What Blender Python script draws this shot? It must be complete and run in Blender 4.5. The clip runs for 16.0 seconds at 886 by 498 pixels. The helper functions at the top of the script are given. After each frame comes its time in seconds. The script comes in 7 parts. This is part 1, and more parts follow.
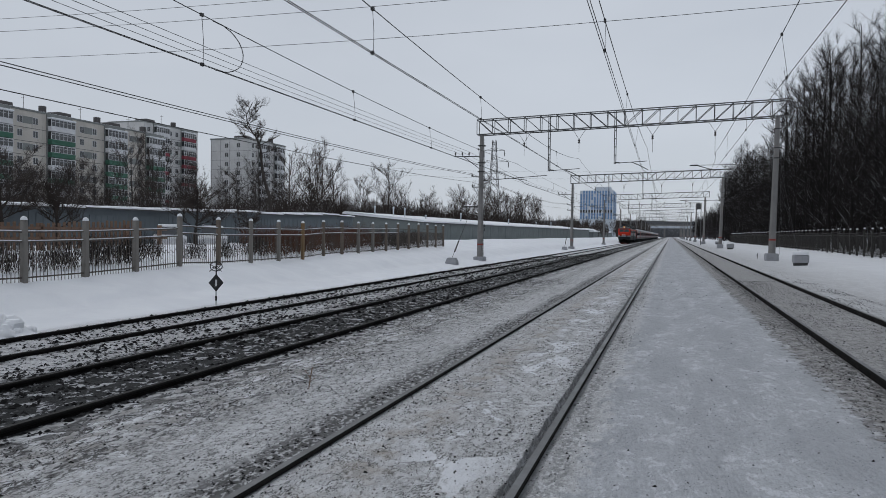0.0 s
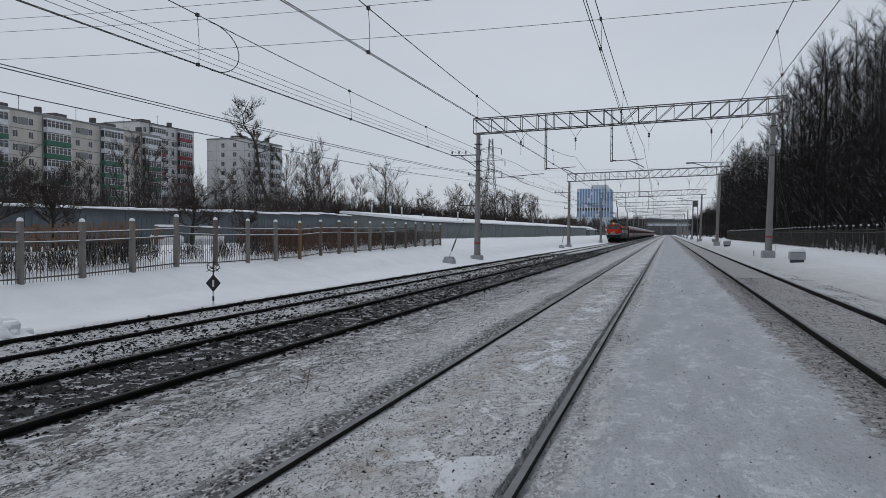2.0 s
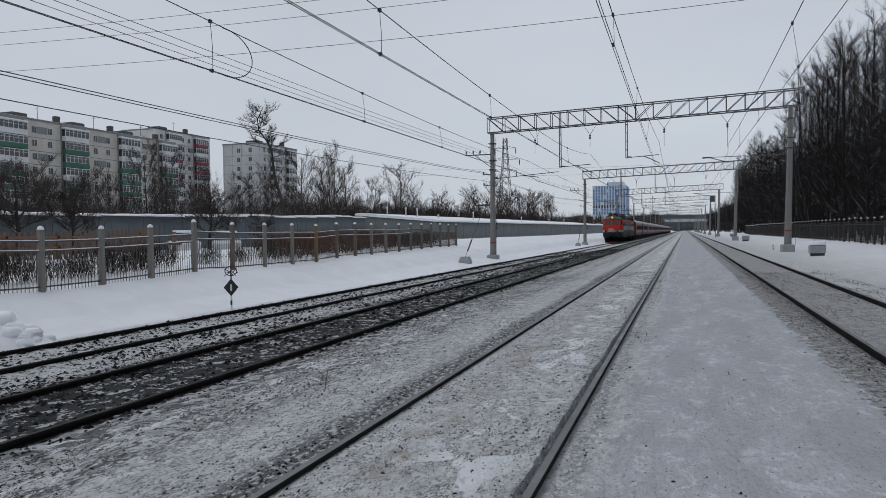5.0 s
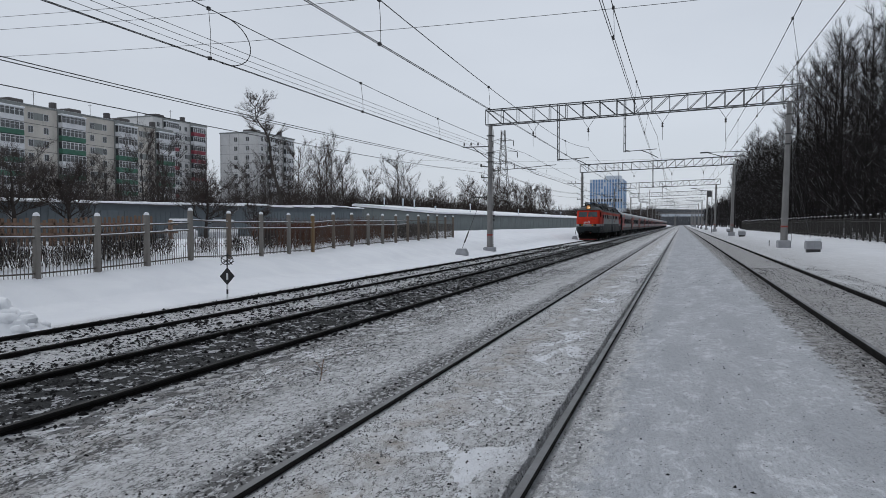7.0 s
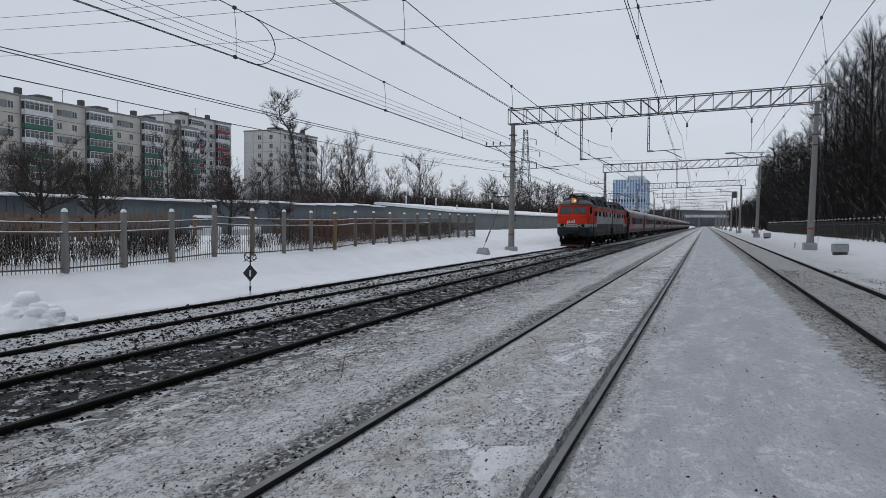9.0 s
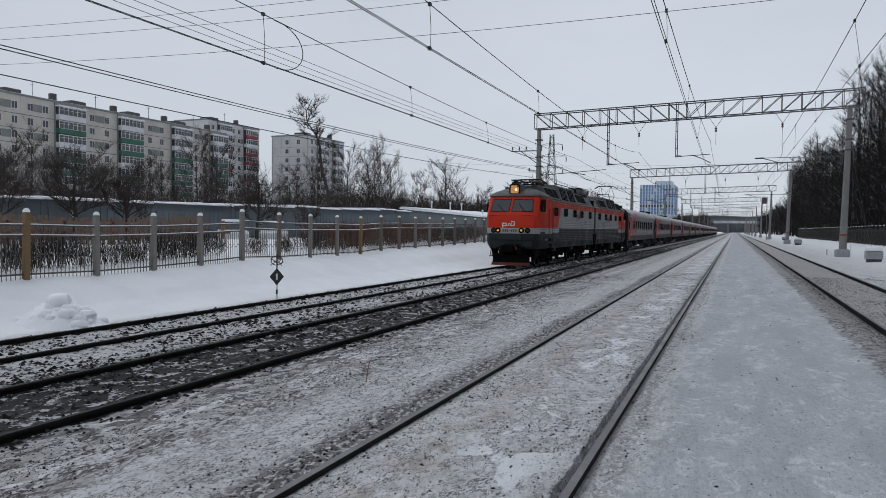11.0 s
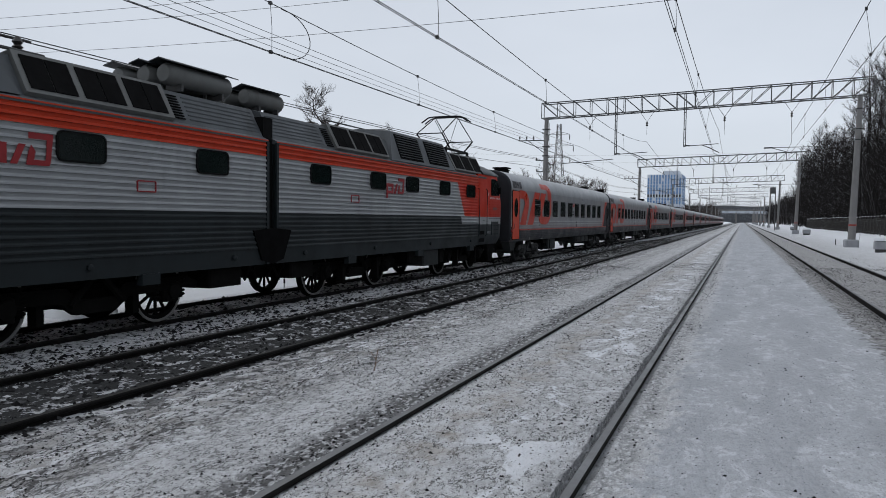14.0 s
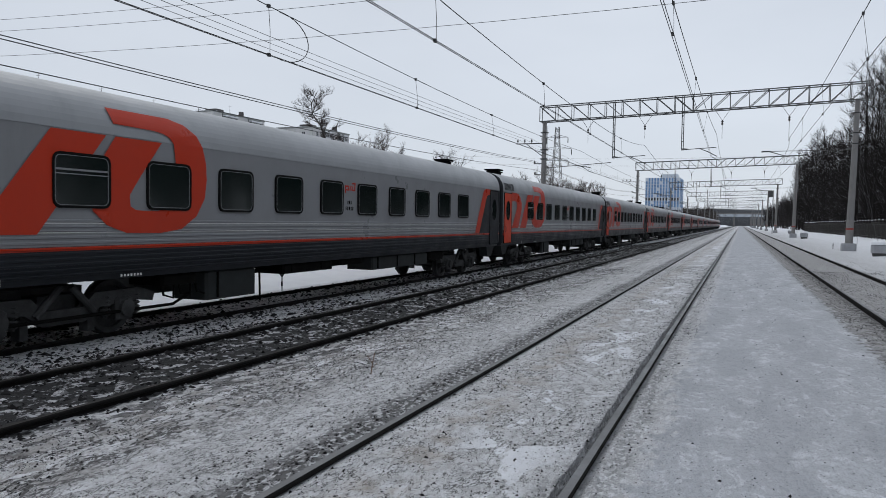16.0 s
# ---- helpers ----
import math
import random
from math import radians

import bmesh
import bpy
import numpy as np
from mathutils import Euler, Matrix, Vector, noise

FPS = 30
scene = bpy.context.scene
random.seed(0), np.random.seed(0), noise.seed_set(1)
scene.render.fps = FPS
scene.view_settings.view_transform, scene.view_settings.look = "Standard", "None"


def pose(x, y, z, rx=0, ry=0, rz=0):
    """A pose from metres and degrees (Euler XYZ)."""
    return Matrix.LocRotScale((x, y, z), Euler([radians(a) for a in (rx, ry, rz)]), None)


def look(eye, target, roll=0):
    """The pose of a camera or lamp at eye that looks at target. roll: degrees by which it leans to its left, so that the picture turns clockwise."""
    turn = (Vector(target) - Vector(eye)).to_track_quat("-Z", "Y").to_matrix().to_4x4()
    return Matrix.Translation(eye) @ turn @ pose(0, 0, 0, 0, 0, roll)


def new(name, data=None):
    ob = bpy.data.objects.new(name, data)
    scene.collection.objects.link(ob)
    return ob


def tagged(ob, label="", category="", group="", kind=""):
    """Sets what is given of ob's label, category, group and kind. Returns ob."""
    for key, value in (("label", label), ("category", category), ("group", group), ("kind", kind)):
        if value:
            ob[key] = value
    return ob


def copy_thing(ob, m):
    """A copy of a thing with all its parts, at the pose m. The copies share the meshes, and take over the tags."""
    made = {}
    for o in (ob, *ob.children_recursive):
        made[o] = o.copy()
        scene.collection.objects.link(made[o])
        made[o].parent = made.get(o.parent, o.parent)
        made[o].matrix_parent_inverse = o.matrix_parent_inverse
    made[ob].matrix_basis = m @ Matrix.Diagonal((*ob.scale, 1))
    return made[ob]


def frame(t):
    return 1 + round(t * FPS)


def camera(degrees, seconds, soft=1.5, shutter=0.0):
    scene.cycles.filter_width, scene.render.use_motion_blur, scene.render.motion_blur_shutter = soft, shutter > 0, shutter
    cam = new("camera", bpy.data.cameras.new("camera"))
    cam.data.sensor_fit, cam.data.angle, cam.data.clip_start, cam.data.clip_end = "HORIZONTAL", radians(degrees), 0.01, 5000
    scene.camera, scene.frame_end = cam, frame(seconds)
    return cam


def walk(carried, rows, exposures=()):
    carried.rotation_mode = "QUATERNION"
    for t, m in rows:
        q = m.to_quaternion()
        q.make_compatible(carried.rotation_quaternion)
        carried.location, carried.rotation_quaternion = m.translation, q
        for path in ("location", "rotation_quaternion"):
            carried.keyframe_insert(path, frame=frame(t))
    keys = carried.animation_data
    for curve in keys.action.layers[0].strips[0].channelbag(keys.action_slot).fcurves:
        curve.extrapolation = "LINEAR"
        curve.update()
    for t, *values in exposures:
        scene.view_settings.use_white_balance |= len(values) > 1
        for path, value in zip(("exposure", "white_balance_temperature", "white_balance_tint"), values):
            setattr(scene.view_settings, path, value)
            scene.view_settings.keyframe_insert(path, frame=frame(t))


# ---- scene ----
cam = camera(63.0, 16.0, soft=0.45, shutter=0.04)
# seconds, yaw, pitch, roll and place of a phone held by hand on the path between the tracks
TURNS = (
    (0, 17.47, -1.22, -0.64, -0.007, 0.002, 1.604),
    (0.5, 17.13, -1.32, -0.31, -0.005, 0.005, 1.605),
    (1, 17.18, -1.55, -0.32, -0.002, -0.001, 1.603),
    (1.5, 17.25, -1.67, -0.33, 0.004, 0.002, 1.607),
    (2, 17.24, -1.31, -0.32, -0.005, -0.002, 1.609),
    (2.5, 17.25, -1.40, -0.26, -0.006, -0.002, 1.602),
    (3, 17.11, -1.50, -0.33, -0.002, 0.003, 1.603),
    (3.5, 17.13, -1.41, -0.38, 0.000, -0.000, 1.600),
    (4, 17.35, -1.31, 0.80, 0.012, -0.010, 1.604),
    (4.5, 18.24, -1.16, 1.06, 0.009, -0.002, 1.606),
    (7, 18.24, -1.93, 0.09, -0.008, 0.017, 1.598),
    (7.5, 18.04, -1.89, -0.17, -0.005, 0.004, 1.598),
    (8, 18.43, -1.74, -0.29, 0.002, -0.010, 1.601),
    (8.5, 19.12, -1.85, -0.44, 0.001, -0.012, 1.600),
    (9, 19.94, -2.02, -0.41, -0.002, -0.006, 1.599),
    (11.5, 22.39, -1.55, -0.61, -0.007, 0.002, 1.598),
    (12, 22.86, -1.58, -0.64, -0.017, 0.002, 1.599),
    (12.5, 23.17, -1.87, -0.96, -0.022, -0.003, 1.601),
    (13, 23.17, -2.10, -0.65, -0.030, 0.002, 1.598),
    (13.5, 22.73, -2.23, -0.73, -0.024, -0.017, 1.594),
    (14, 22.48, -2.47, -0.70, -0.019, -0.009, 1.594),
    (14.5, 21.97, -2.44, -1.29, -0.023, -0.008, 1.600),
    (15, 21.81, -2.43, -1.21, -0.022, 0.000, 1.596),
    (15.5, 21.92, -2.40, -0.73, -0.013, 0.008, 1.603),
    (16, 22.34, -2.26, -0.84, -0.003, -0.008, 1.608),
)
walk(cam, [(t, pose(x, y, z, 90 + pitch, roll, yaw)) for t, yaw, pitch, roll, x, y, z in TURNS],
     exposures=((0.0, -0.06), (4.5, -0.06), (7.0, 0.10), (9.0, 0.08), (12.5, 0.08), (13.0, 0.06), (13.5, 0.15), (14.5, 0.24), (16.0, 0.24)))

# ---- light: a closed winter overcast ----
world = bpy.data.worlds.new("overcast_sky")
scene.world = world
world.use_nodes = True
wn, wl = world.node_tree.nodes, world.node_tree.links
wn.clear()
w_out = wn.new("ShaderNodeOutputWorld")
w_bg = wn.new("ShaderNodeBackground")
w_sky = wn.new("ShaderNodeTexSky")
w_sky.sky_type = "NISHITA"
w_sky.sun_disc = False
w_sky.sun_elevation = radians(28)
w_sky.sun_rotation = radians(200)
w_gain = wn.new("ShaderNodeVectorMath")
w_gain.operation = "SCALE"
w_gain.inputs["Scale"].default_value = 0.10
w_cloud = wn.new("ShaderNodeTexNoise")
w_cloud.inputs["Scale"].default_value = 1.6
w_cloud.inputs["Detail"].default_value = 5
w_map = wn.new("ShaderNodeMapping")
w_map.inputs["Scale"].default_value = (1, 1, 3)
w_co = wn.new("ShaderNodeTexCoord")
w_ramp = wn.new("ShaderNodeValToRGB")
w_ramp.color_ramp.elements[0].position = 0.3
w_ramp.color_ramp.elements[0].color = (0.520, 0.562, 0.630, 1)
w_ramp.color_ramp.elements[1].position = 0.72
w_ramp.color_ramp.elements[1].color = (0.602, 0.645, 0.714, 1)
w_mix = wn.new("ShaderNodeMix")
w_mix.data_type = "RGBA"
w_mix.inputs["Factor"].default_value = 0.93
wl.new(w_co.outputs["Generated"], w_map.inputs["Vector"])
wl.new(w_map.outputs["Vector"], w_cloud.inputs["Vector"])
wl.new(w_cloud.outputs["Fac"], w_ramp.inputs["Fac"])
wl.new(w_sky.outputs["Color"], w_gain.inputs[0])
wl.new(w_gain.outputs["Vector"], w_mix.inputs["A"])
wl.new(w_ramp.outputs["Color"], w_mix.inputs["B"])
wl.new(w_mix.outputs["Result"], w_bg.inputs["Color"])
w_bg.inputs["Strength"].default_value = 1.0
wl.new(w_bg.outputs["Background"], w_out.inputs["Surface"])
sun_data = bpy.data.lights.new("veiled_sun", "SUN")
sun_data.energy, sun_data.angle, sun_data.color = 0.6, radians(50), (1.0, 0.97, 0.93)
sun = new("veiled_sun", sun_data)
sun.matrix_world = look((-45, 30, 80), (0, 0, 0))

# ---- mesh and material helpers ----
class Shape:
    """Collects vertices and faces of one mesh."""

    def __init__(self):
        self.v, self.f, self.m, self.cur = [], [], [], 0

    def face(self, *ids):
        self.f.append(ids)
        self.m.append(self.cur)

    def quad(self, a, b, c, d):
        i = len(self.v)
        self.v += [a, b, c, d]
        self.face(i, i + 1, i + 2, i + 3)

    def box(self, x0, x1, y0, y1, z0, z1, turn=None):
        i = len(self.v)
        pts = [(x, y, z) for z in (z0, z1) for x, y in ((x0, y0), (x1, y0), (x1, y1), (x0, y1))]
        self.v += [tuple(turn @ Vector(p)) for p in pts] if turn else pts
        for q in ((3, 2, 1, 0), (4, 5, 6, 7), (0, 1, 5, 4), (1, 2, 6, 5), (2, 3, 7, 6), (3, 0, 4, 7)):
            self.face(*(i + k for k in q))

    def soft_box(self, x0, x1, y0, y1, z0, z1, c=0.02, turn=None):
        """A box whose upright and upper edges are cut by c."""
        def ring(d, z):
            return [(x0 + d + c, y0 + d, z), (x1 - d - c, y0 + d, z), (x1 - d, y0 + d + c, z), (x1 - d, y1 - d - c, z),
                    (x1 - d - c, y1 - d, z), (x0 + d + c, y1 - d, z), (x0 + d, y1 - d - c, z), (x0 + d, y0 + d + c, z)]
        rings = [ring(0, z0), ring(0, z1 - c), ring(c, z1)]
        if turn:
            rings = [[tuple(turn @ Vector(p)) for p in r] for r in rings]
        self.loft(rings)

    def loft(self, rings, caps=True, closed=True):
        i, n = len(self.v), len(rings[0])
        for r in rings:
            self.v += [tuple(p) for p in r]
        for k in range(len(rings) - 1):
            for j in range(n if closed else n - 1):
                a, b = i + k * n + j, i + k * n + (j + 1) % n
                self.face(a, b, b + n, a + n)
        if caps:
            self.face(*range(i + n - 1, i - 1, -1))
            self.face(*range(i + (len(rings) - 1) * n, i + len(rings) * n))

    def tube(self, pts, r, n=6, r1=None, caps=True):
        """A round bar along pts, from radius r to r1."""
        pts = [Vector(p) for p in pts]
        r1 = r if r1 is None else r1
        rings, side = [], None
        for k, p in enumerate(pts):
            d = (pts[min(k + 1, len(pts) - 1)] - pts[max(k - 1, 0)]).normalized()
            if side is None:
                side = d.orthogonal().normalized()
            side = (side - d * side.dot(d)).normalized()
            up = d.cross(side)
            q = r + (r1 - r) * k / (len(pts) - 1)
            rings.append([p + side * (q * math.cos(2 * math.pi * j / n)) + up * (q * math.sin(2 * math.pi * j / n)) for j in range(n)])
        self.loft(rings, caps)

    def lathe(self, profile, n=16, axis="z", at=(0, 0, 0), caps=True):
        """Turns (radius, height) pairs about an axis."""
        rings = []
        for r, h in profile:
            ring = []
            for j in range(n):
                a = 2 * math.pi * j / n
                c, s = r * math.cos(a), r * math.sin(a)
                p = {"z": (c, s, h), "x": (h, c, s), "y": (s, h, c)}[axis]
                ring.append((p[0] + at[0], p[1] + at[1], p[2] + at[2]))
            rings.append(ring)
        self.loft(rings, caps)

    def prism(self, outline, axis, a, b):
        """Extrudes a flat outline (u, v) from a to b along an axis: x (u=y, v=z) or y (u=x, v=z)."""
        if axis == "x":
            self.loft([[(a, u, v) for u, v in outline], [(b, u, v) for u, v in outline]])
        else:
            self.loft([[(u, a, v) for u, v in outline], [(u, b, v) for u, v in outline]])

    def mesh(self, name, mats, smooth=0):
        me = bpy.data.meshes.new(name)
        me.from_pydata(self.v, [], self.f)
        for m in mats if isinstance(mats, (list, tuple)) else [mats]:
            me.materials.append(m)
        me.polygons.foreach_set("material_index", self.m)
        bm = bmesh.new()
        bm.from_mesh(me)
        bmesh.ops.recalc_face_normals(bm, faces=bm.faces)
        bm.to_mesh(me)
        bm.free()
        if smooth:
            me.shade_smooth()
            me.set_sharp_from_angle(angle=radians(smooth))
        return me


def thing(name, label, category, group="", kind="", at=None):
    ob = new(name)
    ob.empty_display_size = 0.3
    if at is not None:
        ob.matrix_basis = at
    return tagged(ob, label, category, group, kind)


def part(name, shape, material, parent, label="", smooth=0, at=None):
    me = shape if isinstance(shape, bpy.types.Mesh) else shape.mesh(name, material, smooth)
    ob = new(name, me)
    ob.parent = parent
    if at is not None:
        ob.matrix_basis = at
    return tagged(ob, label)


def solo(name, shape, material, label, category, group="", kind="", smooth=0, at=None):
    """A thing of one mesh."""
    me = shape if isinstance(shape, bpy.types.Mesh) else shape.mesh(name, material, smooth)
    ob = new(name, me)
    if at is not None:
        ob.matrix_basis = at
    return tagged(ob, label, category, group, kind)


class Mat:
    """A node material under construction."""

    def __init__(self, name, rough=0.6, metal=0.0, spec=0.5):
        self.mat = bpy.data.materials.new(name)
        self.mat.use_nodes = True
        self.t = self.mat.node_tree
        self.n, self.l = self.t.nodes, self.t.links
        self.b = self.n["Principled BSDF"]
        self.b.inputs["Roughness"].default_value = rough
        self.b.inputs["Metallic"].default_value = metal
        self.b.inputs["Specular IOR Level"].default_value = spec
        self.co = self.n.new("ShaderNodeTexCoord")
        self.geo = self.n.new("ShaderNodeNewGeometry")

    def put(self, socket, value):
        if isinstance(value, (int, float)):
            socket.default_value = value
        elif isinstance(value, (tuple, list)):
            socket.default_value = (*value, 1) if len(value) == 3 and len(socket.default_value) == 4 else value
        else:
            self.l.new(value, socket)

    def math(self, op, a, b=0.0, clamp=False):
        k = self.n.new("ShaderNodeMath")
        k.operation, k.use_clamp = op, clamp
        self.put(k.inputs[0], a)
        self.put(k.inputs[1], b)
        return k.outputs[0]

    def place(self, scale=(1, 1, 1), world=False):
        k = self.n.new("ShaderNodeMapping")
        k.inputs["Scale"].default_value = scale
        self.l.new(self.geo.outputs["Position"] if world else self.co.outputs["Object"], k.inputs["Vector"])
        return k.outputs[0]

    def axis(self, which, world=True):
        k = self.n.new("ShaderNodeSeparateXYZ")
        self.l.new(self.geo.outputs["Position"] if world else self.co.outputs["Object"], k.inputs[0])
        return k.outputs["XYZ".index(which)]

    def noise(self, scale, detail=4, rough=0.6, vec=None, warp=0.0):
        k = self.n.new("ShaderNodeTexNoise")
        k.inputs["Scale"].default_value = scale
        k.inputs["Detail"].default_value = detail
        k.inputs["Roughness"].default_value = rough
        k.inputs["Distortion"].default_value = warp
        self.l.new(vec if vec is not None else self.co.outputs["Object"], k.inputs["Vector"])
        return k.outputs["Fac"]

    def ramp(self, fac, *stops):
        k = self.n.new("ShaderNodeValToRGB")
        e = k.color_ramp.elements
        while len(e) < len(stops):
            e.new(0.5)
        for s, (p, c) in zip(e, stops):
            s.position = p
            s.color = (c, c, c, 1) if isinstance(c, (int, float)) else (*c, 1)
        self.put(k.inputs["Fac"], fac)
        return k.outputs["Color"]

    def mix(self, fac, a, b, how="MIX"):
        k = self.n.new("ShaderNodeMix")
        k.data_type, k.blend_type = "RGBA", how
        self.put(k.inputs["Factor"], fac)
        self.put(k.inputs["A"], a)
        self.put(k.inputs["B"], b)
        return k.outputs["Result"]

    def done(self, color, rough=None, bump=None, strength=0.3, dist=0.02):
        self.put(self.b.inputs["Base Color"], color)
        if rough is not None:
            self.put(self.b.inputs["Roughness"], rough)
        if bump is not None:
            k = self.n.new("ShaderNodeBump")
            k.inputs["Strength"].default_value = strength
            k.inputs["Distance"].default_value = dist
            self.l.new(bump, k.inputs["Height"])
            self.l.new(k.outputs["Normal"], self.b.inputs["Normal"])
        return self.mat


def worn(name, color, dark=None, rough=0.5, metal=0.0, scale=3.0, amount=0.5, bump=0.1, spec=0.5):
    """Paint, metal or concrete with stains at two scales."""
    m = Mat(name, rough, metal, spec)
    dark = dark or tuple(c * 0.55 for c in color)
    a = m.noise(scale, 6, 0.65)
    b = m.noise(scale * 14, 3, 0.6)
    f = m.math("ADD", m.math("MULTIPLY", a, 0.7), m.math("MULTIPLY", b, 0.3))
    c = m.mix(m.ramp(f, (0.38, amount), (0.62, 0.0)), color, dark)
    r = m.ramp(a, (0.3, min(1, rough + 0.15)), (0.7, max(0.05, rough - 0.1)))
    return m.done(c, r, b, bump, 0.01)


def glow(name, color, strength):
    m = Mat(name)
    m.put(m.b.inputs["Emission Color"], color)
    m.b.inputs["Emission Strength"].default_value = strength
    return m.done(color)


# ---- materials ----
def ground_material():
    """Snow over railway ground: clean on the banks, grey and trodden on the path, crusted and gritty beside the rails."""
    m = Mat("winter_ground", 0.85, 0, 0.05)
    p = m.place(world=True)
    wide = m.noise(0.9, 5, 0.6, p)
    xs = m.math("ADD", m.axis("X"), m.math("MULTIPLY", m.math("SUBTRACT", wide, 0.5), 0.30))
    xs = m.math("ADD", xs, m.math("MULTIPLY", m.math("SUBTRACT", m.noise(7.0, 4, 0.6, p), 0.5), 0.16))
    u = m.math("DIVIDE", m.math("ADD", xs, 16.0), 32.0, True)

    def at(v):
        return (v + 16.0) / 32.0

    def zone(a, b, soft=0.12, top=1.0):
        return m.ramp(u, (at(a - soft), 0.0), (at(a + soft), top), (at(b - soft), top), (at(b + soft), 0.0))

    def lay(base, mask, colour):
        return m.mix(mask, base, colour)

    def both(*masks):
        out = masks[0]
        for k in masks[1:]:
            out = m.math("MULTIPLY", out, k)
        return out

    def bent(scale, amount, at_place):
        """World place pushed about by noise, so that cells get ragged outlines."""
        k = m.n.new("ShaderNodeTexNoise")
        k.inputs["Scale"].default_value = scale
        k.inputs["Detail"].default_value = 3
        m.l.new(at_place, k.inputs["Vector"])
        q = m.n.new("ShaderNodeVectorMath")
        q.operation = "MULTIPLY_ADD"
        m.l.new(k.outputs["Color"], q.inputs[0])
        q.inputs[1].default_value = (amount, amount, amount)
        m.l.new(at_place, q.inputs[2])
        return q.outputs[0]

    def crumbs(scale, keep, size, vec):
        """Scattered single crumbs: a share of the cells holds one."""
        k = m.n.new("ShaderNodeTexVoronoi")
        k.inputs["Scale"].default_value = scale
        m.l.new(vec, k.inputs["Vector"])
        lot = m.n.new("ShaderNodeSeparateXYZ")
        m.l.new(k.outputs["Color"], lot.inputs[0])
        r = m.math("ADD", k.outputs["Distance"], m.math("MULTIPLY", lot.outputs[1], size * 0.6))
        return both(m.ramp(lot.outputs[0], (keep, 1.0), (keep + 0.01, 0.0)), m.ramp(r, (size, 1.0), (size + 0.06, 0.0)))

    def shade_ticks(noise_out, width, gate):
        """Short dark cracks along the level line of a noise, broken by a gate: relief shade put in as colour."""
        return both(m.ramp(m.math("ABSOLUTE", m.math("SUBTRACT", noise_out, 0.5)), (width * 0.5, 1.0), (width, 0.0)), gate)

    long = m.place((1.0, 0.55, 1.0), True)
    small, smaller = bent(16.0, 0.05, long), bent(40.0, 0.018, long)
    patch = m.noise(0.6, 6, 0.62, p, 0.8)
    mid = m.noise(3.2, 6, 0.62, p, 0.5)
    lump = m.noise(9.0, 5, 0.62, small)
    lump2 = m.noise(17.0, 4, 0.6, small)
    fine = m.noise(34.0, 4, 0.65, long)
    grain = m.noise(95.0, 3, 0.75, long)
    tick3 = m.noise(24.0, 4, 0.65, long)
    drift = m.noise(1.0, 7, 0.66, m.place((2.0, 0.6, 1), True), 0.5)
    flake = m.noise(2.3, 7, 0.62, small, 0.9)
    gate = m.ramp(m.noise(13.0, 3, 0.6, long), (0.47, 0.0), (0.52, 1.0))
    gate2 = m.ramp(m.noise(4.0, 4, 0.6, long), (0.44, 0.10), (0.54, 1.0))

    def ragged(mask, reach=1.5):
        """A zone whose border follows lumps and clods."""
        wild = m.math("MULTIPLY", m.math("SUBTRACT", lump, 0.5), reach)
        return m.ramp(m.math("ADD", mask, wild), (0.42, 0.0), (0.58, 1.0))

    # clean snow on the banks
    snow = m.mix(m.ramp(patch, (0.35, 0.0), (0.7, 1.0)), (0.80, 0.82, 0.85), (0.73, 0.75, 0.79))
    # pressed grey snow everywhere between the banks
    base = m.mix(m.ramp(drift, (0.36, 0.0), (0.66, 1.0)), (0.56, 0.568, 0.58), (0.74, 0.752, 0.772))
    base = lay(base, m.ramp(lump, (0.38, 0.5), (0.49, 0.0)), (0.33, 0.333, 0.338))
    base = lay(base, m.ramp(lump2, (0.52, 0.0), (0.60, 0.6)), (0.72, 0.733, 0.752))
    base = lay(base, m.ramp(grain, (0.51, 0.0), (0.58, 0.40)), (0.15, 0.149, 0.147))
    # the walked path: bluish ice with paler feathers
    ice = m.mix(m.ramp(drift, (0.38, 0.0), (0.64, 1.0)), (0.355, 0.372, 0.40), (0.475, 0.494, 0.526))
    ice = lay(ice, m.ramp(patch, (0.40, 0.0), (0.66, 0.35)), (0.38, 0.392, 0.42))
    feather = m.noise(4.6, 6, 0.70, small, 1.4)
    ice = lay(ice, both(m.ramp(feather, (0.53, 0.0), (0.57, 0.75)), m.ramp(drift, (0.44, 0.10), (0.54, 1.0))), (0.62, 0.64, 0.675))
    ice = lay(ice, m.ramp(tick3, (0.38, 0.45), (0.47, 0.0)), (0.26, 0.27, 0.29))
    ice = lay(ice, m.ramp(grain, (0.53, 0.0), (0.59, 0.35)), (0.17, 0.175, 0.185))
    ice = lay(ice, both(shade_ticks(tick3, 0.012, gate2), m.ramp(fine, (0.48, 0.0), (0.53, 0.8))), (0.11, 0.11, 0.115))
    base = lay(base, ragged(zone(-0.55, 1.72, 0.30)), ice)
    # crusted margin of the dark bed: brown thawed soil, white ice, cracks with shade painted black
    edge = zone(-5.6, -3.9, 0.30)
    base = lay(base, both(edge, m.ramp(mid, (0.48, 0.0), (0.60, 0.75))), (0.30, 0.288, 0.272))
    base = lay(base, both(edge, m.ramp(flake, (0.56, 0.0), (0.585, 0.85))), (0.80, 0.82, 0.85))
    base = lay(base, both(edge, shade_ticks(mid, 0.020, gate)), (0.035, 0.034, 0.033))
    base = lay(base, both(edge, shade_ticks(lump, 0.05, gate2)), (0.07, 0.068, 0.066))
    base = lay(base, both(zone(-5.7, -5.15, 0.2), m.ramp(lump, (0.50, 0.0), (0.56, 0.9))), (0.03, 0.03, 0.03))
    # smooth strip: faint dents, their shaded edges put in as colour, and scattered crumbs
    strip = zone(-4.3, -2.85, 0.30)
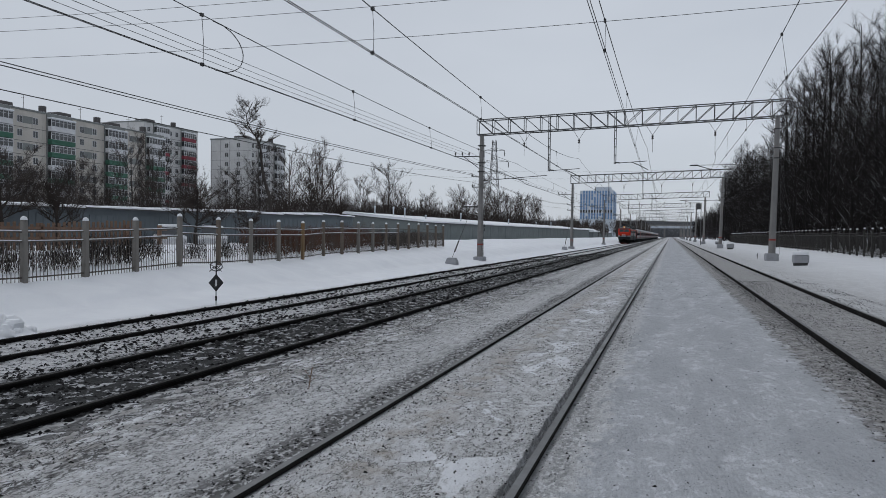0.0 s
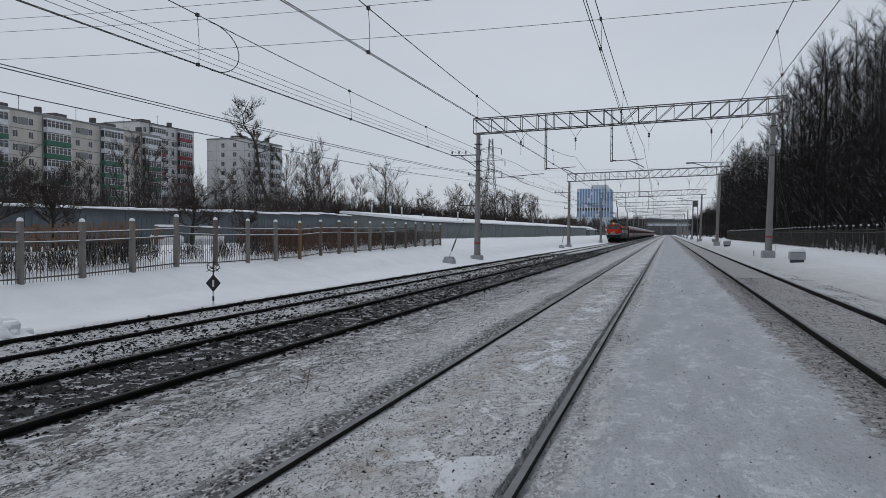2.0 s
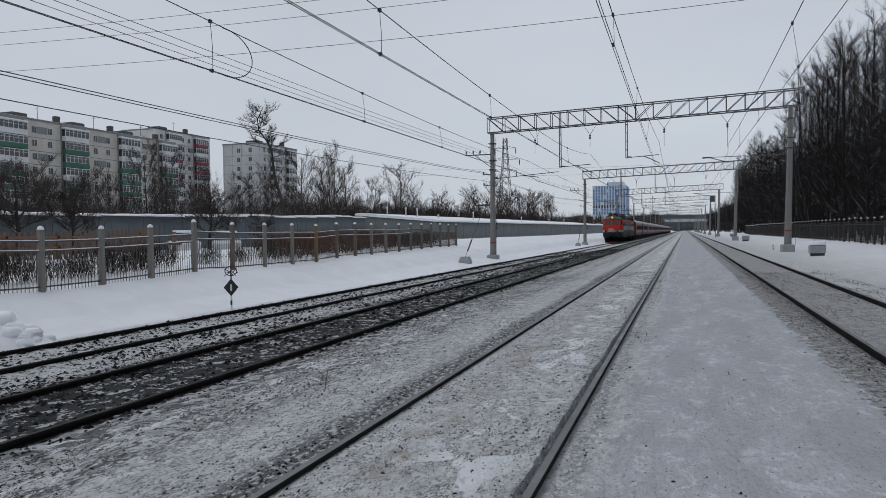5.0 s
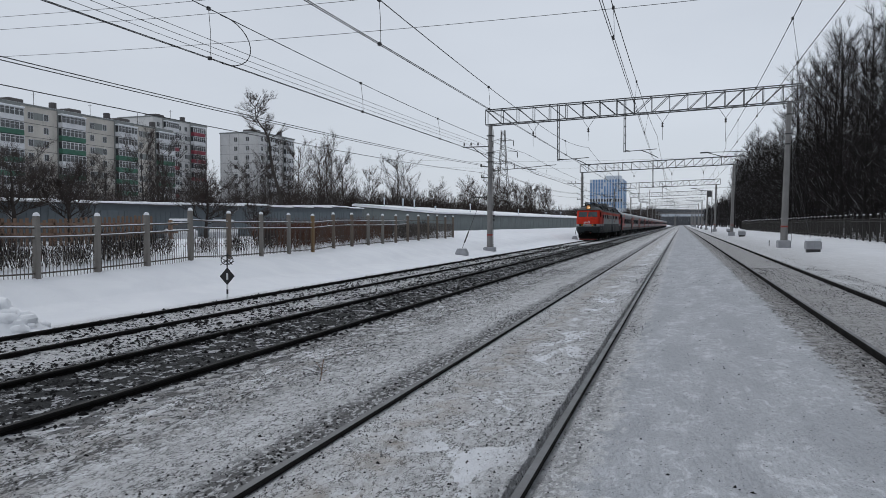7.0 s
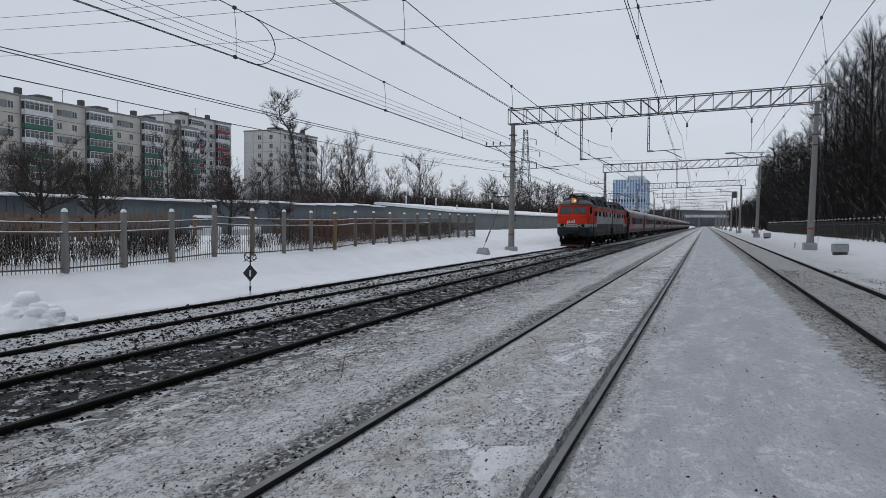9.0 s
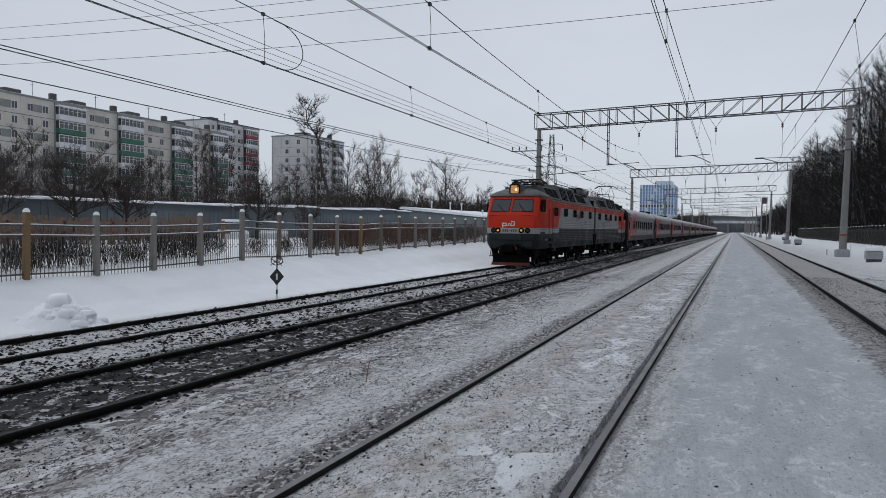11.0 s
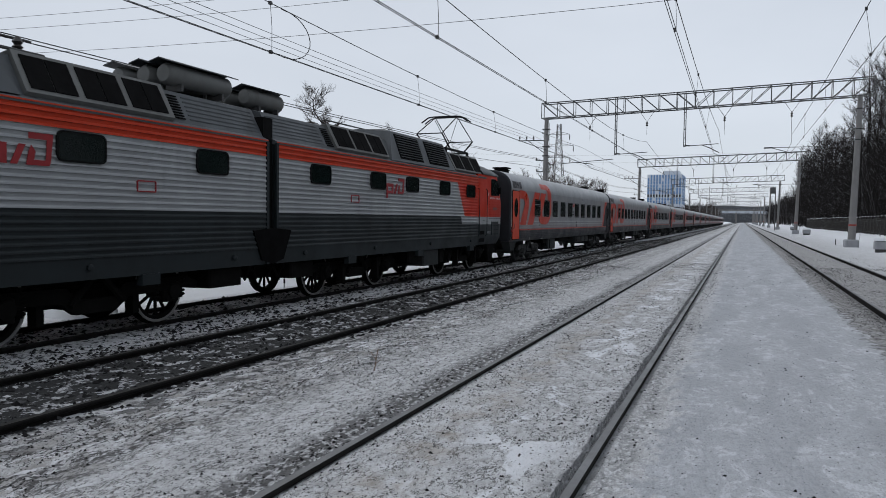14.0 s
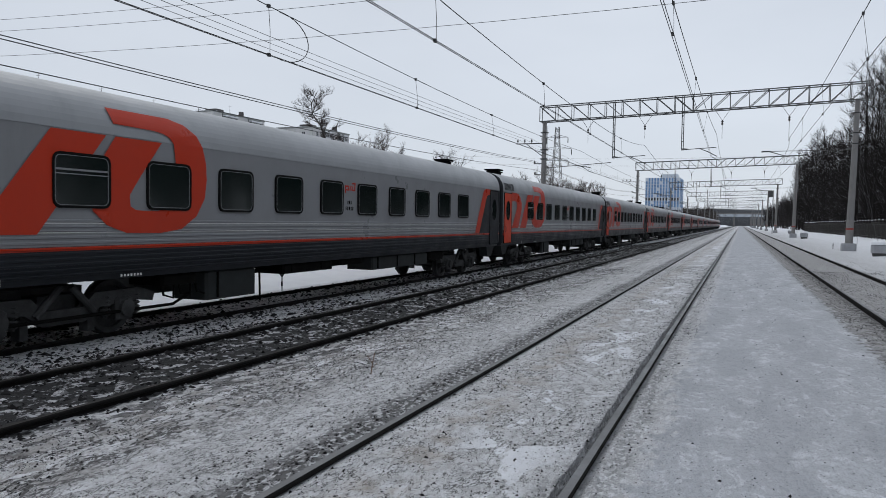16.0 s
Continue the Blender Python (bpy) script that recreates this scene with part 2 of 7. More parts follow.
    base = lay(base, both(strip, shade_ticks(lump, 0.020, gate2), m.ramp(fine, (0.46, 0.2), (0.52, 1.0))), (0.06, 0.058, 0.056))
    base = lay(base, both(strip, shade_ticks(tick3, 0.035, gate)), (0.10, 0.098, 0.096))
    # between the rails: lumpy, with brown stain and broken white ice
    lumps = zone(-2.47, -1.05, 0.10)
    base = lay(base, both(lumps, m.ramp(lump2, (0.36, 0.5), (0.44, 0.0))), (0.36, 0.358, 0.355))
    base = lay(base, both(lumps, m.ramp(lump, (0.52, 0.0), (0.60, 0.40))), (0.68, 0.692, 0.715))
    # dark lines paint the shaded edges of the lumps
    base = lay(base, both(lumps, shade_ticks(lump2, 0.020, gate)), (0.07, 0.068, 0.066))
    base = lay(base, both(lumps, shade_ticks(lump, 0.018, gate2)), (0.09, 0.088, 0.085))
    base = lay(base, both(zone(-2.15, -1.85, 0.18), m.ramp(mid, (0.42, 0.0), (0.62, 0.65))), (0.33, 0.275, 0.215))
    base = lay(base, both(zone(-1.85, -1.15, 0.2), m.ramp(flake, (0.52, 0.0), (0.545, 0.85)), m.ramp(patch, (0.42, 0.0), (0.50, 1.0))), (0.84, 0.86, 0.90))
    # grit banked against the rails
    band = m.math("MAXIMUM", zone(-2.90, -2.58, 0.07), m.math("MAXIMUM", zone(-1.09, -1.0, 0.04), zone(-0.84, -0.66, 0.10, 0.55)))
    base = lay(base, both(band, m.ramp(tick3, (0.455, 0.0), (0.50, 0.95))), (0.04, 0.039, 0.038))
    base = lay(base, both(band, m.ramp(fine, (0.48, 0.0), (0.56, 0.6))), (0.09, 0.087, 0.083))
    # brown thawed edge of the path and the further track
    brown = ragged(zone(1.62, 2.34, 0.26))
    base = lay(base, both(brown, m.ramp(m.noise(1.0, 5, 0.7, m.place((3.0, 8.0, 1), True)), (0.36, 1.0), (0.60, 0.45))), (0.19, 0.178, 0.166))
    base = lay(base, both(brown, shade_ticks(lump2, 0.05, gate)), (0.05, 0.047, 0.045))
    base = lay(base, both(zone(2.02, 2.36, 0.12), m.ramp(lump2, (0.48, 0.0), (0.53, 0.9))), (0.055, 0.052, 0.05))
    track = zone(2.34, 4.15, 0.10)
    base = lay(base, both(track, m.ramp(lump, (0.36, 0.85), (0.62, 0.5))), (0.22, 0.21, 0.20))
    base = lay(base, both(track, shade_ticks(lump2, 0.024, gate)), (0.09, 0.085, 0.08))
    base = lay(base, both(zone(4.2, 8.6, 0.3), m.ramp(lump, (0.46, 0.0), (0.56, 0.6))), (0.36, 0.36, 0.365))
    # crumbs of stone and bark lying about
    trod = zone(-5.5, 5.6, 0.3)
    base = lay(base, both(trod, crumbs(17.0, 0.26, 0.17, small), m.ramp(u, (at(-2.6), 1.0), (at(-0.8), 0.35), (at(1.5), 0.35), (at(1.8), 1.0))), (0.05, 0.048, 0.046))
    base = lay(base, both(trod, crumbs(34.0, 0.30, 0.22, smaller), m.ramp(u, (at(-1.0), 0.9), (at(-0.4), 0.7), (at(1.4), 0.7), (at(1.7), 0.9))), (0.06, 0.058, 0.056))
    # the two dark beds
    soil = m.mix(m.ramp(m.math("ADD", m.math("MULTIPLY", lump, 0.45), m.math("MULTIPLY", mid, 0.55)), (0.525, 0.0), (0.55, 1.0)), (0.012, 0.013, 0.013), (0.46, 0.468, 0.485))
    soil = lay(soil, shade_ticks(lump2, 0.05, gate), (0.012, 0.012, 0.012))
    bed = m.ramp(u, (at(-13.0), 0.0), (at(-12.5), 0.50), (at(-10.4), 0.52), (at(-9.5), 0.52), (at(-8.6), 0.54), (at(-8.2), 0.64), (at(-7.6), 0.64), (at(-7.42), 0.92), (at(-5.8), 0.92), (at(-5.55), 0.34), (at(-5.2), 0.0))
    bed = m.ramp(m.math("ADD", bed, m.math("MULTIPLY", m.math("SUBTRACT", lump, 0.5), 0.9)), (0.50, 0.0), (0.62, 1.0))
    base = lay(base, bed, soil)
    open_ground = m.ramp(u, (at(-12.9), 0.0), (at(-12.5), 1.0), (at(5.2), 0.9), (at(7.6), 0.5), (at(10.5), 0.12), (at(13.0), 0.0))
    base = lay(snow, open_ground, base)
    h = m.math("ADD", m.math("MULTIPLY", lump, 0.9), m.math("ADD", m.math("MULTIPLY", fine, 0.35), m.math("MULTIPLY", mid, 1.0)))
    h = m.math("MULTIPLY", h, m.ramp(u, (at(-13.0), 0.10), (at(-12.5), 1.0), (at(-0.8), 1.0), (at(-0.3), 0.35), (at(1.4), 0.35), (at(1.7), 1.0), (at(5.0), 0.8), (at(7.5), 0.25)))
    rough = m.ramp(drift, (0.3, 0.55), (0.7, 0.85))
    h = m.math("ADD", h, m.math("MULTIPLY", tick3, 0.35))
    return m.done(base, rough, h, 1.0, 0.085)


def stone_material():
    m = Mat("ballast_stone", 0.9, 0, 0.15)
    c = m.n.new("ShaderNodeNewGeometry").outputs["Random Per Island"]
    base = m.ramp(c, (0.0, (0.006, 0.006, 0.0063)), (0.6, (0.014, 0.014, 0.0145)), (0.86, (0.045, 0.045, 0.046)), (1.0, (0.15, 0.15, 0.155)))
    k = m.n.new("ShaderNodeSeparateXYZ")
    m.l.new(m.geo.outputs["Normal"], k.inputs[0])
    snowy = m.math("MULTIPLY", m.ramp(k.outputs[2], (0.72, 0.0), (0.9, 1.0)), m.ramp(m.noise(3.0, 4, 0.6, m.place(world=True)), (0.51, 0.0), (0.56, 0.9)))
    return m.done(m.mix(snowy, base, (0.6, 0.61, 0.63)))


def concrete_material(name, color, scale=2.0):
    m = Mat(name, 0.9, 0, 0.25)
    a = m.noise(scale, 7, 0.7)
    s = m.noise(1.0, 5, 0.7, m.place((3.0, 3.0, 0.25)))
    g = m.noise(40, 3, 0.6)
    c = m.mix(m.ramp(a, (0.3, 0.6), (0.7, 0.0)), color, tuple(v * 0.62 for v in color))
    c = m.mix(m.ramp(s, (0.55, 0.0), (0.72, 0.5)), c, tuple(v * 0.45 for v in color))
    return m.done(c, None, m.math("ADD", g, a), 0.25, 0.01)


def snow_material():
    m = Mat("lying_snow", 0.9, 0, 0.2)
    a, b = m.noise(2.0, 5), m.noise(25, 4, 0.65)
    return m.done(m.mix(m.ramp(a, (0.35, 0.0), (0.7, 1.0)), (0.83, 0.845, 0.87), (0.72, 0.74, 0.77)), None, m.math("ADD", a, b), 0.3, 0.03)


def bark_material(name, dark, light, snow=0.25):
    m = Mat(name, 0.9, 0, 0.2)
    a = m.noise(1.2, 5, 0.7)
    b = m.noise(14.0, 4, 0.7, m.place((1, 1, 0.3)))
    c = m.mix(m.ramp(a, (0.3, 0.0), (0.7, 1.0)), dark, light)
    k = m.n.new("ShaderNodeSeparateXYZ")
    m.l.new(m.geo.outputs["Normal"], k.inputs[0])
    f = m.math("MULTIPLY", m.ramp(k.outputs[2], (0.28, 0.0), (0.52, snow)), m.ramp(m.noise(0.9, 3), (0.5, 0.0), (0.58, 1.0)))
    c = m.mix(f, c, (0.75, 0.77, 0.8))
    return m.done(c, None, b, 0.4, 0.02)


GROUND = ground_material()
STONE = stone_material()
SNOW = snow_material()
CONCRETE = concrete_material("pole_concrete", (0.25, 0.245, 0.24))
BLOCK = concrete_material("footing_concrete", (0.36, 0.37, 0.39))
POST = concrete_material("fence_post_concrete", (0.23, 0.218, 0.20), 4)
BROWNPOST = concrete_material("brown_stained_post", (0.175, 0.145, 0.12), 4)
RUSTPOST = concrete_material("rusty_post", (0.23, 0.155, 0.085), 4)
GALV = worn("galvanised_steel", (0.10, 0.104, 0.108), (0.08, 0.078, 0.075), 0.55, 0.35, 2.0, 0.6)
DARKSTEEL = worn("dark_steel", (0.07, 0.07, 0.072), (0.035, 0.033, 0.032), 0.6, 0.3, 3.0, 0.6)
WIRE = worn("weathered_wire", (0.028, 0.028, 0.03), (0.02, 0.02, 0.02), 0.6, 0.2, 1.0, 0.5)
INSUL = worn("brown_porcelain", (0.022, 0.017, 0.016), (0.014, 0.012, 0.011), 0.3, 0, 3)
RAILTOP = worn("rail_running_face", (0.17, 0.174, 0.18), (0.07, 0.07, 0.07), 0.5, 0.6, 1.2, 0.5)
RAILSIDE = worn("rail_side_rust", (0.012, 0.011, 0.0105), (0.007, 0.007, 0.007), 0.85, 0.0, 3.0, 0.6, 0.1, 0.12)
RAILWORN = worn("little_used_rail", (0.020, 0.0195, 0.019), (0.010, 0.010, 0.010), 0.7, 0.0, 2.0, 0.6, 0.1, 0.2)
PICKET = worn("fence_iron", (0.105, 0.092, 0.082), (0.06, 0.045, 0.036), 0.7, 0.2, 4.0, 0.7)
PICKETR = worn("dark_fence_iron", (0.040, 0.037, 0.034), (0.02, 0.018, 0.016), 0.7, 0.2, 4.0, 0.7)
REDBAND = worn("red_band_paint", (0.30, 0.05, 0.04), None, 0.6)
SHEDWALL = concrete_material("shed_grey_green", (0.20, 0.225, 0.225), 0.6)
GARAGE = concrete_material("garage_dark_blue_green", (0.15, 0.174, 0.19), 0.4)
BARK = bark_material("bark_grey_brown", (0.026, 0.022, 0.020), (0.062, 0.053, 0.048), 0.9)
TWIG = bark_material("twigs_grey_brown", (0.034, 0.026, 0.023), (0.072, 0.057, 0.050), 0.35)
# wood on the right: shade among the trees is included in these near-black colours
FORESTBARK = bark_material("shaded_forest_bark", (0.010, 0.009, 0.009), (0.026, 0.022, 0.021), 0.3)
FORESTTWIG = bark_material("shaded_forest_twigs", (0.010, 0.0085, 0.0085), (0.026, 0.021, 0.020), 0.3)
HEDGE = bark_material("hedge_twigs", (0.014, 0.012, 0.011), (0.040, 0.034, 0.031), 0.95)
HEDGERED = bark_material("rust_brown_hedge", (0.060, 0.027, 0.018), (0.13, 0.060, 0.036), 0.8)
PANEL = concrete_material("facade_cream_panel", (0.56, 0.53, 0.485), 0.3)
PANELW = concrete_material("facade_white_panel", (0.60, 0.60, 0.60), 0.3)
PANELG = concrete_material("facade_grey_band", (0.235, 0.25, 0.245), 0.3)
JOINT = worn("facade_joint", (0.14, 0.14, 0.14), None, 0.9)
BALCGREEN = worn("balcony_green_sheet", (0.035, 0.13, 0.085), None, 0.6, 0, 0.8, 0.4)
BALCRED = worn("balcony_red_sheet", (0.24, 0.035, 0.055), None, 0.6, 0, 0.8, 0.4)
BALCWHITE = worn("balcony_white_frame", (0.62, 0.63, 0.65), None, 0.5, 0, 0.8, 0.3)
WINGLASS = worn("dark_window_glass", (0.035, 0.04, 0.045), (0.02, 0.022, 0.026), 0.08, 0, 0.5, 0.5, 0.0, 0.8)
BLUEGLASS = worn("blue_curtain_panel", (0.13, 0.25, 0.44), (0.08, 0.17, 0.33), 0.35, 0, 0.15, 0.5, 0.0)
PALEPANEL = worn("pale_facade_panel", (0.55, 0.60, 0.66), None, 0.5, 0, 0.2, 0.3)
ROOFDARK = worn("roofing_felt", (0.09, 0.085, 0.085), None, 0.9)
SIGNBLACK = worn("sign_black_enamel", (0.02, 0.021, 0.022), None, 0.45)
SIGNWHITE = worn("sign_white_enamel", (0.72, 0.73, 0.74), None, 0.5)
# distance haze is mixed into this pale blue-grey, over a dusting of snow
HILL = bark_material("hazed_snowy_slope", (0.09, 0.095, 0.105), (0.15, 0.157, 0.17), 0.4)
OLDWOOD = worn("old_brown_boards", (0.20, 0.125, 0.085), (0.10, 0.07, 0.055), 0.85, 0, 3)
CARPAINT = worn("white_car_paint", (0.6, 0.61, 0.63), None, 0.3, 0, 1)

# ---- the ground: one sheet out to the horizon ----
PROFILE = ((-3000, 2.0), (-200, 1.2), (-60, 0.75), (-30, 0.65), (-23.0, 0.85), (-20.6, 0.85), (-18.8, 0.52), (-17.2, 0.32), (-16.4, 0.24), (-15.5, 0.0), (-14.6, -0.34), (-13.2, -0.52), (-12.6, -0.56),
           (-12.1, -0.575), (-10.2, -0.565), (-9.3, -0.54), (-8.3, -0.39), (-7.6, -0.285), (-5.6, -0.285), (-5.1, -0.265), (-4.5, -0.17), (-3.6, -0.09),
           (-2.7, -0.035), (-2.4, -0.035), (-1.0, -0.02), (-0.7, -0.04), (0.6, -0.005), (1.8, -0.01), (2.3, -0.04), (3.9, -0.04), (4.3, -0.03),
           (5.2, -0.06), (6.6, -0.02), (9.0, 0.05), (13.0, 0.05), (16.0, 0.12), (30, 0.4), (200, 1.0), (3000, 3.0))


def ground_z(x, y):
    px = [p[0] for p in PROFILE]
    k = max(0, min(len(px) - 2, int(np.searchsorted(px, x)) - 1))
    (xa, za), (xb, zb) = PROFILE[k], PROFILE[k + 1]
    z = za + (zb - za) * (x - xa) / (xb - xa)
    if x < -12.7:
        s = min(1.0, (-12.7 - x) / 2.5)
        z += s * (0.16 * noise.noise(Vector((x * 0.22, y * 0.16, 3.1))) + 0.05 * noise.noise(Vector((x * 0.9, y * 0.7, 9.0))))
    elif x > 4.4:
        s = min(1.0, (x - 4.4) / 2.0)
        z += s * (0.13 * noise.noise(Vector((x * 0.3, y * 0.2, 5.7))) + 0.05 * noise.noise(Vector((x * 1.1, y * 0.8, 2.0))))
    elif x > -5.3:
        # trodden snow: lumps, kicked ridges and crusts, lower beside the rails
        v = Vector((x, y, 0.0))
        clod = noise.noise(v * 3.1 + Vector((0, 0, 6)))
        crust = abs(noise.noise(v * 6.5 + Vector((0, 0, 2))))
        amp = (1.35 if x < -3.9 else 1.0) if x < -0.95 else (0.38 if -0.5 < x < 1.6 else 0.8)
        near = max(0.0, 1.0 - y / 26.0)
        z += amp * (0.022 * noise.noise(Vector((x * 1.1, y * 0.9, 1.0))) + near * (0.014 * clod + 0.020 * crust + 0.012 * noise.noise(v * 11.0) + 0.010 * noise.noise(v * 17.0)))
        for r, inner in ((-2.517, 1), (-0.923, -1), (2.313, 1), (3.907, -1)):
            d = (x - r) * inner
            rag = 0.016 * noise.noise(v * 5.0) + 0.006 * noise.noise(v * 19.0)
            if 0.0 < d < 0.085 + rag:
                deep = 0.095 if -1.5 < r < 0 else (0.045 if r < 0 else 0.07)
                z = min(z, -deep + max(0.0, d - 0.06) * 0.6)
            elif -0.075 + rag < d <= 0.0:
                z = min(z, -0.075)
            elif -0.42 < d <= 0.0:
                z -= 0.035 * (0.42 + d) / 0.42 * (0.6 + noise.noise(v * 5.0))
    elif x < -8.0 or -7.2 < x < -5.9:
        z += 0.03 * noise.noise(Vector((x * 2.0, y * 2.0, 4.0)))
    return z


def build_ground():
    xs = sorted(set([p[0] for p in PROFILE] + list(np.round(np.arange(-20, -5.3, 0.22), 3)) + list(np.round(np.arange(-5.3, 4.6, 0.065), 3)) + list(np.round(np.arange(5, 17, 0.4), 3)) + [round(r + d, 3) for r in (-2.517, -0.923, 2.313) for d in np.arange(-0.165, 0.17, 0.022)] + [-120, -90, -45, -38, -26, -23, 18, 22, 26, 45, 80]))
    ys = sorted(set(list(np.round(np.arange(-6, 2, 0.4), 3)) + list(np.round(np.arange(2, 6.5, 0.045), 3)) + list(np.round(np.arange(6.5, 9, 0.07), 3)) + list(np.round(np.arange(9, 18, 0.12), 3)) + list(np.round(np.arange(18, 40, 0.35), 3)) + list(np.arange(40, 120, 1.5)) + list(np.arange(120, 900, 12.0)) + [-3000, -600, -200, -80, -40, -20, -12, 1200, 2000, 4000]))
    s = Shape()
    for y in ys:
        for x in xs:
            s.v.append((x, y, ground_z(x, y)))
    n = len(xs)
    for j in range(len(ys) - 1):
        for i in range(n - 1):
            s.f.append((j * n + i, j * n + i + 1, (j + 1) * n + i + 1, (j + 1) * n + i))
            s.m.append(0)
    solo("ground", s, GROUND, "snow-covered railway ground, clean white banks and grey trodden path", "ground", kind="structure", smooth=60)


build_ground()

# ---- tracks ----
TRACKS = ((-11.2, -0.48), (-6.56, -0.20), (-1.72, 0.0), (3.11, 0.04))
HALF_GAUGE = 0.797
RAIL = ((-0.075, -0.18), (0.075, -0.18), (0.075, -0.168), (0.02, -0.15), (0.010, -0.14), (0.010, -0.05), (0.035, -0.035), (0.037, -0.012), (0.028, 0.0),
        (-0.028, 0.0), (-0.037, -0.012), (-0.035, -0.035), (-0.010, -0.05), (-0.010, -0.14), (-0.02, -0.15), (-0.075, -0.168))


def rail_wave(x, y):
    """Slow unevenness of a laid rail."""
    return 0.022 * noise.noise(Vector((x * 3.0, y * 0.07, 0.5)))


def build_tracks():
    for k, (cx, z) in enumerate(TRACKS):
        top = thing("railway_track", ("used main line of steel rails in dark ballast" if k < 2 else "steel rails sunk to their heads in grey trodden snow"), "track", "railway tracks", "structure")
        for sx in (-HALF_GAUGE, HALF_GAUGE):
            s = Shape()
            rings = []
            ys = list(np.arange(-30, 60, 1.5)) + list(np.arange(60, 200, 10.0)) + [200, 300, 500, 900]
            amp = 1.0 if k == 1 else 0.5
            for y in ys:
                dx = rail_wave(cx + sx, y) * amp
                rings.append([(cx + sx + dx + u, y, z + v) for u, v in RAIL])
            i = len(s.v)
            n = len(RAIL)
            for r in rings:
                s.v += r
            for a in range(len(rings) - 1):
                for j in range(n):
                    b = i + a * n + j
                    c = i + a * n + (j + 1) % n
                    s.cur = 0 if j == 8 else 1
                    s.face(b, c, c + n, b + n)
            part("rail", s, [RAILTOP if k in (2, 3) else RAILWORN, RAILSIDE], top)


build_tracks()


def build_ballast():
    """Loose stones in and between the beds, and dark crumbs on the trodden snow."""
    rng = np.random.default_rng(4)
    base = np.array(((1, 0, 0), (-1, 0, 0), (0, 1, 0), (0, -1, 0), (0, 0, 1), (0, 0, -1)), float)
    tri = ((0, 2, 4), (2, 1, 4), (1, 3, 4), (3, 0, 4), (2, 0, 5), (1, 2, 5), (3, 1, 5), (0, 3, 5))

    def scatter(name, count, xr, yr, size, label, weight=None):
        v, f = [], []
        made = 0
        while made < count:
            x = rng.uniform(*xr)
            y = yr[0] + (yr[1] - yr[0]) * rng.random() ** 1.7
            if weight and rng.random() > weight(x, y):
                continue
            made += 1
            r = size * (0.4 + 0.7 * rng.random() + 1.6 * rng.random() ** 7) * (1 + 0.012 * y)
            pts = base * rng.uniform(0.6, 1.25, (6, 1)) * r * np.array((1, 1, 0.62))
            a = rng.uniform(0, 6.28)
            ca, sa = math.cos(a), math.sin(a)
            z = ground_z(x, y) + r * 0.12
            i = len(v)
            v += [(x + ca * p[0] - sa * p[1], y + sa * p[0] + ca * p[1], z + p[2]) for p in pts]
            f += [(i + t[0], i + t[1], i + t[2]) for t in tri]
        me = bpy.data.meshes.new(name)
        me.from_pydata(v, [], f)
        me.materials.append(STONE)
        solo(name, me, None, label, "gravel", kind="stuff")

    def clump(x, y):
        w = 0.5 + 0.9 * noise.noise(Vector((x * 0.7, y * 0.5, 8.0)))
        near = min(abs(x - r) for r in (-12.0, -10.4, -7.36, -5.76))
        return max(0.06, min(1.0, w + (0.3 if near < 0.35 else 0.0) + (0.35 if -7.4 < x < -5.6 else 0.1)))
    scatter("ballast", 30000, (-12.5, -5.5), (0.5, 75), 0.025, "dark crushed-stone ballast half covered by snow", clump)
    def crumb_field(name, count, label):
        """Small upright chips of frozen snow, grit and bark, four-sided."""
        v, f = [], []
        made = 0
        while made < count:
            x = rng.uniform(-5.5, 5.2)
            y = 1.6 + 28.0 * rng.random() ** 2.0
            w = 0.42 + 1.1 * noise.noise(Vector((x * 0.9, y * 0.5, 12.0)))
            if x < -4.0:
                w += 0.45
            elif -2.45 < x < -1.0:
                w += 0.12
            elif -0.55 < x < 1.6:
                w = 0.02 + 0.06 * max(0.0, w - 0.4)
            elif x < -3.0:
                w -= 0.12
            if rng.random() > w or min(abs(x - r) for r in (-2.517, -0.923, 2.313, 3.907)) < 0.05:
                continue
            made += 1
            r = (0.003 + 0.0045 * rng.random() + 0.009 * rng.random() ** 6) * (1 + 0.03 * y)
            a = rng.uniform(0, 6.28)
            ca, sa, k = math.cos(a), math.sin(a), rng.uniform(0.45, 1.0)
            z = ground_z(x, y) - 0.002
            i = len(v)
            for p, q in ((1, 0), (0, k), (-1, 0), (0, -k)):
                v.append((x + r * (ca * p - sa * q), y + r * (sa * p + ca * q), z))
            v.append((x + r * rng.uniform(-0.5, 0.5), y + r * rng.uniform(-0.5, 0.5), z + r * rng.uniform(0.5, 1.2)))
            f += [(i, i + 1, i + 4), (i + 1, i + 2, i + 4), (i + 2, i + 3, i + 4), (i + 3, i, i + 4)]
        me = bpy.data.meshes.new(name)
        me.from_pydata(v, [], f)
        me.materials.append(STONE)
        solo(name, me, None, label, "gravel", kind="stuff")
    crumb_field("grit", 52000, "small dark chips of grit scattered over trodden snow")
    scatter("gravel", 9000, (-5.5, 5.0), (1.5, 40), 0.008, "dark grit and crumbs frozen into trodden snow",
            lambda x, y: max(0.008, 0.12 + 0.7 * noise.noise(Vector((x * 0.9, y * 0.6, 2.0))) + (0.9 if abs(x + 2.72) < 0.14 or abs(x + 1.06) < 0.07 or abs(x - 2.15) < 0.14 else 0) - (0.32 if -0.6 < x < 1.7 else 0)))


build_ballast()

# ---- overhead line: gantries and wires ----
SPAN = 54.0
CONTACT = (5.74, 5.70, 6.34, 6.12)


def strut(s, a, b, r, n=4):
    s.tube((a, b), r, n)


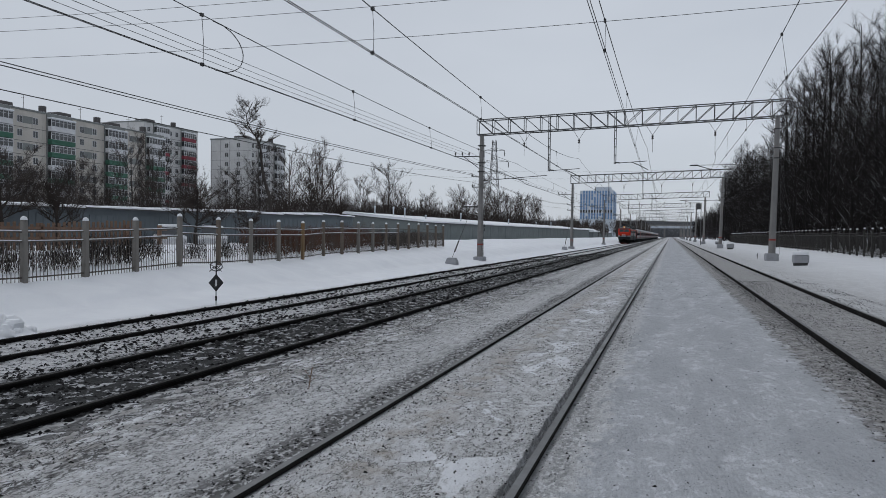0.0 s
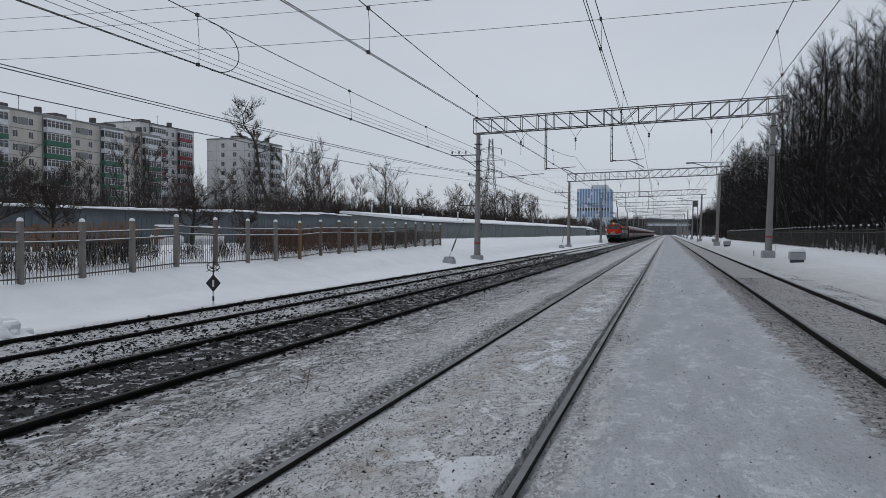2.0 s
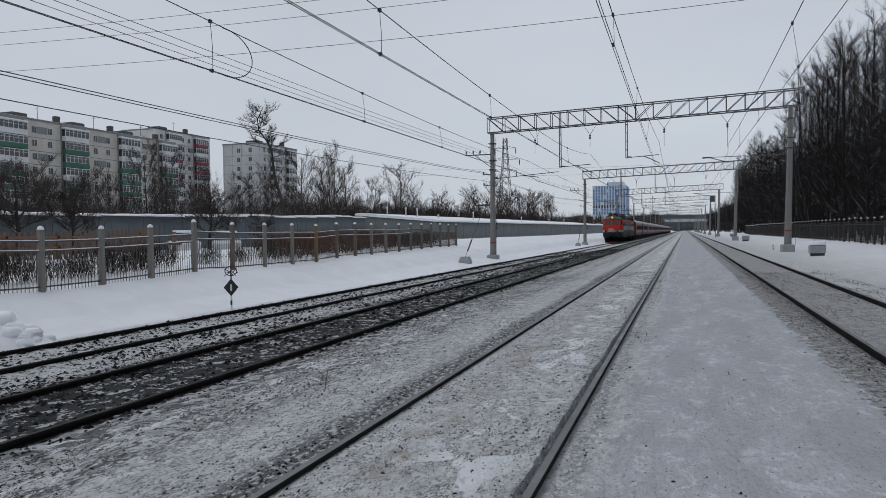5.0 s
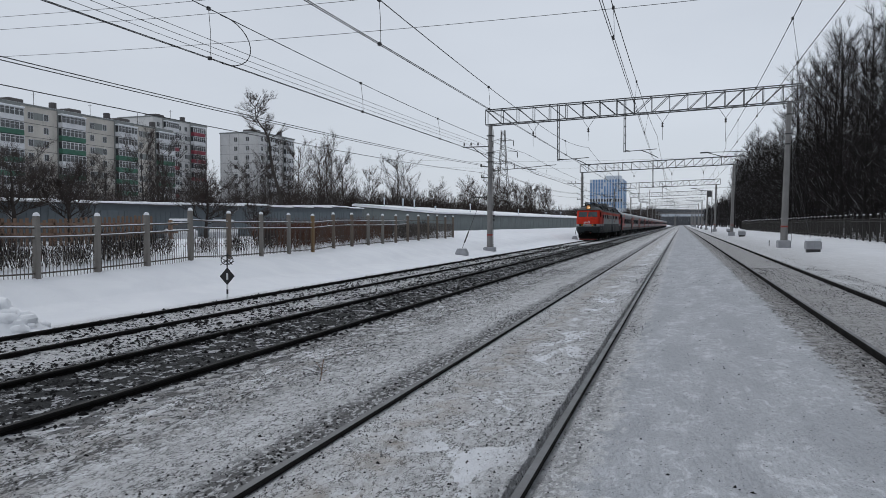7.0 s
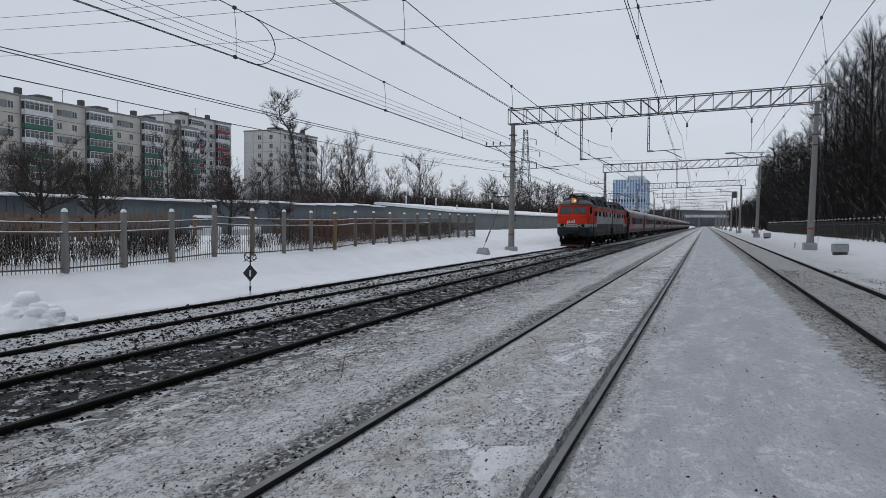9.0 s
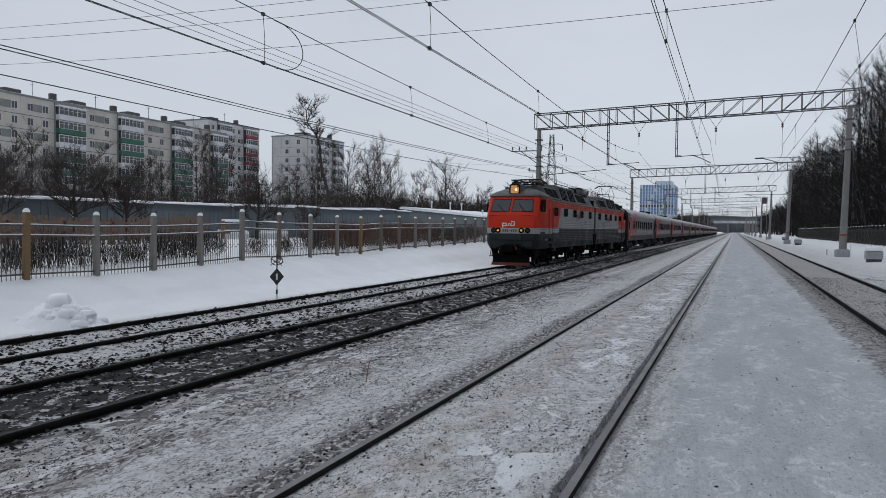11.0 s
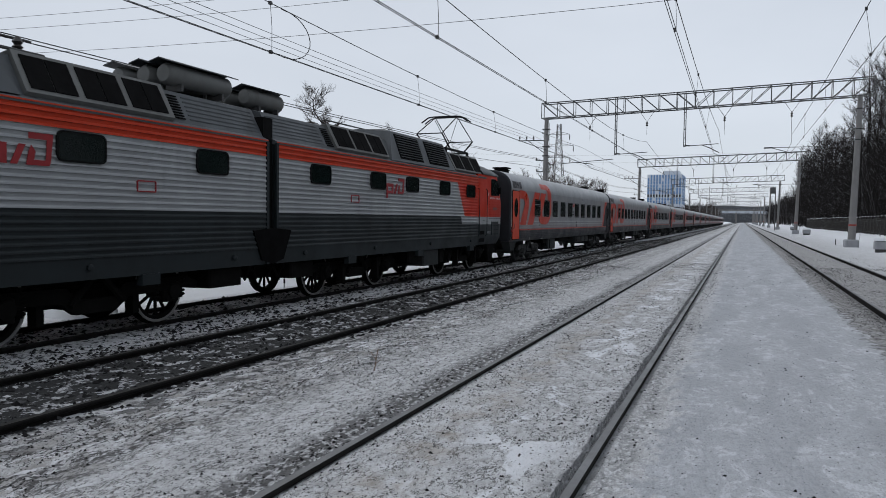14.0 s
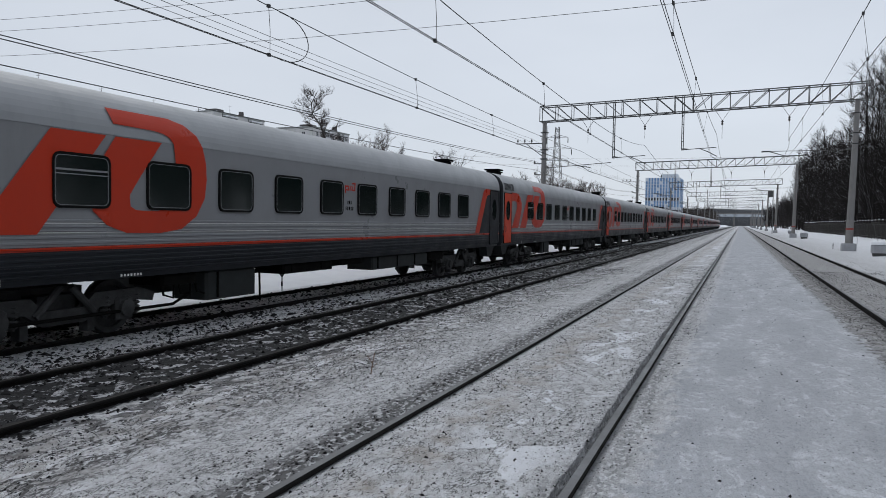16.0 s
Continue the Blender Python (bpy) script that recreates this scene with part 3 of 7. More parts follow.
def build_gantry():
    """A rigid portal over four tracks, with its foot on the line of the left pole at y = 0."""
    g = thing("portal_gantry", "lattice steel portal on two concrete poles spanning four tracks", "gantry", "portal gantries")
    xl, xr, zl, zr = -13.95, 6.85, 9.2, 9.82

    def beam_z(x):
        return zl + (zr - zl) * (x - xl) / (xr - xl)
    for x, foot, top, lean in ((xl, -0.75, zl + 0.05, 0.06), (xr, -0.12, zr + 0.05, 0.24)):
        s = Shape()
        rings = []
        for k in range(9):
            f = k / 8
            r = 0.24 - 0.085 * f
            cx = x - lean * (1 - f)
            rings.append([(cx + r * math.cos(a), r * math.sin(a), foot + (top - foot) * f) for a in np.arange(0, 2 * math.pi, math.pi / 8)])
        s.loft(rings)
        pole = part("pole", s, CONCRETE, g, "tapered grey concrete pole", 40)
        s = Shape()
        s.soft_box(x - lean - 0.42, x - lean + 0.42, -0.42, 0.42, foot - 0.3, foot + 0.62, 0.06)
        part("footing", s, BLOCK, g, "cast concrete footing block")
        s = Shape()
        s.lathe(((0.236, foot + 1.5), (0.238, foot + 1.5), (0.237, foot + 1.62), (0.232, foot + 1.62)), 16, at=(x - lean * 0.86, 0, 0))
        part("red_band", s, REDBAND, pole)
        for z in (top - 0.9, top - 2.2, top - 2.9):
            s = Shape()
            s.box(x - 0.26, x + 0.26, -0.22, 0.22, z, z + 0.07)
            part("clamp", s, DARKSTEEL, pole)
        s = Shape()
        s.tube([(x + 0.24, -0.05, z) for z in np.linspace(foot + 0.6, top - 0.4, 6)], 0.012, 4)
        for z in (foot + 2.6, foot + 2.9, foot + 6.4):
            s.lathe(((0.03, z), (0.07, z + 0.05), (0.03, z + 0.1), (0.07, z + 0.15), (0.03, z + 0.2)), 8, at=(x + 0.3, -0.12, 0))
        part("earth_wire", s, DARKSTEEL, pole)
    # truss beam: four chords, uprights and diagonals
    n, hgt, dep = 18, 1.12, 0.38
    xs = [xl - 0.3 + (xr - xl + 1.1) * k / n for k in range(n + 1)]
    s = Shape()
    for y in (-dep, dep):
        for dz in (0, hgt):
            s.tube([(x, y, beam_z(x) + dz) for x in (xs[0], xs[-1])], 0.05, 4)
    part("chord", s, GALV, g)
    for k, x in enumerate(xs):
        s = Shape()
        for y in (-dep, dep):
            strut(s, (x, y, beam_z(x)), (x, y, beam_z(x) + hgt), 0.032)
        for dz in (0, hgt):
            strut(s, (x, -dep, beam_z(x) + dz), (x, dep, beam_z(x) + dz), 0.025)
        part("upright", s, GALV, g)
    for k in range(n):
        s = Shape()
        a, b = xs[k], xs[k + 1]
        for y in (-dep, dep):
            if k < n // 2:
                strut(s, (a, y, beam_z(a) + hgt), (b, y, beam_z(b)), 0.032)
            else:
                strut(s, (a, y, beam_z(a)), (b, y, beam_z(b) + hgt), 0.032)
        strut(s, (a, -dep, beam_z(a)), (b, dep, beam_z(b)), 0.02)
        part("diagonal", s, GALV, g)
    # drop posts with steady arms
    for x, z, reach in ((-8.75, 6.35, 2.1), (-3.95, 6.82, 2.1)):
        s = Shape()
        for dx in (-0.06, 0.06):
            s.box(x + dx - 0.025, x + dx + 0.025, -0.06, 0.06, z, beam_z(x) + hgt)
        for q in np.arange(z, beam_z(x), 0.6):
            s.box(x - 0.085, x + 0.085, -0.05, 0.05, q, q + 0.05)
        post = part("drop_post", s, GALV, g)
        s = Shape()
        s.tube(((x, 0, z + 0.1), (x + 0.35, 0, z + 0.06)), 0.05, 8)
        s.tube(((x + 0.35, 0, z + 0.06), (x + reach + 0.15, 0, z + 0.16)), 0.025, 6)
        s.tube(((x + reach * 0.55, 0, z + 0.1), (x + reach * 0.8, 0, z - 0.12), (x + reach + 0.2, 0, z - 0.46)), 0.03, 6)
        part("steady_arm", s, DARKSTEEL, post)
    s = Shape()
    z = 6.62
    s.tube(((xr - 0.1, 0, z), (1.3, 0, z)), 0.02, 6)
    s.tube(((1.2, 0, z - 0.02), (1.75, 0, z)), 0.05, 8)
    s.tube(((1.6, 0, z), (2.2, 0, z - 0.18), (2.95, 0, z - 0.42)), 0.028, 6)
    part("steady_arm", s, DARKSTEEL, g)
    s = Shape()
    z = 5.7
    s.tube(((xl, 0, z), (-8.9, 0, z + 0.35)), 0.025, 6)
    s.tube(((xl + 2.4, 0, z + 0.16), (-10.4, 0, z)), 0.028, 6)
    part("steady_arm", s, DARKSTEEL, g)
    # insulator strings over each track
    for x, zb in ((-10.65, 7.5), (-6.56, 7.75), (-1.35, 7.6), (2.85, 7.3)):
        s = Shape()
        zt = beam_z(x)
        s.tube(((x - 0.5, 0, zt), (x, 0, zt - 0.75)), 0.014, 5)
        s.tube(((x + 0.5, 0, zt), (x, 0, zt - 0.75)), 0.014, 5)
        prof = []
        for q in range(2):
            h = zt - 0.75 - 0.16 * q
            prof += [(0.035, h), (0.088, h - 0.08), (0.092, h - 0.1), (0.035, h - 0.15)]
        s.lathe(prof, 10, at=(x, 0, 0))
        s.tube(((x, 0, zt - 1.06), (x, 0, zb)), 0.013, 5)
        part("insulator_string", s, INSUL, g)
    # feeder bracket on the left pole
    s = Shape()
    s.box(xl - 2.2, xl + 0.2, -0.04, 0.04, 7.55, 7.62)
    s.tube(((xl - 1.4, 0, 7.55), (xl, 0, 6.5)), 0.03, 5)
    for dx in (-2.1, -1.55, -1.0):
        s.lathe(((0.02, 7.6), (0.02, 7.72), (0.08, 7.72), (0.05, 7.8), (0.075, 7.82), (0.03, 7.92)), 8, at=(xl + dx, 0, 0))
    part("feeder_bracket", s, DARKSTEEL, g)
    for z, l in ((6.02, 0.8), (5.18, 0.75)):
        s = Shape()
        s.box(xl - l, xl + 0.2, -0.035, 0.035, z, z + 0.06)
        s.lathe(((0.02, z + 0.06), (0.07, z + 0.08), (0.04, z + 0.18), (0.06, z + 0.2), (0.02, z + 0.26)), 8, at=(xl - l + 0.05, 0, 0))
        part("side_bracket", s, DARKSTEEL, g)
    s = Shape()
    s.box(xl - 1.5, xl + 0.1, -0.05, 0.05, 3.65, 3.76)
    part("pole_step", s, DARKSTEEL, g)
    return g


first = build_gantry()
first.matrix_basis = pose(0, SPAN, 0)
for k in range(2, 11):
    copy_thing(first, pose(0, SPAN * k, 0.05 * (k - 1)))
copy_thing(first, pose(0, -8, 0))


def messenger_z(track, y):
    """Height of the carrying wire, which sags between gantries."""
    hi = (6.95, 7.25, 7.9, 7.5)[track]
    low = (6.70, 6.40, 7.08, 7.0)[track]
    if y < SPAN:
        at, k = ((35, 0.0007), (36, 0.0007), (25, 0.0006), (34, 0.0006))[track]
        if track == 3:
            low = 7.27
        return low + k * (y - at) ** 2 if y < at else low + (hi - low) * ((y - at) / (SPAN - at)) ** 2
    f = y % SPAN
    return low + (hi - low) * ((f - 27) / 27) ** 2


def line_thing(name, pts, r, label, n=5):
    s = Shape()
    s.tube(pts, r, n)
    return solo(name, s, WIRE, label, "wire", "overhead wires")


def build_wires():
    ys = list(np.arange(-8, 54.1, 3.1)) + list(np.arange(58.5, 551, 4.5))
    for k, (cx, _) in enumerate(TRACKS):
        near, gate, carry = ((-11.2, -11.0, -11.2), (-6.56, -6.5, -6.56), (-1.64, -2.0, -1.7), (3.14, 2.76, 2.9))[k]

        def x_at(y):
            if y < SPAN:
                return near + (gate - near) * max(0.0, y - 12) / (SPAN - 12)
            return gate + (2 * cx - 2 * gate) * (1 - abs((y / SPAN) % 2 - 1))

        def xm_at(y):
            return carry if y < SPAN else cx
        for d in ((-0.028, 0.028) if k < 3 else (0.0,)):
            line_thing("contact_wire", [(x_at(y) + d, y, CONTACT[k]) for y in ys], 0.0095, "dark copper contact wire over a track")
        line_thing("carrying_wire", [(xm_at(y), y, messenger_z(k, y)) for y in ys], 0.012, "dark sagging carrying wire over a track")
        drops = ((15.42, 24.4, 33.2, 42.5), (15.3, 25.1, 33.6, 43.0), (9, 19.0, 29, 39), (12.5, 22.5, 33, 43))[k]
        for y in list(drops) + [54 * q + e for q in range(1, 6) for e in (9, 18, 27, 36, 45)]:
            a, b = messenger_z(k, y), CONTACT[k]
            line_thing("dropper_wire", ((xm_at(y), y, a), ((x_at(y) + xm_at(y)) / 2 + 0.02, y + 0.03, (a + b) / 2), (x_at(y) + 0.03, y, b)), 0.007, "thin dropper wire between carrying and contact wire", 4)
            if y < 54:
                for z, xx in ((a, xm_at(y)), (b, x_at(y))):
                    s = Shape()
                    s.box(xx - 0.03, xx + 0.03, y - 0.05, y + 0.05, z - 0.04, z + 0.04)
                    solo("wire_clamp", s, DARKSTEEL, "small dark clamp on an overhead wire", "clamp", "wire clamps")
    # the looped jumper over the far track
    cx = TRACKS[0][0]
    za, zb = messenger_z(0, 16.4), CONTACT[0]
    pts = [(cx, 15.9, za)]
    for k in range(13):
        f = k / 12
        a = radians(75 - 170 * f)
        pts.append((cx + 0.08 * math.sin(f * 3), 16.05 + 1.08 * math.cos(a), (za + zb) / 2 + 0.62 * math.sin(a)))
    pts.append((cx, 15.9, zb))
    line_thing("jumper_loop", pts, 0.012, "looped jumper cable from carrying wire to contact wire", 6)
    # feeders and signal lines on the left poles
    for x, z, low, at, lab in ((-16.05, 7.95, 7.75, 27, "feeder"), (-15.5, 7.95, 7.75, 27, "feeder"), (-14.95, 7.95, 7.75, 27, "feeder"), (-14.7, 6.25, 5.42, 8, "side"), (-14.66, 6.15, 5.33, 8, "side"), (-14.65, 5.6, 4.78, 12, "side")):
        pts = []
        for y in ys:
            if y < SPAN:
                pts.append((x, y, low + (z - low) * ((y - at) / (SPAN - at)) ** 2))
            else:
                f = ((y - SPAN) % SPAN) / SPAN
                pts.append((x, y, z - 2.2 * f * (1 - f)))
        line_thing("feeder_wire" if lab == "feeder" else "supply_wire", pts, 0.009 if lab == "feeder" else 0.013, "thin aluminium line wire on side brackets")
    # high lines that cross the railway
    for z, y in ((23.1, 60), (21.75, 60), (18.85, 60), (24.0, 260), (21.5, 260)):
        pts = [(x, y, z + 0.00035 * (x + 17) ** 2) for x in np.linspace(-110, 80, 20)]
        line_thing("power_cable", pts, 0.022, "thin high-voltage cable that crosses the railway")
    s = Shape()
    s.tube(((7.1, 54.0, 6.3), (8.5, 55.0, 0.1)), 0.012, 5)
    s.tube(((7.1, 54.0, 4.9), (8.6, 55.0, 0.1)), 0.012, 5)
    solo("guy_wire", s, DARKSTEEL, "thin steel guy wires from a pole to the snow", "wire", "overhead wires")


build_wires()

# ---- fences ----
def build_fence_left():
    f = thing("fence", "iron picket fence between concrete posts with snow caps", "fence")
    lean = math.tan(radians(2.9))
    o, n0, n1 = (-16.4, 14.8), -4, 18
    ys = [15.0 + 2.24 * k if k < 3 else 21.85 + 2.5 * (k - 3) for k in range(n0, n1 + 1)]
    turn = Matrix.Rotation(radians(2.9), 4, "Z")

    def post_mesh(mat, top):
        s = Shape()
        s.soft_box(-0.078, 0.078, -0.078, 0.078, -0.6, top, 0.02)
        return s.mesh("post", mat)
    kinds = {(mat, top): post_mesh(mat, top) for mat in (POST, RUSTPOST, BROWNPOST) for top in (1.66, 1.78)}
    s = Shape()
    s.lathe(((0.09, 0.0), (0.088, 0.03), (0.065, 0.08), (0.025, 0.105)), 10)
    cap = s.mesh("snow_cap", SNOW, 60)
    s = Shape()
    s.box(-0.0065, 0.0065, -0.0065, 0.0065, 0.06, 1.17)
    bar = s.mesh("picket", PICKET)
    panels = {}
    for span in (2.24, 2.37, 2.5):
        s = Shape()
        s.box(-0.018, 0.018, 0.08, span - 0.08, -0.02, 0.02)
        rail = s.mesh("fence_rail", PICKET)
        s = Shape()
        rings = [[(-0.022, y, 0.021), (0.022, y, 0.021), (0.016, y, 0.021 + t), (-0.016, y, 0.021 + t)] for y, t in
                 ((0.1 + (span - 0.2) * k / 12, 0.018 + 0.026 * abs(noise.noise(Vector((k * 1.3, span, 2.0))))) for k in range(13))]
        s.loft(rings)
        lie = s.mesh("rail_snow", SNOW)
        s = Shape()
        n = round((span - 0.2) / 0.128)
        w = (span - 0.2) / n
        for j in range(n):
            y = 0.1 + w * j
            s.tube(((0, y, 0.5 if j % 2 else 0.62), (0, y + w, 0.62 if j % 2 else 0.5)), 0.007, 4, caps=False)
        panels[span] = (rail, lie, s.mesh("zigzag_bar", PICKET), n, w)
    for i, y in enumerate(ys):
        k = i + n0
        x = o[0] - lean * (y - o[1])
        z = ground_z(x, y)
        top = 1.66 if k < 3 else 1.78
        mat = RUSTPOST if k in (-1, 7) else (BROWNPOST if k in (4, 8, 9) or k > 11 else POST)
        q = part("post", kinds[mat, top], None, f, "rust-brown post" if k in (-1, 7) else "", at=Matrix.Translation((x, y, z)) @ turn @ Matrix.Rotation(radians(1.6 * noise.noise(Vector((k * 2.7, 0, 0)))), 4, "X"))
        part("snow_cap", cap, None, q, at=pose(0, 0, top))
        if i == len(ys) - 1:
            break
        ye = ys[i + 1]
        xe = o[0] - lean * (ye - o[1])
        dz = ground_z(xe, ye) - z
        span = min(panels, key=lambda v: abs(v - (ye - y)))
        rail, lie, zig, n, w = panels[span]
        slope = Matrix.Translation((x, y, z)) @ turn @ Matrix.Rotation(math.atan2(dz, ye - y), 4, "X")
        lift = 0.0 if k >= 3 else -0.1
        for h in (0.12, 1.18, 1.44):
            r = part("fence_rail", rail, None, f, at=slope @ Matrix.Translation((0, 0, h + (lift if h > 1 else 0))))
            if h > 1 and k < 13:
                part("rail_snow", lie, None, r)
        if k < 13:
            part("zigzag_bar", zig, None, f, at=slope)
            for j in range(n):
                part("picket", bar, None, f, at=slope @ Matrix.Translation((0, 0.1 + w * (j + 0.5), lift)))
        else:
            s = Shape()
            for j in range(n):
                v = 0.1 + w * (j + 0.5)
                s.box(-0.010, 0.010, v - 0.010, v + 0.010, 0.08, 1.17)
            tagged(part("picket_infill", s, PICKET, f, at=slope), kind="stuff")


def build_fence_right():
    f = thing("fence", "dark iron picket fence with capped posts before a wood", "fence")
    s = Shape()
    s.soft_box(-0.07, 0.07, -0.07, 0.07, -0.5, 2.3, 0.02)
    post = s.mesh("post", PICKETR)
    s = Shape()
    s.lathe(((0.07, 2.3), (0.085, 2.33), (0.08, 2.38), (0.03, 2.42)), 8)
    cap = s.mesh("snow_cap", SNOW, 60)
    for k in range(0, 66):
        y = 45.9 + 2.5 * k
        x = 15.5
        z = ground_z(x, y)
        q = part("post", post, None, f, at=pose(x, y, z))
        part("snow_cap", cap, None, q)
        s = Shape()
        for j in range(1, 19):
            s.box(-0.009, 0.009, 0.131 * j - 0.009, 0.131 * j + 0.009, 0.1, 1.9)
        tagged(part("picket_infill", s, PICKETR, f, at=pose(x, y, z)), kind="stuff")
        s = Shape()
        s.box(-0.02, 0.02, 0.07, 2.43, 0.3, 0.36)
        s.box(-0.02, 0.02, 0.07, 2.43, 1.72, 1.78)
        s.box(-0.02, 0.02, 0.07, 2.43, 1.95, 2.0)
        part("fence_rail", s, PICKETR, f, at=pose(x, y, z))


build_fence_left()
build_fence_right()


def build_board_fence():
    f = thing("board_fence", "weathered brown board fence with gaps and snow", "fence")
    for k in range(58):
        y = 13 + 0.26 * k
        z = ground_z(-23.5, y)
        s = Shape()
        s.soft_box(-0.02, 0.02, -0.07, 0.07, 0.0, 1.12 + 0.08 * noise.noise(Vector((k * 0.7, 0, 0))), 0.015)
        part("board", s, OLDWOOD, f, at=pose(-23.5, y, z))
    s = Shape()
    for z in (1.2, 1.6):
        s.box(-23.48, -23.42, 12.9, 29.6, z, z + 0.1)
    part("fence_rail", s, OLDWOOD, f)
    for k in range(8):
        s = Shape()
        s.box(-23.6, -23.42, 13 + 2.3 * k, 13.1 + 2.3 * k, 0.4, 1.85)
        part("fence_post", s, OLDWOOD, f)


build_board_fence()


# ---- sheds and garages ----
def build_shed():
    h = thing("long_shed", "long grey-green concrete shed with snow on its sloping roof", "shed")
    x0, x1, y0, y1 = -43.4, -32.0, 92.4, 302.0

    def eave(y):
        return 3.02 + 0.0029 * (y - y0)

    def profile(y, lo, hi, over=0.0):
        e = eave(y)
        return [(x0 - over, y, e + 1.1 + lo), (x1 + over, y, e + lo), (x1 + over, y, e + hi), (x0 - over, y, e + 1.1 + hi)]
    s = Shape()
    s.loft([[(x0, y, 0.0), (x1, y, 0.0), (x1, y, eave(y)), (x0, y, eave(y) + 1.1)] for y in (y0, y1)])
    part("wall", s, SHEDWALL, h)
    for k in range(32):
        s = Shape()
        y = y0 + 0.3 + 6.4 * k
        s.box(x1 - 0.02, x1 + 0.03, y, y + 0.16, 0.1, eave(y) - 0.05)
        part("pilaster", s, SHEDWALL, h)
    s = Shape()
    s.soft_box(x1 - 0.5, x1 + 0.12, y0 - 0.12, y0 + 0.4, 0.0, eave(y0) + 0.22, 0.03)
    part("corner_pier", s, SHEDWALL, h)
    s = Shape()
    s.loft([profile(y, 0.0, 0.10, 0.3) for y in (y0 - 0.25, y1 + 0.3)])
    part("roof_edge", s, ROOFDARK, h)
    s = Shape()
    rings = []
    for y in np.arange(y0 - 0.3, y1 + 0.4, 4.0):
        t = 0.36 + 0.12 * noise.noise(Vector((0, y * 0.2, 0)))
        e = eave(y) + 0.1
        rings.append([(x0 - 0.35, y, e + 1.1), (x1 + 0.34, y, e), (x1 + 0.36, y, e + t * 0.55), (x1 + 0.1, y, e + t * 0.9), (x1 - 1.2, y, e + 0.12 + t), (x0, y, e + 1.1 + t), (x0 - 0.35, y, e + 1.1 + t * 0.6)])
    s.loft(rings)
    part("roof_snow", s, SNOW, h, smooth=40)
    for x, y, z in ((-40.5, 96, 1.4), (-39.2, 100, 1.5), (-37.6, 100.5, 1.5), (-35.5, 104, 0.8), (-34, 118, 1.6), (-34, 131, 0.8), (-34, 156, 1.3), (-34, 190, 1.2), (-34, 215, 1.5)):
        s = Shape()
        b = eave(y) + 1.1 * (x1 - x) / (x1 - x0)
        s.tube(((x, y, b), (x, y, b + z)), 0.10, 8)
        s.lathe(((0.17, b + z), (0.19, b + z + 0.12), (0.05, b + z + 0.25)), 8, at=(x, y, 0))
        part("roof_vent", s, PALEPANEL, h)
    # a lower shed beyond it
    e = thing("long_shed", "low grey shed with a thick snowy roof beyond the long shed", "shed")
    s = Shape()
    s.box(-39, -30.5, 304, 405, 0.0, 3.0)
    part("wall", s, SHEDWALL, e)
    s = Shape()
    s.loft([[(-39.3, y, 3.0), (-30.0, y, 3.0), (-30.1, y, 3.5), (-34.5, y, 4.6), (-39.2, y, 3.6)] for y in (303.5, 330, 370, 405.5)])
    part("roof_snow", s, SNOW, e)


def build_garages():
    for k in range(17):
        y0 = 8 + 3.9 * k
        z0 = 0.5
        top = 2.72 + 0.16 * noise.noise(Vector((k * 1.7, 0, 4))) + 0.012 * (y0 - 20)
        g = thing("garage", "low dark blue-green metal garage under a snow-covered roof", "garage", "row of garages")
        s = Shape()
        s.box(-40, -34, y0, y0 + 3.86, z0 - 0.3, top)
        part("wall", s, GARAGE, g)
        s = Shape()
        s.box(-33.995, -33.95, y0 + 0.45, y0 + 3.4, z0, top - 0.35)
        d = part("door", s, GARAGE, g)
        s = Shape()
        for q in range(1, 6):
            s.box(-33.95, -33.93, y0 + 0.45 + 0.49 * q, y0 + 0.48 + 0.49 * q, z0 + 0.05, top - 0.4)
        part("door_rib", s, GARAGE, d)
        s = Shape()
        s.box(-40.2, -33.7, y0 - 0.02, y0 + 3.88, top, top + 0.07)
        part("roof", s, ROOFDARK, g)
        s = Shape()
        rings = []
        for f in np.linspace(0, 3.84, 6):
            t = 0.17 + 0.09 * noise.noise(Vector((k * 3.1, f, 1)))
            rings.append([(-40.1, y0 + f, top + 0.07), (-33.72, y0 + f, top + 0.07), (-33.75, y0 + f, top + 0.07 + t * 0.6), (-34.1, y0 + f, top + 0.07 + t), (-40, y0 + f, top + 0.1 + t)])
        s.loft(rings)
        part("roof_snow", s, SNOW, g, smooth=50)


build_shed()
build_garages()


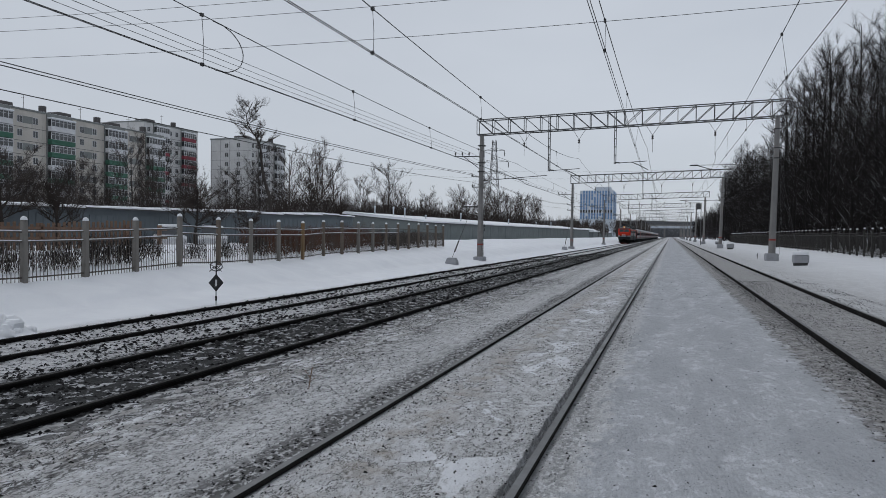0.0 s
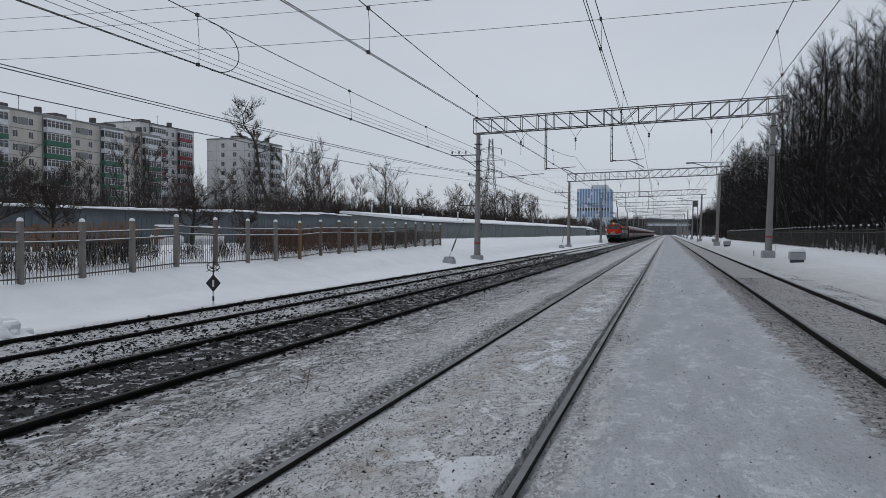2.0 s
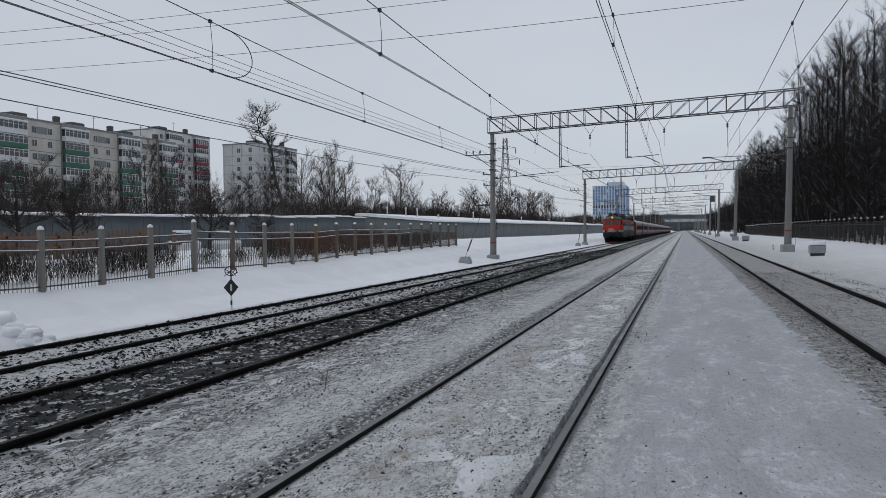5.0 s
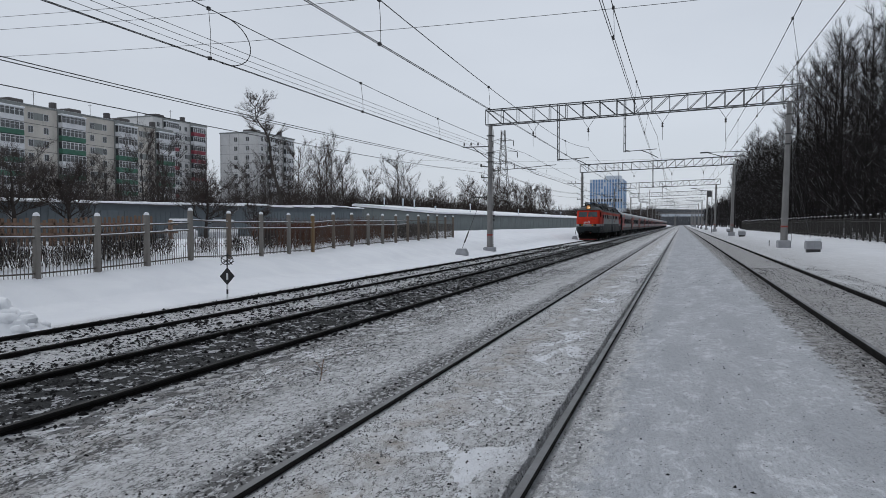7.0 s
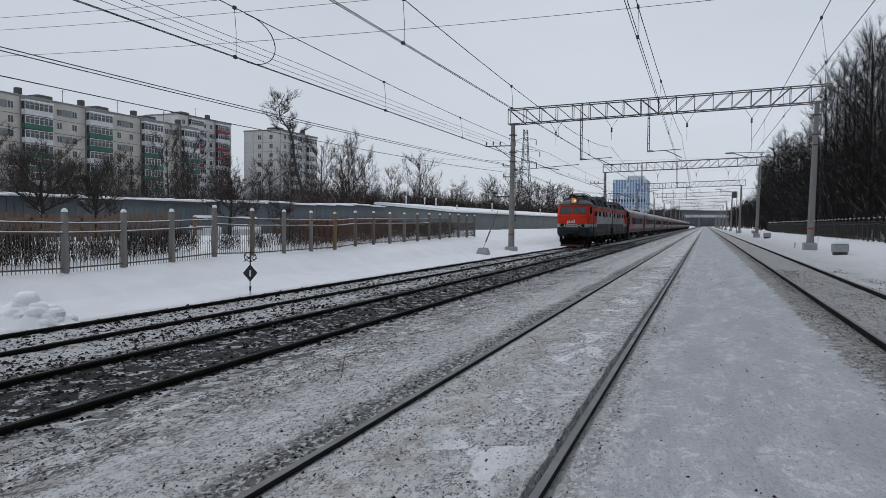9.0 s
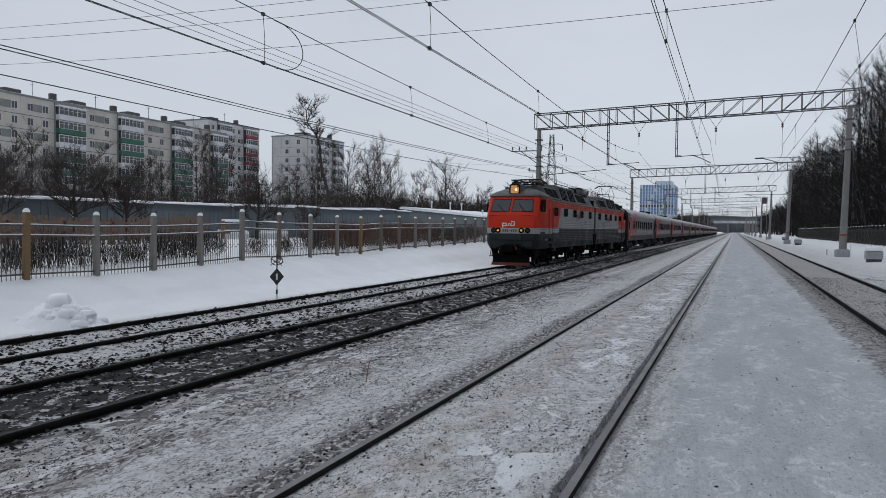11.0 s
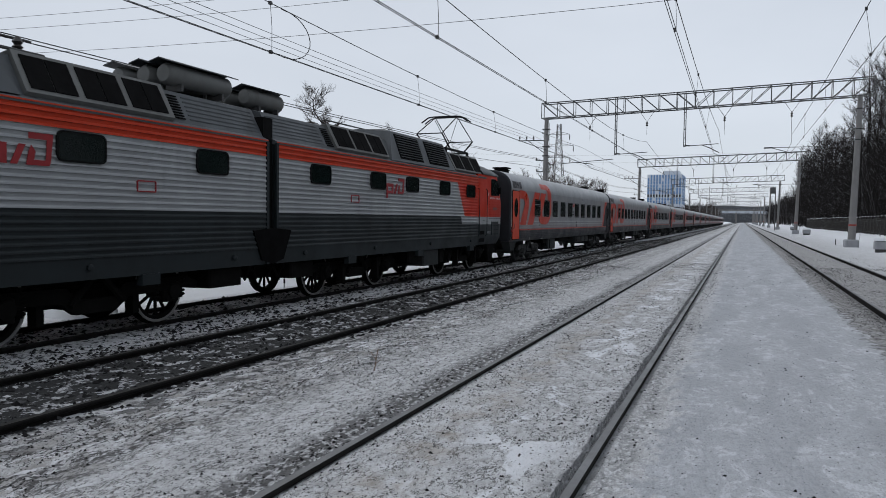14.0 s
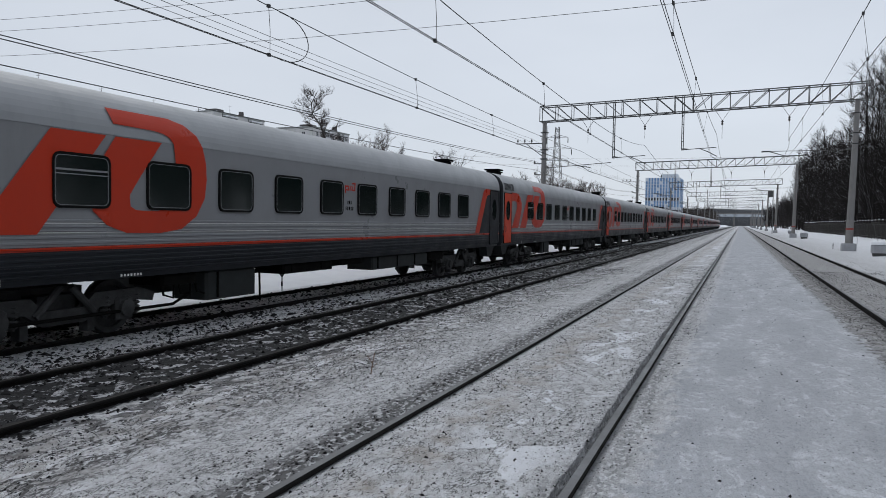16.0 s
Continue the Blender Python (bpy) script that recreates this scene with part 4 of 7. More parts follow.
# ---- blocks of flats ----
def build_block(name, label, x0, x1, y0, y1, z0, top, wall, stacks, bays, storey=2.7, gable=(), bands=True):
    """A panel block whose long front looks along +x; gable windows look along -y."""
    b = thing(name, label, "building")
    s = Shape()
    s.box(x0, x1, y0, y1, z0, top)
    part("wall", s, wall, b)
    n = int((top - z0 - 0.6) / storey)
    base = top - 0.7 - n * storey
    s = Shape()
    s.box(x0 - 0.15, x1 + 0.15, y0 - 0.15, y1 + 0.15, top, top + 0.35)
    part("parapet", s, PANELG, b)
    s = Shape()
    s.box(x0 + 0.2, x1 - 0.2, y0 + 0.2, y1 - 0.2, top + 0.35, top + 0.45)
    part("roof_snow", s, SNOW, b)
    for y in np.arange(y0 + 6, y1 - 4, 15):
        s = Shape()
        s.soft_box(x0 + 4, x0 + 8, y, y + 3.5, top + 0.45, top + 1.9, 0.1)
        part("roof_hut", s, ROOFDARK, b)
        s = Shape()
        s.lathe(((0.75, top + 0.45), (0.75, top + 1.75), (0.6, top + 1.8)), 10, at=(x1 - 1.2, y + 8, 0))
        part("vent_drum", s, ROOFDARK, b)
        s = Shape()
        s.tube(((x1 - 3, y + 5, top + 0.4), (x1 - 3, y + 5, top + 3.6)), 0.05, 4)
        s.tube(((x1 - 3.6, y + 5, top + 3.2), (x1 - 2.4, y + 5, top + 3.2)), 0.03, 4)
        part("aerial", s, DARKSTEEL, b)
    s = Shape()
    s.box(-0.05, 0.02, -0.62, 0.62, 0, 1.42)
    frame_me = s.mesh("window_frame", BALCWHITE)
    s = Shape()
    s.box(0.02, 0.035, -0.54, -0.04, 0.08, 1.34)
    s.box(0.02, 0.035, 0.04, 0.54, 0.08, 1.34)
    pane_me = s.mesh("pane", WINGLASS)
    for k in range(n):
        z = base + storey * k
        s = Shape()
        s.box(x1, x1 + 0.03, y0, y1, z - 0.05, z + 0.05)
        part("joint", s, JOINT, b)
        for y in bays:
            w = part("window", frame_me, None, b, at=pose(x1 + 0.03, y, z + 0.85))
            part("pane", pane_me, None, w)
        if bands and k % 2 == 1:
            for a, c in zip(bays[::2], bays[1::2]):
                s = Shape()
                s.box(x1, x1 + 0.018, a + 0.65, c - 0.65, z + 0.85, z + 2.27)
                part("band_panel", s, PANELG, b)
        for x in gable:
            w = part("window", frame_me, None, b, at=pose(x, y0 - 0.03, z + 0.85, 0, 0, -90))
            part("pane", pane_me, None, w)
    if gable:
        s = Shape()
        for k in range(n):
            s.box(x0, x1, y0 - 0.03, y0, base + storey * k - 0.03, base + storey * k + 0.03)
        for x in np.linspace(x0 + 0.3, x1 - 0.3, 5):
            s.box(x - 0.03, x + 0.03, y0 - 0.028, y0, base, top - 0.1)
        part("joint", s, JOINT, b)
    for ya, yb, colours in stacks:
        s = Shape()
        s.box(x1, x1 + 0.25, ya - 0.15, yb + 0.15, base - 0.2, top + 0.25)
        part("stack_wall", s, PANELG, b)
        for k in range(n):
            z = base + storey * k
            col = colours[k % len(colours)]
            lo = part("balcony", _balcony(ya, yb, x1 + 0.2), col, b, at=pose(0, 0, z))
            s = Shape()
            s.box(x1 + 0.3, x1 + 1.2, ya + 0.06, yb - 0.06, 1.05, 2.45)
            part("glazing", s, WINGLASS, lo)
            s = Shape()
            m = max(3, int((yb - ya) / 0.9))
            for j in range(m + 1):
                y = ya + (yb - ya) * j / m
                s.box(x1 + 1.17, x1 + 1.26, y - 0.05, y + 0.05, 1.0, 2.5)
            s.box(x1 + 1.17, x1 + 1.25, ya, yb, 2.42, 2.56)
            s.box(x1 + 1.17, x1 + 1.25, ya, yb, 1.0, 1.08)
            s.box(x1 + 1.17, x1 + 1.25, ya, yb, 1.95, 2.0)
            part("glazing_frame", s, BALCWHITE, lo)
            if k == n - 1:
                s = Shape()
                s.box(x1, x1 + 1.4, ya - 0.1, yb + 0.1, 2.58, 2.85)
                part("canopy_snow", s, SNOW, lo)
    return b


def _balcony(ya, yb, x):
    s = Shape()
    s.box(x, x + 1.05, ya, yb, 0, 1.02)
    return s


def build_blocks():
    g, w, r = BALCGREEN, BALCWHITE, BALCRED
    bays = []
    for a, b in ((68, 73), (78, 88), (90, 103), (110.5, 118), (126.5, 133.8), (142, 148)):
        n = 2 * max(1, round((b - a) / 5.2))
        bays += [a + (b - a) * (k + 0.5) / n for k in range(n)]
    build_block("apartment_block", "long cream panel block with green-fronted glazed balconies", -136, -124, 60, 155, 0.6, 25.4, PANEL,
                ((73.5, 78, (g, w)), (103.5, 109.8, (g, g, w, g, g, w, g, w)), (119, 125.3, (g, g, w, g, w, g, g, w)), (135, 141, (g, w, g, g, g, g, w, w)), (148.6, 154.3, (g, g, w, g, g, g, w, w))), bays)
    build_block("apartment_block", "tall white panel block with dark red balcony fronts", -152, -140, 167, 191, 0.6, 31.8, PANELW,
                ((171, 176.4, (w, r, w, r, w)), (183, 188.6, (r, w, r, r, w))), (169, 178.2, 181, 190), gable=(), bands=True)
    build_block("apartment_block", "pale grey panel tower with small dark windows", -131, -118, 185, 206, 0.6, 28.7, PANELW,
                ((190, 194, (w, w, w)), (199, 203, (w, w, w))), (187, 196, 205), gable=(-125.5, -121.5), bands=False)
    # the distant blue office building
    b = thing("office_tower", "distant blue and white glazed office building", "building")
    x0, x1, y, z0, z1 = -53.5, -33.5, 450.0, 0.5, 29.0
    s = Shape()
    s.box(x0, x1, y, y + 26, z0, z1)
    part("wall", s, PALEPANEL, b)
    s = Shape()
    s.box(x0 + 9, x1 - 2, y + 4, y + 18, z1, z1 + 2.4)
    part("plant_room", s, PALEPANEL, b)
    for k in range(9):
        for j in range(12):
            if (k * 7 + j * 3) % 11 == 0:
                continue
            s = Shape()
            s.box(x0 + 0.25 + 1.65 * j, x0 + 1.2 + 1.65 * j, y - 0.12, y, z1 - 1.9 - 1.95 * k, z1 - 0.15 - 1.95 * k)
            part("pane", s, BLUEGLASS if k not in (6,) else WINGLASS, b)
    for k in range(9):
        for j in range(13):
            s = Shape()
            s.box(x1, x1 + 0.12, y + 0.4 + 1.95 * j, y + 1.5 + 1.95 * j, z1 - 1.9 - 1.95 * k, z1 - 0.15 - 1.95 * k)
            part("pane", s, BLUEGLASS, b)


build_blocks()


# ---- the road bridge, the pylon and small lineside things ----
def build_far():
    br = thing("road_bridge", "distant concrete road bridge on columns across the railway", "bridge")
    y = 640
    s = Shape()
    s.box(-90, 60, y, y + 14, 8.3, 10.2)
    part("deck", s, PALEPANEL, br)
    s = Shape()
    s.box(-90, 60, y - 0.2, y, 10.2, 11.3)
    part("parapet", s, CONCRETE, br)
    for x in (-60, -48, -36, -24, -5.0, 8.0, 11, 14, 17, 20, 32, 44):
        s = Shape()
        s.soft_box(x - 0.7, x + 0.7, y + 3, y + 10, -0.5, 8.3, 0.1)
        part("column", s, CONCRETE, br)
    py = thing("transmission_pylon", "tall lattice transmission pylon of dark galvanised steel", "pylon")
    cx, cy, top = -54.0, 225.0, 31.5

    def w(z):
        return 2.1 * (1 - z / top) ** 1.3 + 0.55
    s = Shape()
    zs = np.linspace(0.5, top, 15)
    for sx, sy in ((-1, -1), (1, -1), (1, 1), (-1, 1)):
        s.tube([(cx + sx * w(z), cy + sy * w(z), z) for z in zs], 0.09, 4)
    part("leg", s, DARKSTEEL, py)
    s = Shape()
    for a, b in zip(zs[:-1], zs[1:]):
        for (p, q) in (((-1, -1), (1, -1)), ((1, -1), (1, 1)), ((1, 1), (-1, 1)), ((-1, 1), (-1, -1))):
            s.tube(((cx + p[0] * w(a), cy + p[1] * w(a), a), (cx + q[0] * w(b), cy + q[1] * w(b), b)), 0.05, 4)
            s.tube(((cx + q[0] * w(a), cy + q[1] * w(a), a), (cx + p[0] * w(b), cy + p[1] * w(b), b)), 0.05, 4)
    part("lattice", s, DARKSTEEL, py)
    for z, l in ((28.2, 3.4), (24.6, 4.6), (21.0, 3.6)):
        s = Shape()
        for d in (-1, 1):
            s.tube(((cx, cy, z + 0.9), (cx + d * l, cy, z)), 0.07, 4)
            s.tube(((cx, cy - 0.4, z), (cx + d * l, cy, z)), 0.07, 4)
            s.lathe(((0.06, z), (0.14, z - 0.5), (0.14, z - 1.6), (0.05, z - 1.9)), 6, at=(cx + d * l, cy, 0))
        part("cross_arm", s, DARKSTEEL, py)


build_far()


STEM = (-3.72, 7.0)


def build_lineside():
    # black diamond marker beside the far rail
    x, y = -12.62, 18.1
    z = ground_z(x, y)
    m = thing("track_marker", "black diamond marker with a white bar on a banded rod", "sign", at=pose(x, y, z, 0, 0, 30))
    for k in range(5):
        s = Shape()
        s.tube(((0, 0, 0.0 + 0.14 * k - (0.3 if k == 0 else 0)), (0, 0, 0.14 * (k + 1))), 0.028, 8)
        part("rod", s, SIGNBLACK if k % 2 else SIGNWHITE, m)
    s = Shape()
    s.tube(((0, 0.03, 0.6), (0, 0.03, 1.35)), 0.02, 8)
    part("rod", s, SIGNBLACK, m)
    s = Shape()
    s.loft([[(0.21, q, 0.66), (0, q, 0.92), (-0.21, q, 0.66), (0, q, 0.40)] for q in (-0.012, 0.012)])
    plate = part("diamond", s, SIGNBLACK, m)
    s = Shape()
    s.box(-0.026, 0.026, -0.018, -0.012, 0.56, 0.75)
    part("white_bar", s, SIGNWHITE, plate)
    s = Shape()
    for k in range(9):
        a = k * 0.7
        s.tube(((0, 0, 1.02 + 0.02 * k), (0.2 * math.cos(a), 0.12 * math.sin(a), 1.1 + 0.12 * math.sin(k * 2.1))), 0.012, 4)
    s.tube([(0.17 * math.cos(a), 0.02, 1.14 + 0.14 * math.sin(a)) for a in np.linspace(0, 6.28, 13)], 0.014, 5)
    part("clip", s, SIGNBLACK, m)
    # guy anchors of the poles
    for q, (ax, ay) in enumerate(((-13.9, 46.2), (-13.9, 100.0))):
        z = ground_z(ax, ay)
        a = thing("guy_anchor", "grey concrete anchor block with a taut guy to the pole", "anchor", "guy anchors", at=pose(ax, ay, z))
        s = Shape()
        s.loft([[(-d, -d, h), (d, -d, h), (d, d, h), (-d, d, h)] for d, h in ((0.36, -0.35), (0.36, 0.14), (0.25, 0.42))])
        part("block", s, BLOCK, a)
        s = Shape()
        s.tube(((0, 0, 0.4), (0, 7.7 if q == 0 else 7.9, 5.9)), 0.016, 5)
        part("guy_wire", s, DARKSTEEL, a)
        s = Shape()
        s.tube(((0, 0.6, 0.82), (0, 1.6, 1.54)), 0.05, 6)
        part("insulator", s, INSUL, a)
    # relay boxes on the right bank
    for bx, by, k in ((7.25, 46.5, 0.92), (7.4, 100.5, 0.95), (9.2, 160, 0.8)):
        z = ground_z(bx, by)
        b = thing("relay_box", "small grey trackside box with a cap of snow", "box", "trackside boxes", at=pose(bx, by, z))
        s = Shape()
        s.soft_box(-0.46 * k, 0.46 * k, -0.32, 0.32, 0.2, 0.72 * k, 0.06)
        part("body", s, BLOCK, b)
        s = Shape()
        s.box(-0.38 * k, 0.38 * k, -0.27, 0.27, -0.15, 0.2)
        part("plinth", s, DARKSTEEL, b)
        s = Shape()
        s.soft_box(-0.48 * k, 0.46 * k, -0.34, 0.33, 0.72 * k, 0.72 * k + 0.24, 0.11)
        part("snow_cap", s, SNOW, b, smooth=60)
    s = Shape()
    for k in range(4):
        s.box(-0.03, 0.03, -0.03, 0.03, 0.1 * k, 0.1 * k + 0.05)
    s.tube(((0, 0, -0.2), (0, 0, 0.42)), 0.022, 6)
    solo("marker_stake", s, SIGNBLACK, "short banded stake in the snow beside the track", "stake", at=pose(6.2, 58.6, ground_z(6.2, 58.6)))
    # a dead stem standing in the trodden snow
    s = Shape()
    s.tube(((0, 0, -0.05), (0.02, 0.01, 0.12), (0.05, 0.0, 0.24)), 0.006, 5)
    s.tube(((0.02, 0.01, 0.12), (-0.05, 0.02, 0.2)), 0.004, 4)
    s.tube(((0.02, 0.01, 0.08), (0.09, -0.02, 0.13)), 0.004, 4)
    solo("dead_stem", s, OLDWOOD, "dry brown plant stem standing in trodden snow", "plant", at=pose(STEM[0], STEM[1], ground_z(*STEM)))
    # snowed-in cars beyond the fence
    for cx, cy, turn in ((-27.0, 34.3, 40), (-27.0, 38.4, 35)):
        z = ground_z(cx, cy) - 0.28
        c = thing("parked_car", "white parked car under a layer of snow", "car", "parked cars", at=pose(cx, cy, z, 0, 0, turn))
        s = Shape()
        s.loft([[(-0.82, y, 0.3), (0.82, y, 0.3), (0.84, y, 0.3 + 0.55 * h), (0.74, y, 0.3 + 0.62 * h), (-0.74, y, 0.3 + 0.62 * h), (-0.84, y, 0.3 + 0.55 * h)] for y, h in ((-2.0, 0.7), (-1.8, 0.95), (0.0, 1.05), (1.7, 1.0), (2.0, 0.75))])
        part("body", s, CARPAINT, c, smooth=30)
        s = Shape()
        s.loft([[(-0.74 + q, -1.0 + 1.6 * q, h), (0.74 - q, -1.0 + 1.6 * q, h), (0.74 - q, 1.5 - q, h), (-0.74 + q, 1.5 - q, h)] for q, h in ((0.0, 0.92), (0.16, 1.36))])
        part("cabin_glass", s, WINGLASS, c)
        s = Shape()
        s.soft_box(-0.6, 0.6, -0.75, 1.35, 1.36, 1.5, 0.06)
        part("roof_snow", s, SNOW, c)
        for wx in (-0.74, 0.74):
            for wy in (-1.25, 1.25):
                s = Shape()
                s.lathe(((0.04, -0.09), (0.28, -0.09), (0.3, -0.05), (0.3, 0.05), (0.28, 0.09), (0.04, 0.09)), 14, "x", (wx, wy, 0.3))
                part("wheel", s, SIGNBLACK, c)
    # signal on the right
    sg = thing("light_signal", "dark trackside light signal on a slim mast", "signal", at=pose(5.6, 150, 0))
    s = Shape()
    s.tube(((0, 0, -0.2), (0, 0, 8.2)), 0.07, 8)
    part("mast", s, GALV, sg)
    s = Shape()
    s.soft_box(-0.95, -0.08, -0.1, 0.1, 6.9, 8.1, 0.08)
    part("signal_head", s, GALV, sg)
    # heap of cleared snow: packed lumps
    rng = random.Random(5)
    s = Shape()
    for k in range(46):
        a, f = rng.uniform(0, 6.28), rng.random() ** 0.6
        h = 0.62 * (1 - f) ** 0.9
        cx, cy, r = 1.05 * f * math.cos(a), 0.8 * f * math.sin(a), rng.uniform(0.10, 0.24) * (1.25 - 0.5 * f)
        rings = []
        for j in range(6):
            t = math.pi * (j + 0.35) / 6.7
            q = r * math.sin(t)
            rings.append([(cx + q * math.cos(b) * (1 + 0.35 * noise.noise(Vector((k, b, t)))), cy + q * math.sin(b), h - 0.06 + r * 0.8 * -math.cos(t) * (1 + 0.3 * noise.noise(Vector((b, t, k))))) for b in np.linspace(0, 2 * math.pi, 10)[:-1]])
        s.loft(rings)
    s.loft([[(1.1 * q * math.cos(b), 0.9 * q * math.sin(b), z) for b in np.linspace(0, 2 * math.pi, 19)[:-1]] for q, z in ((1.1, -0.2), (0.95, 0.02), (0.6, 0.28), (0.25, 0.5), (0.05, 0.56))])
    solo("snow_mound", s, SNOW, "lumpy heap of shovelled snow beside the rails", "snow", kind="stuff", smooth=40, at=pose(-13.3, 11.2, ground_z(-13.3, 11.2) - 0.05))


build_lineside()

# ---- trees ----
def grow(seed, height, trunk_r, first, limbs, reach, rise, twigs, twig_len, twig_r, lean=0.0, crook=0.06, split=3, taper=0.62, spread=0.5, stem=None, levels=2):
    """Wood and twigs of one bare tree. first: share of the height that is bare trunk; rise: how steeply limbs climb."""
    rng = random.Random(seed)
    wood, fine = Shape(), Shape()
    segs = 9
    if stem is None:
        stem, p = [], Vector((0, 0, -0.3))
        drift = Vector((lean, rng.uniform(-0.3, 0.3) * abs(lean), 0))
        for k in range(segs + 1):
            stem.append(p.copy())
            p = p + Vector((rng.uniform(-crook, crook), rng.uniform(-crook, crook), 1)) * (height / segs) + drift * (height / segs)
    segs = len(stem) - 1
    wood.tube(stem, trunk_r, 6, trunk_r * 0.16, False)
    lines = [(stem[-3:], 2)]

    def branch(start, way, length, r, level):
        pts, q, d = [start], start.copy(), way.normalized()
        n = 5 if level == 0 else 3
        for k in range(n):
            d = (d + Vector((rng.uniform(-1, 1), rng.uniform(-1, 1), rng.uniform(-0.4, 0.8))) * 0.20).normalized()
            q = q + d * (length / n)
            pts.append(q.copy())
        wood.tube(pts, r, 4 if level == 0 else 3, r * 0.3, False)
        lines.append((pts, level))
        if level < levels:
            for k in range(split if level == 0 else 2):
                i = rng.randint(1, n - 1)
                f = (pts[i + 1] - pts[i]).normalized()
                side = Vector((rng.uniform(-1, 1), rng.uniform(-1, 1), rng.uniform(-0.1, 0.9))).normalized()
                branch(pts[i], f * 0.9 + side * 0.6, length * rng.uniform(0.45, 0.75), r * 0.55, level + 1)
    for k in range(limbs):
        f = first + (0.97 - first) * (k + rng.random() * 0.8) / limbs
        i = min(segs - 1, int(f * segs))
        at = stem[i].lerp(stem[i + 1], f * segs - i)
        a = k * 2.4 + rng.uniform(-0.5, 0.5)
        size = reach * height * (1 - taper * (f - first) / (1 - first)) * rng.uniform(0.7, 1.15)
        branch(at, Vector((math.cos(a), math.sin(a), rise * rng.uniform(0.6, 1.4))), size, trunk_r * 0.40 * (1.05 - f * 0.7), 0)
    # fine twigs: long pointed three-sided sticks, most of them on the outer branches
    outer = [l for l in lines if l[1] > 0]
    for k in range(twigs):
        pts, level = outer[rng.randrange(len(outer))]
        i = rng.randrange(len(pts) - 1)
        a = pts[i].lerp(pts[i + 1], rng.random())
        d = (pts[i + 1] - pts[i]).normalized() + Vector((rng.uniform(-1, 1), rng.uniform(-1, 1), rng.uniform(-0.35, 0.9))) * spread
        d.normalize()
        tip = a + d * (twig_len * rng.uniform(0.4, 1.3))
        u = d.orthogonal().normalized()
        v = d.cross(u)
        j = len(fine.v)
        q = twig_r * rng.uniform(0.6, 1.2)
        fine.v += [tuple(a + u * q), tuple(a - u * q * 0.5 + v * q * 0.87), tuple(a - u * q * 0.5 - v * q * 0.87), tuple(tip)]
        fine.face(j, j + 1, j + 3)
        fine.face(j + 1, j + 2, j + 3)
        fine.face(j + 2, j, j + 3)
    return wood, fine


def raw_mesh(s, name, mat):
    me = bpy.data.meshes.new(name)
    me.from_pydata(s.v, [], s.f)
    me.materials.append(mat)
    return me


def tree(kit, label, group, at):
    t = thing("tree", label, "tree", group, at=at)
    part("trunk", kit[0], None, t)
    part("crown", kit[1], None, t)
    return t


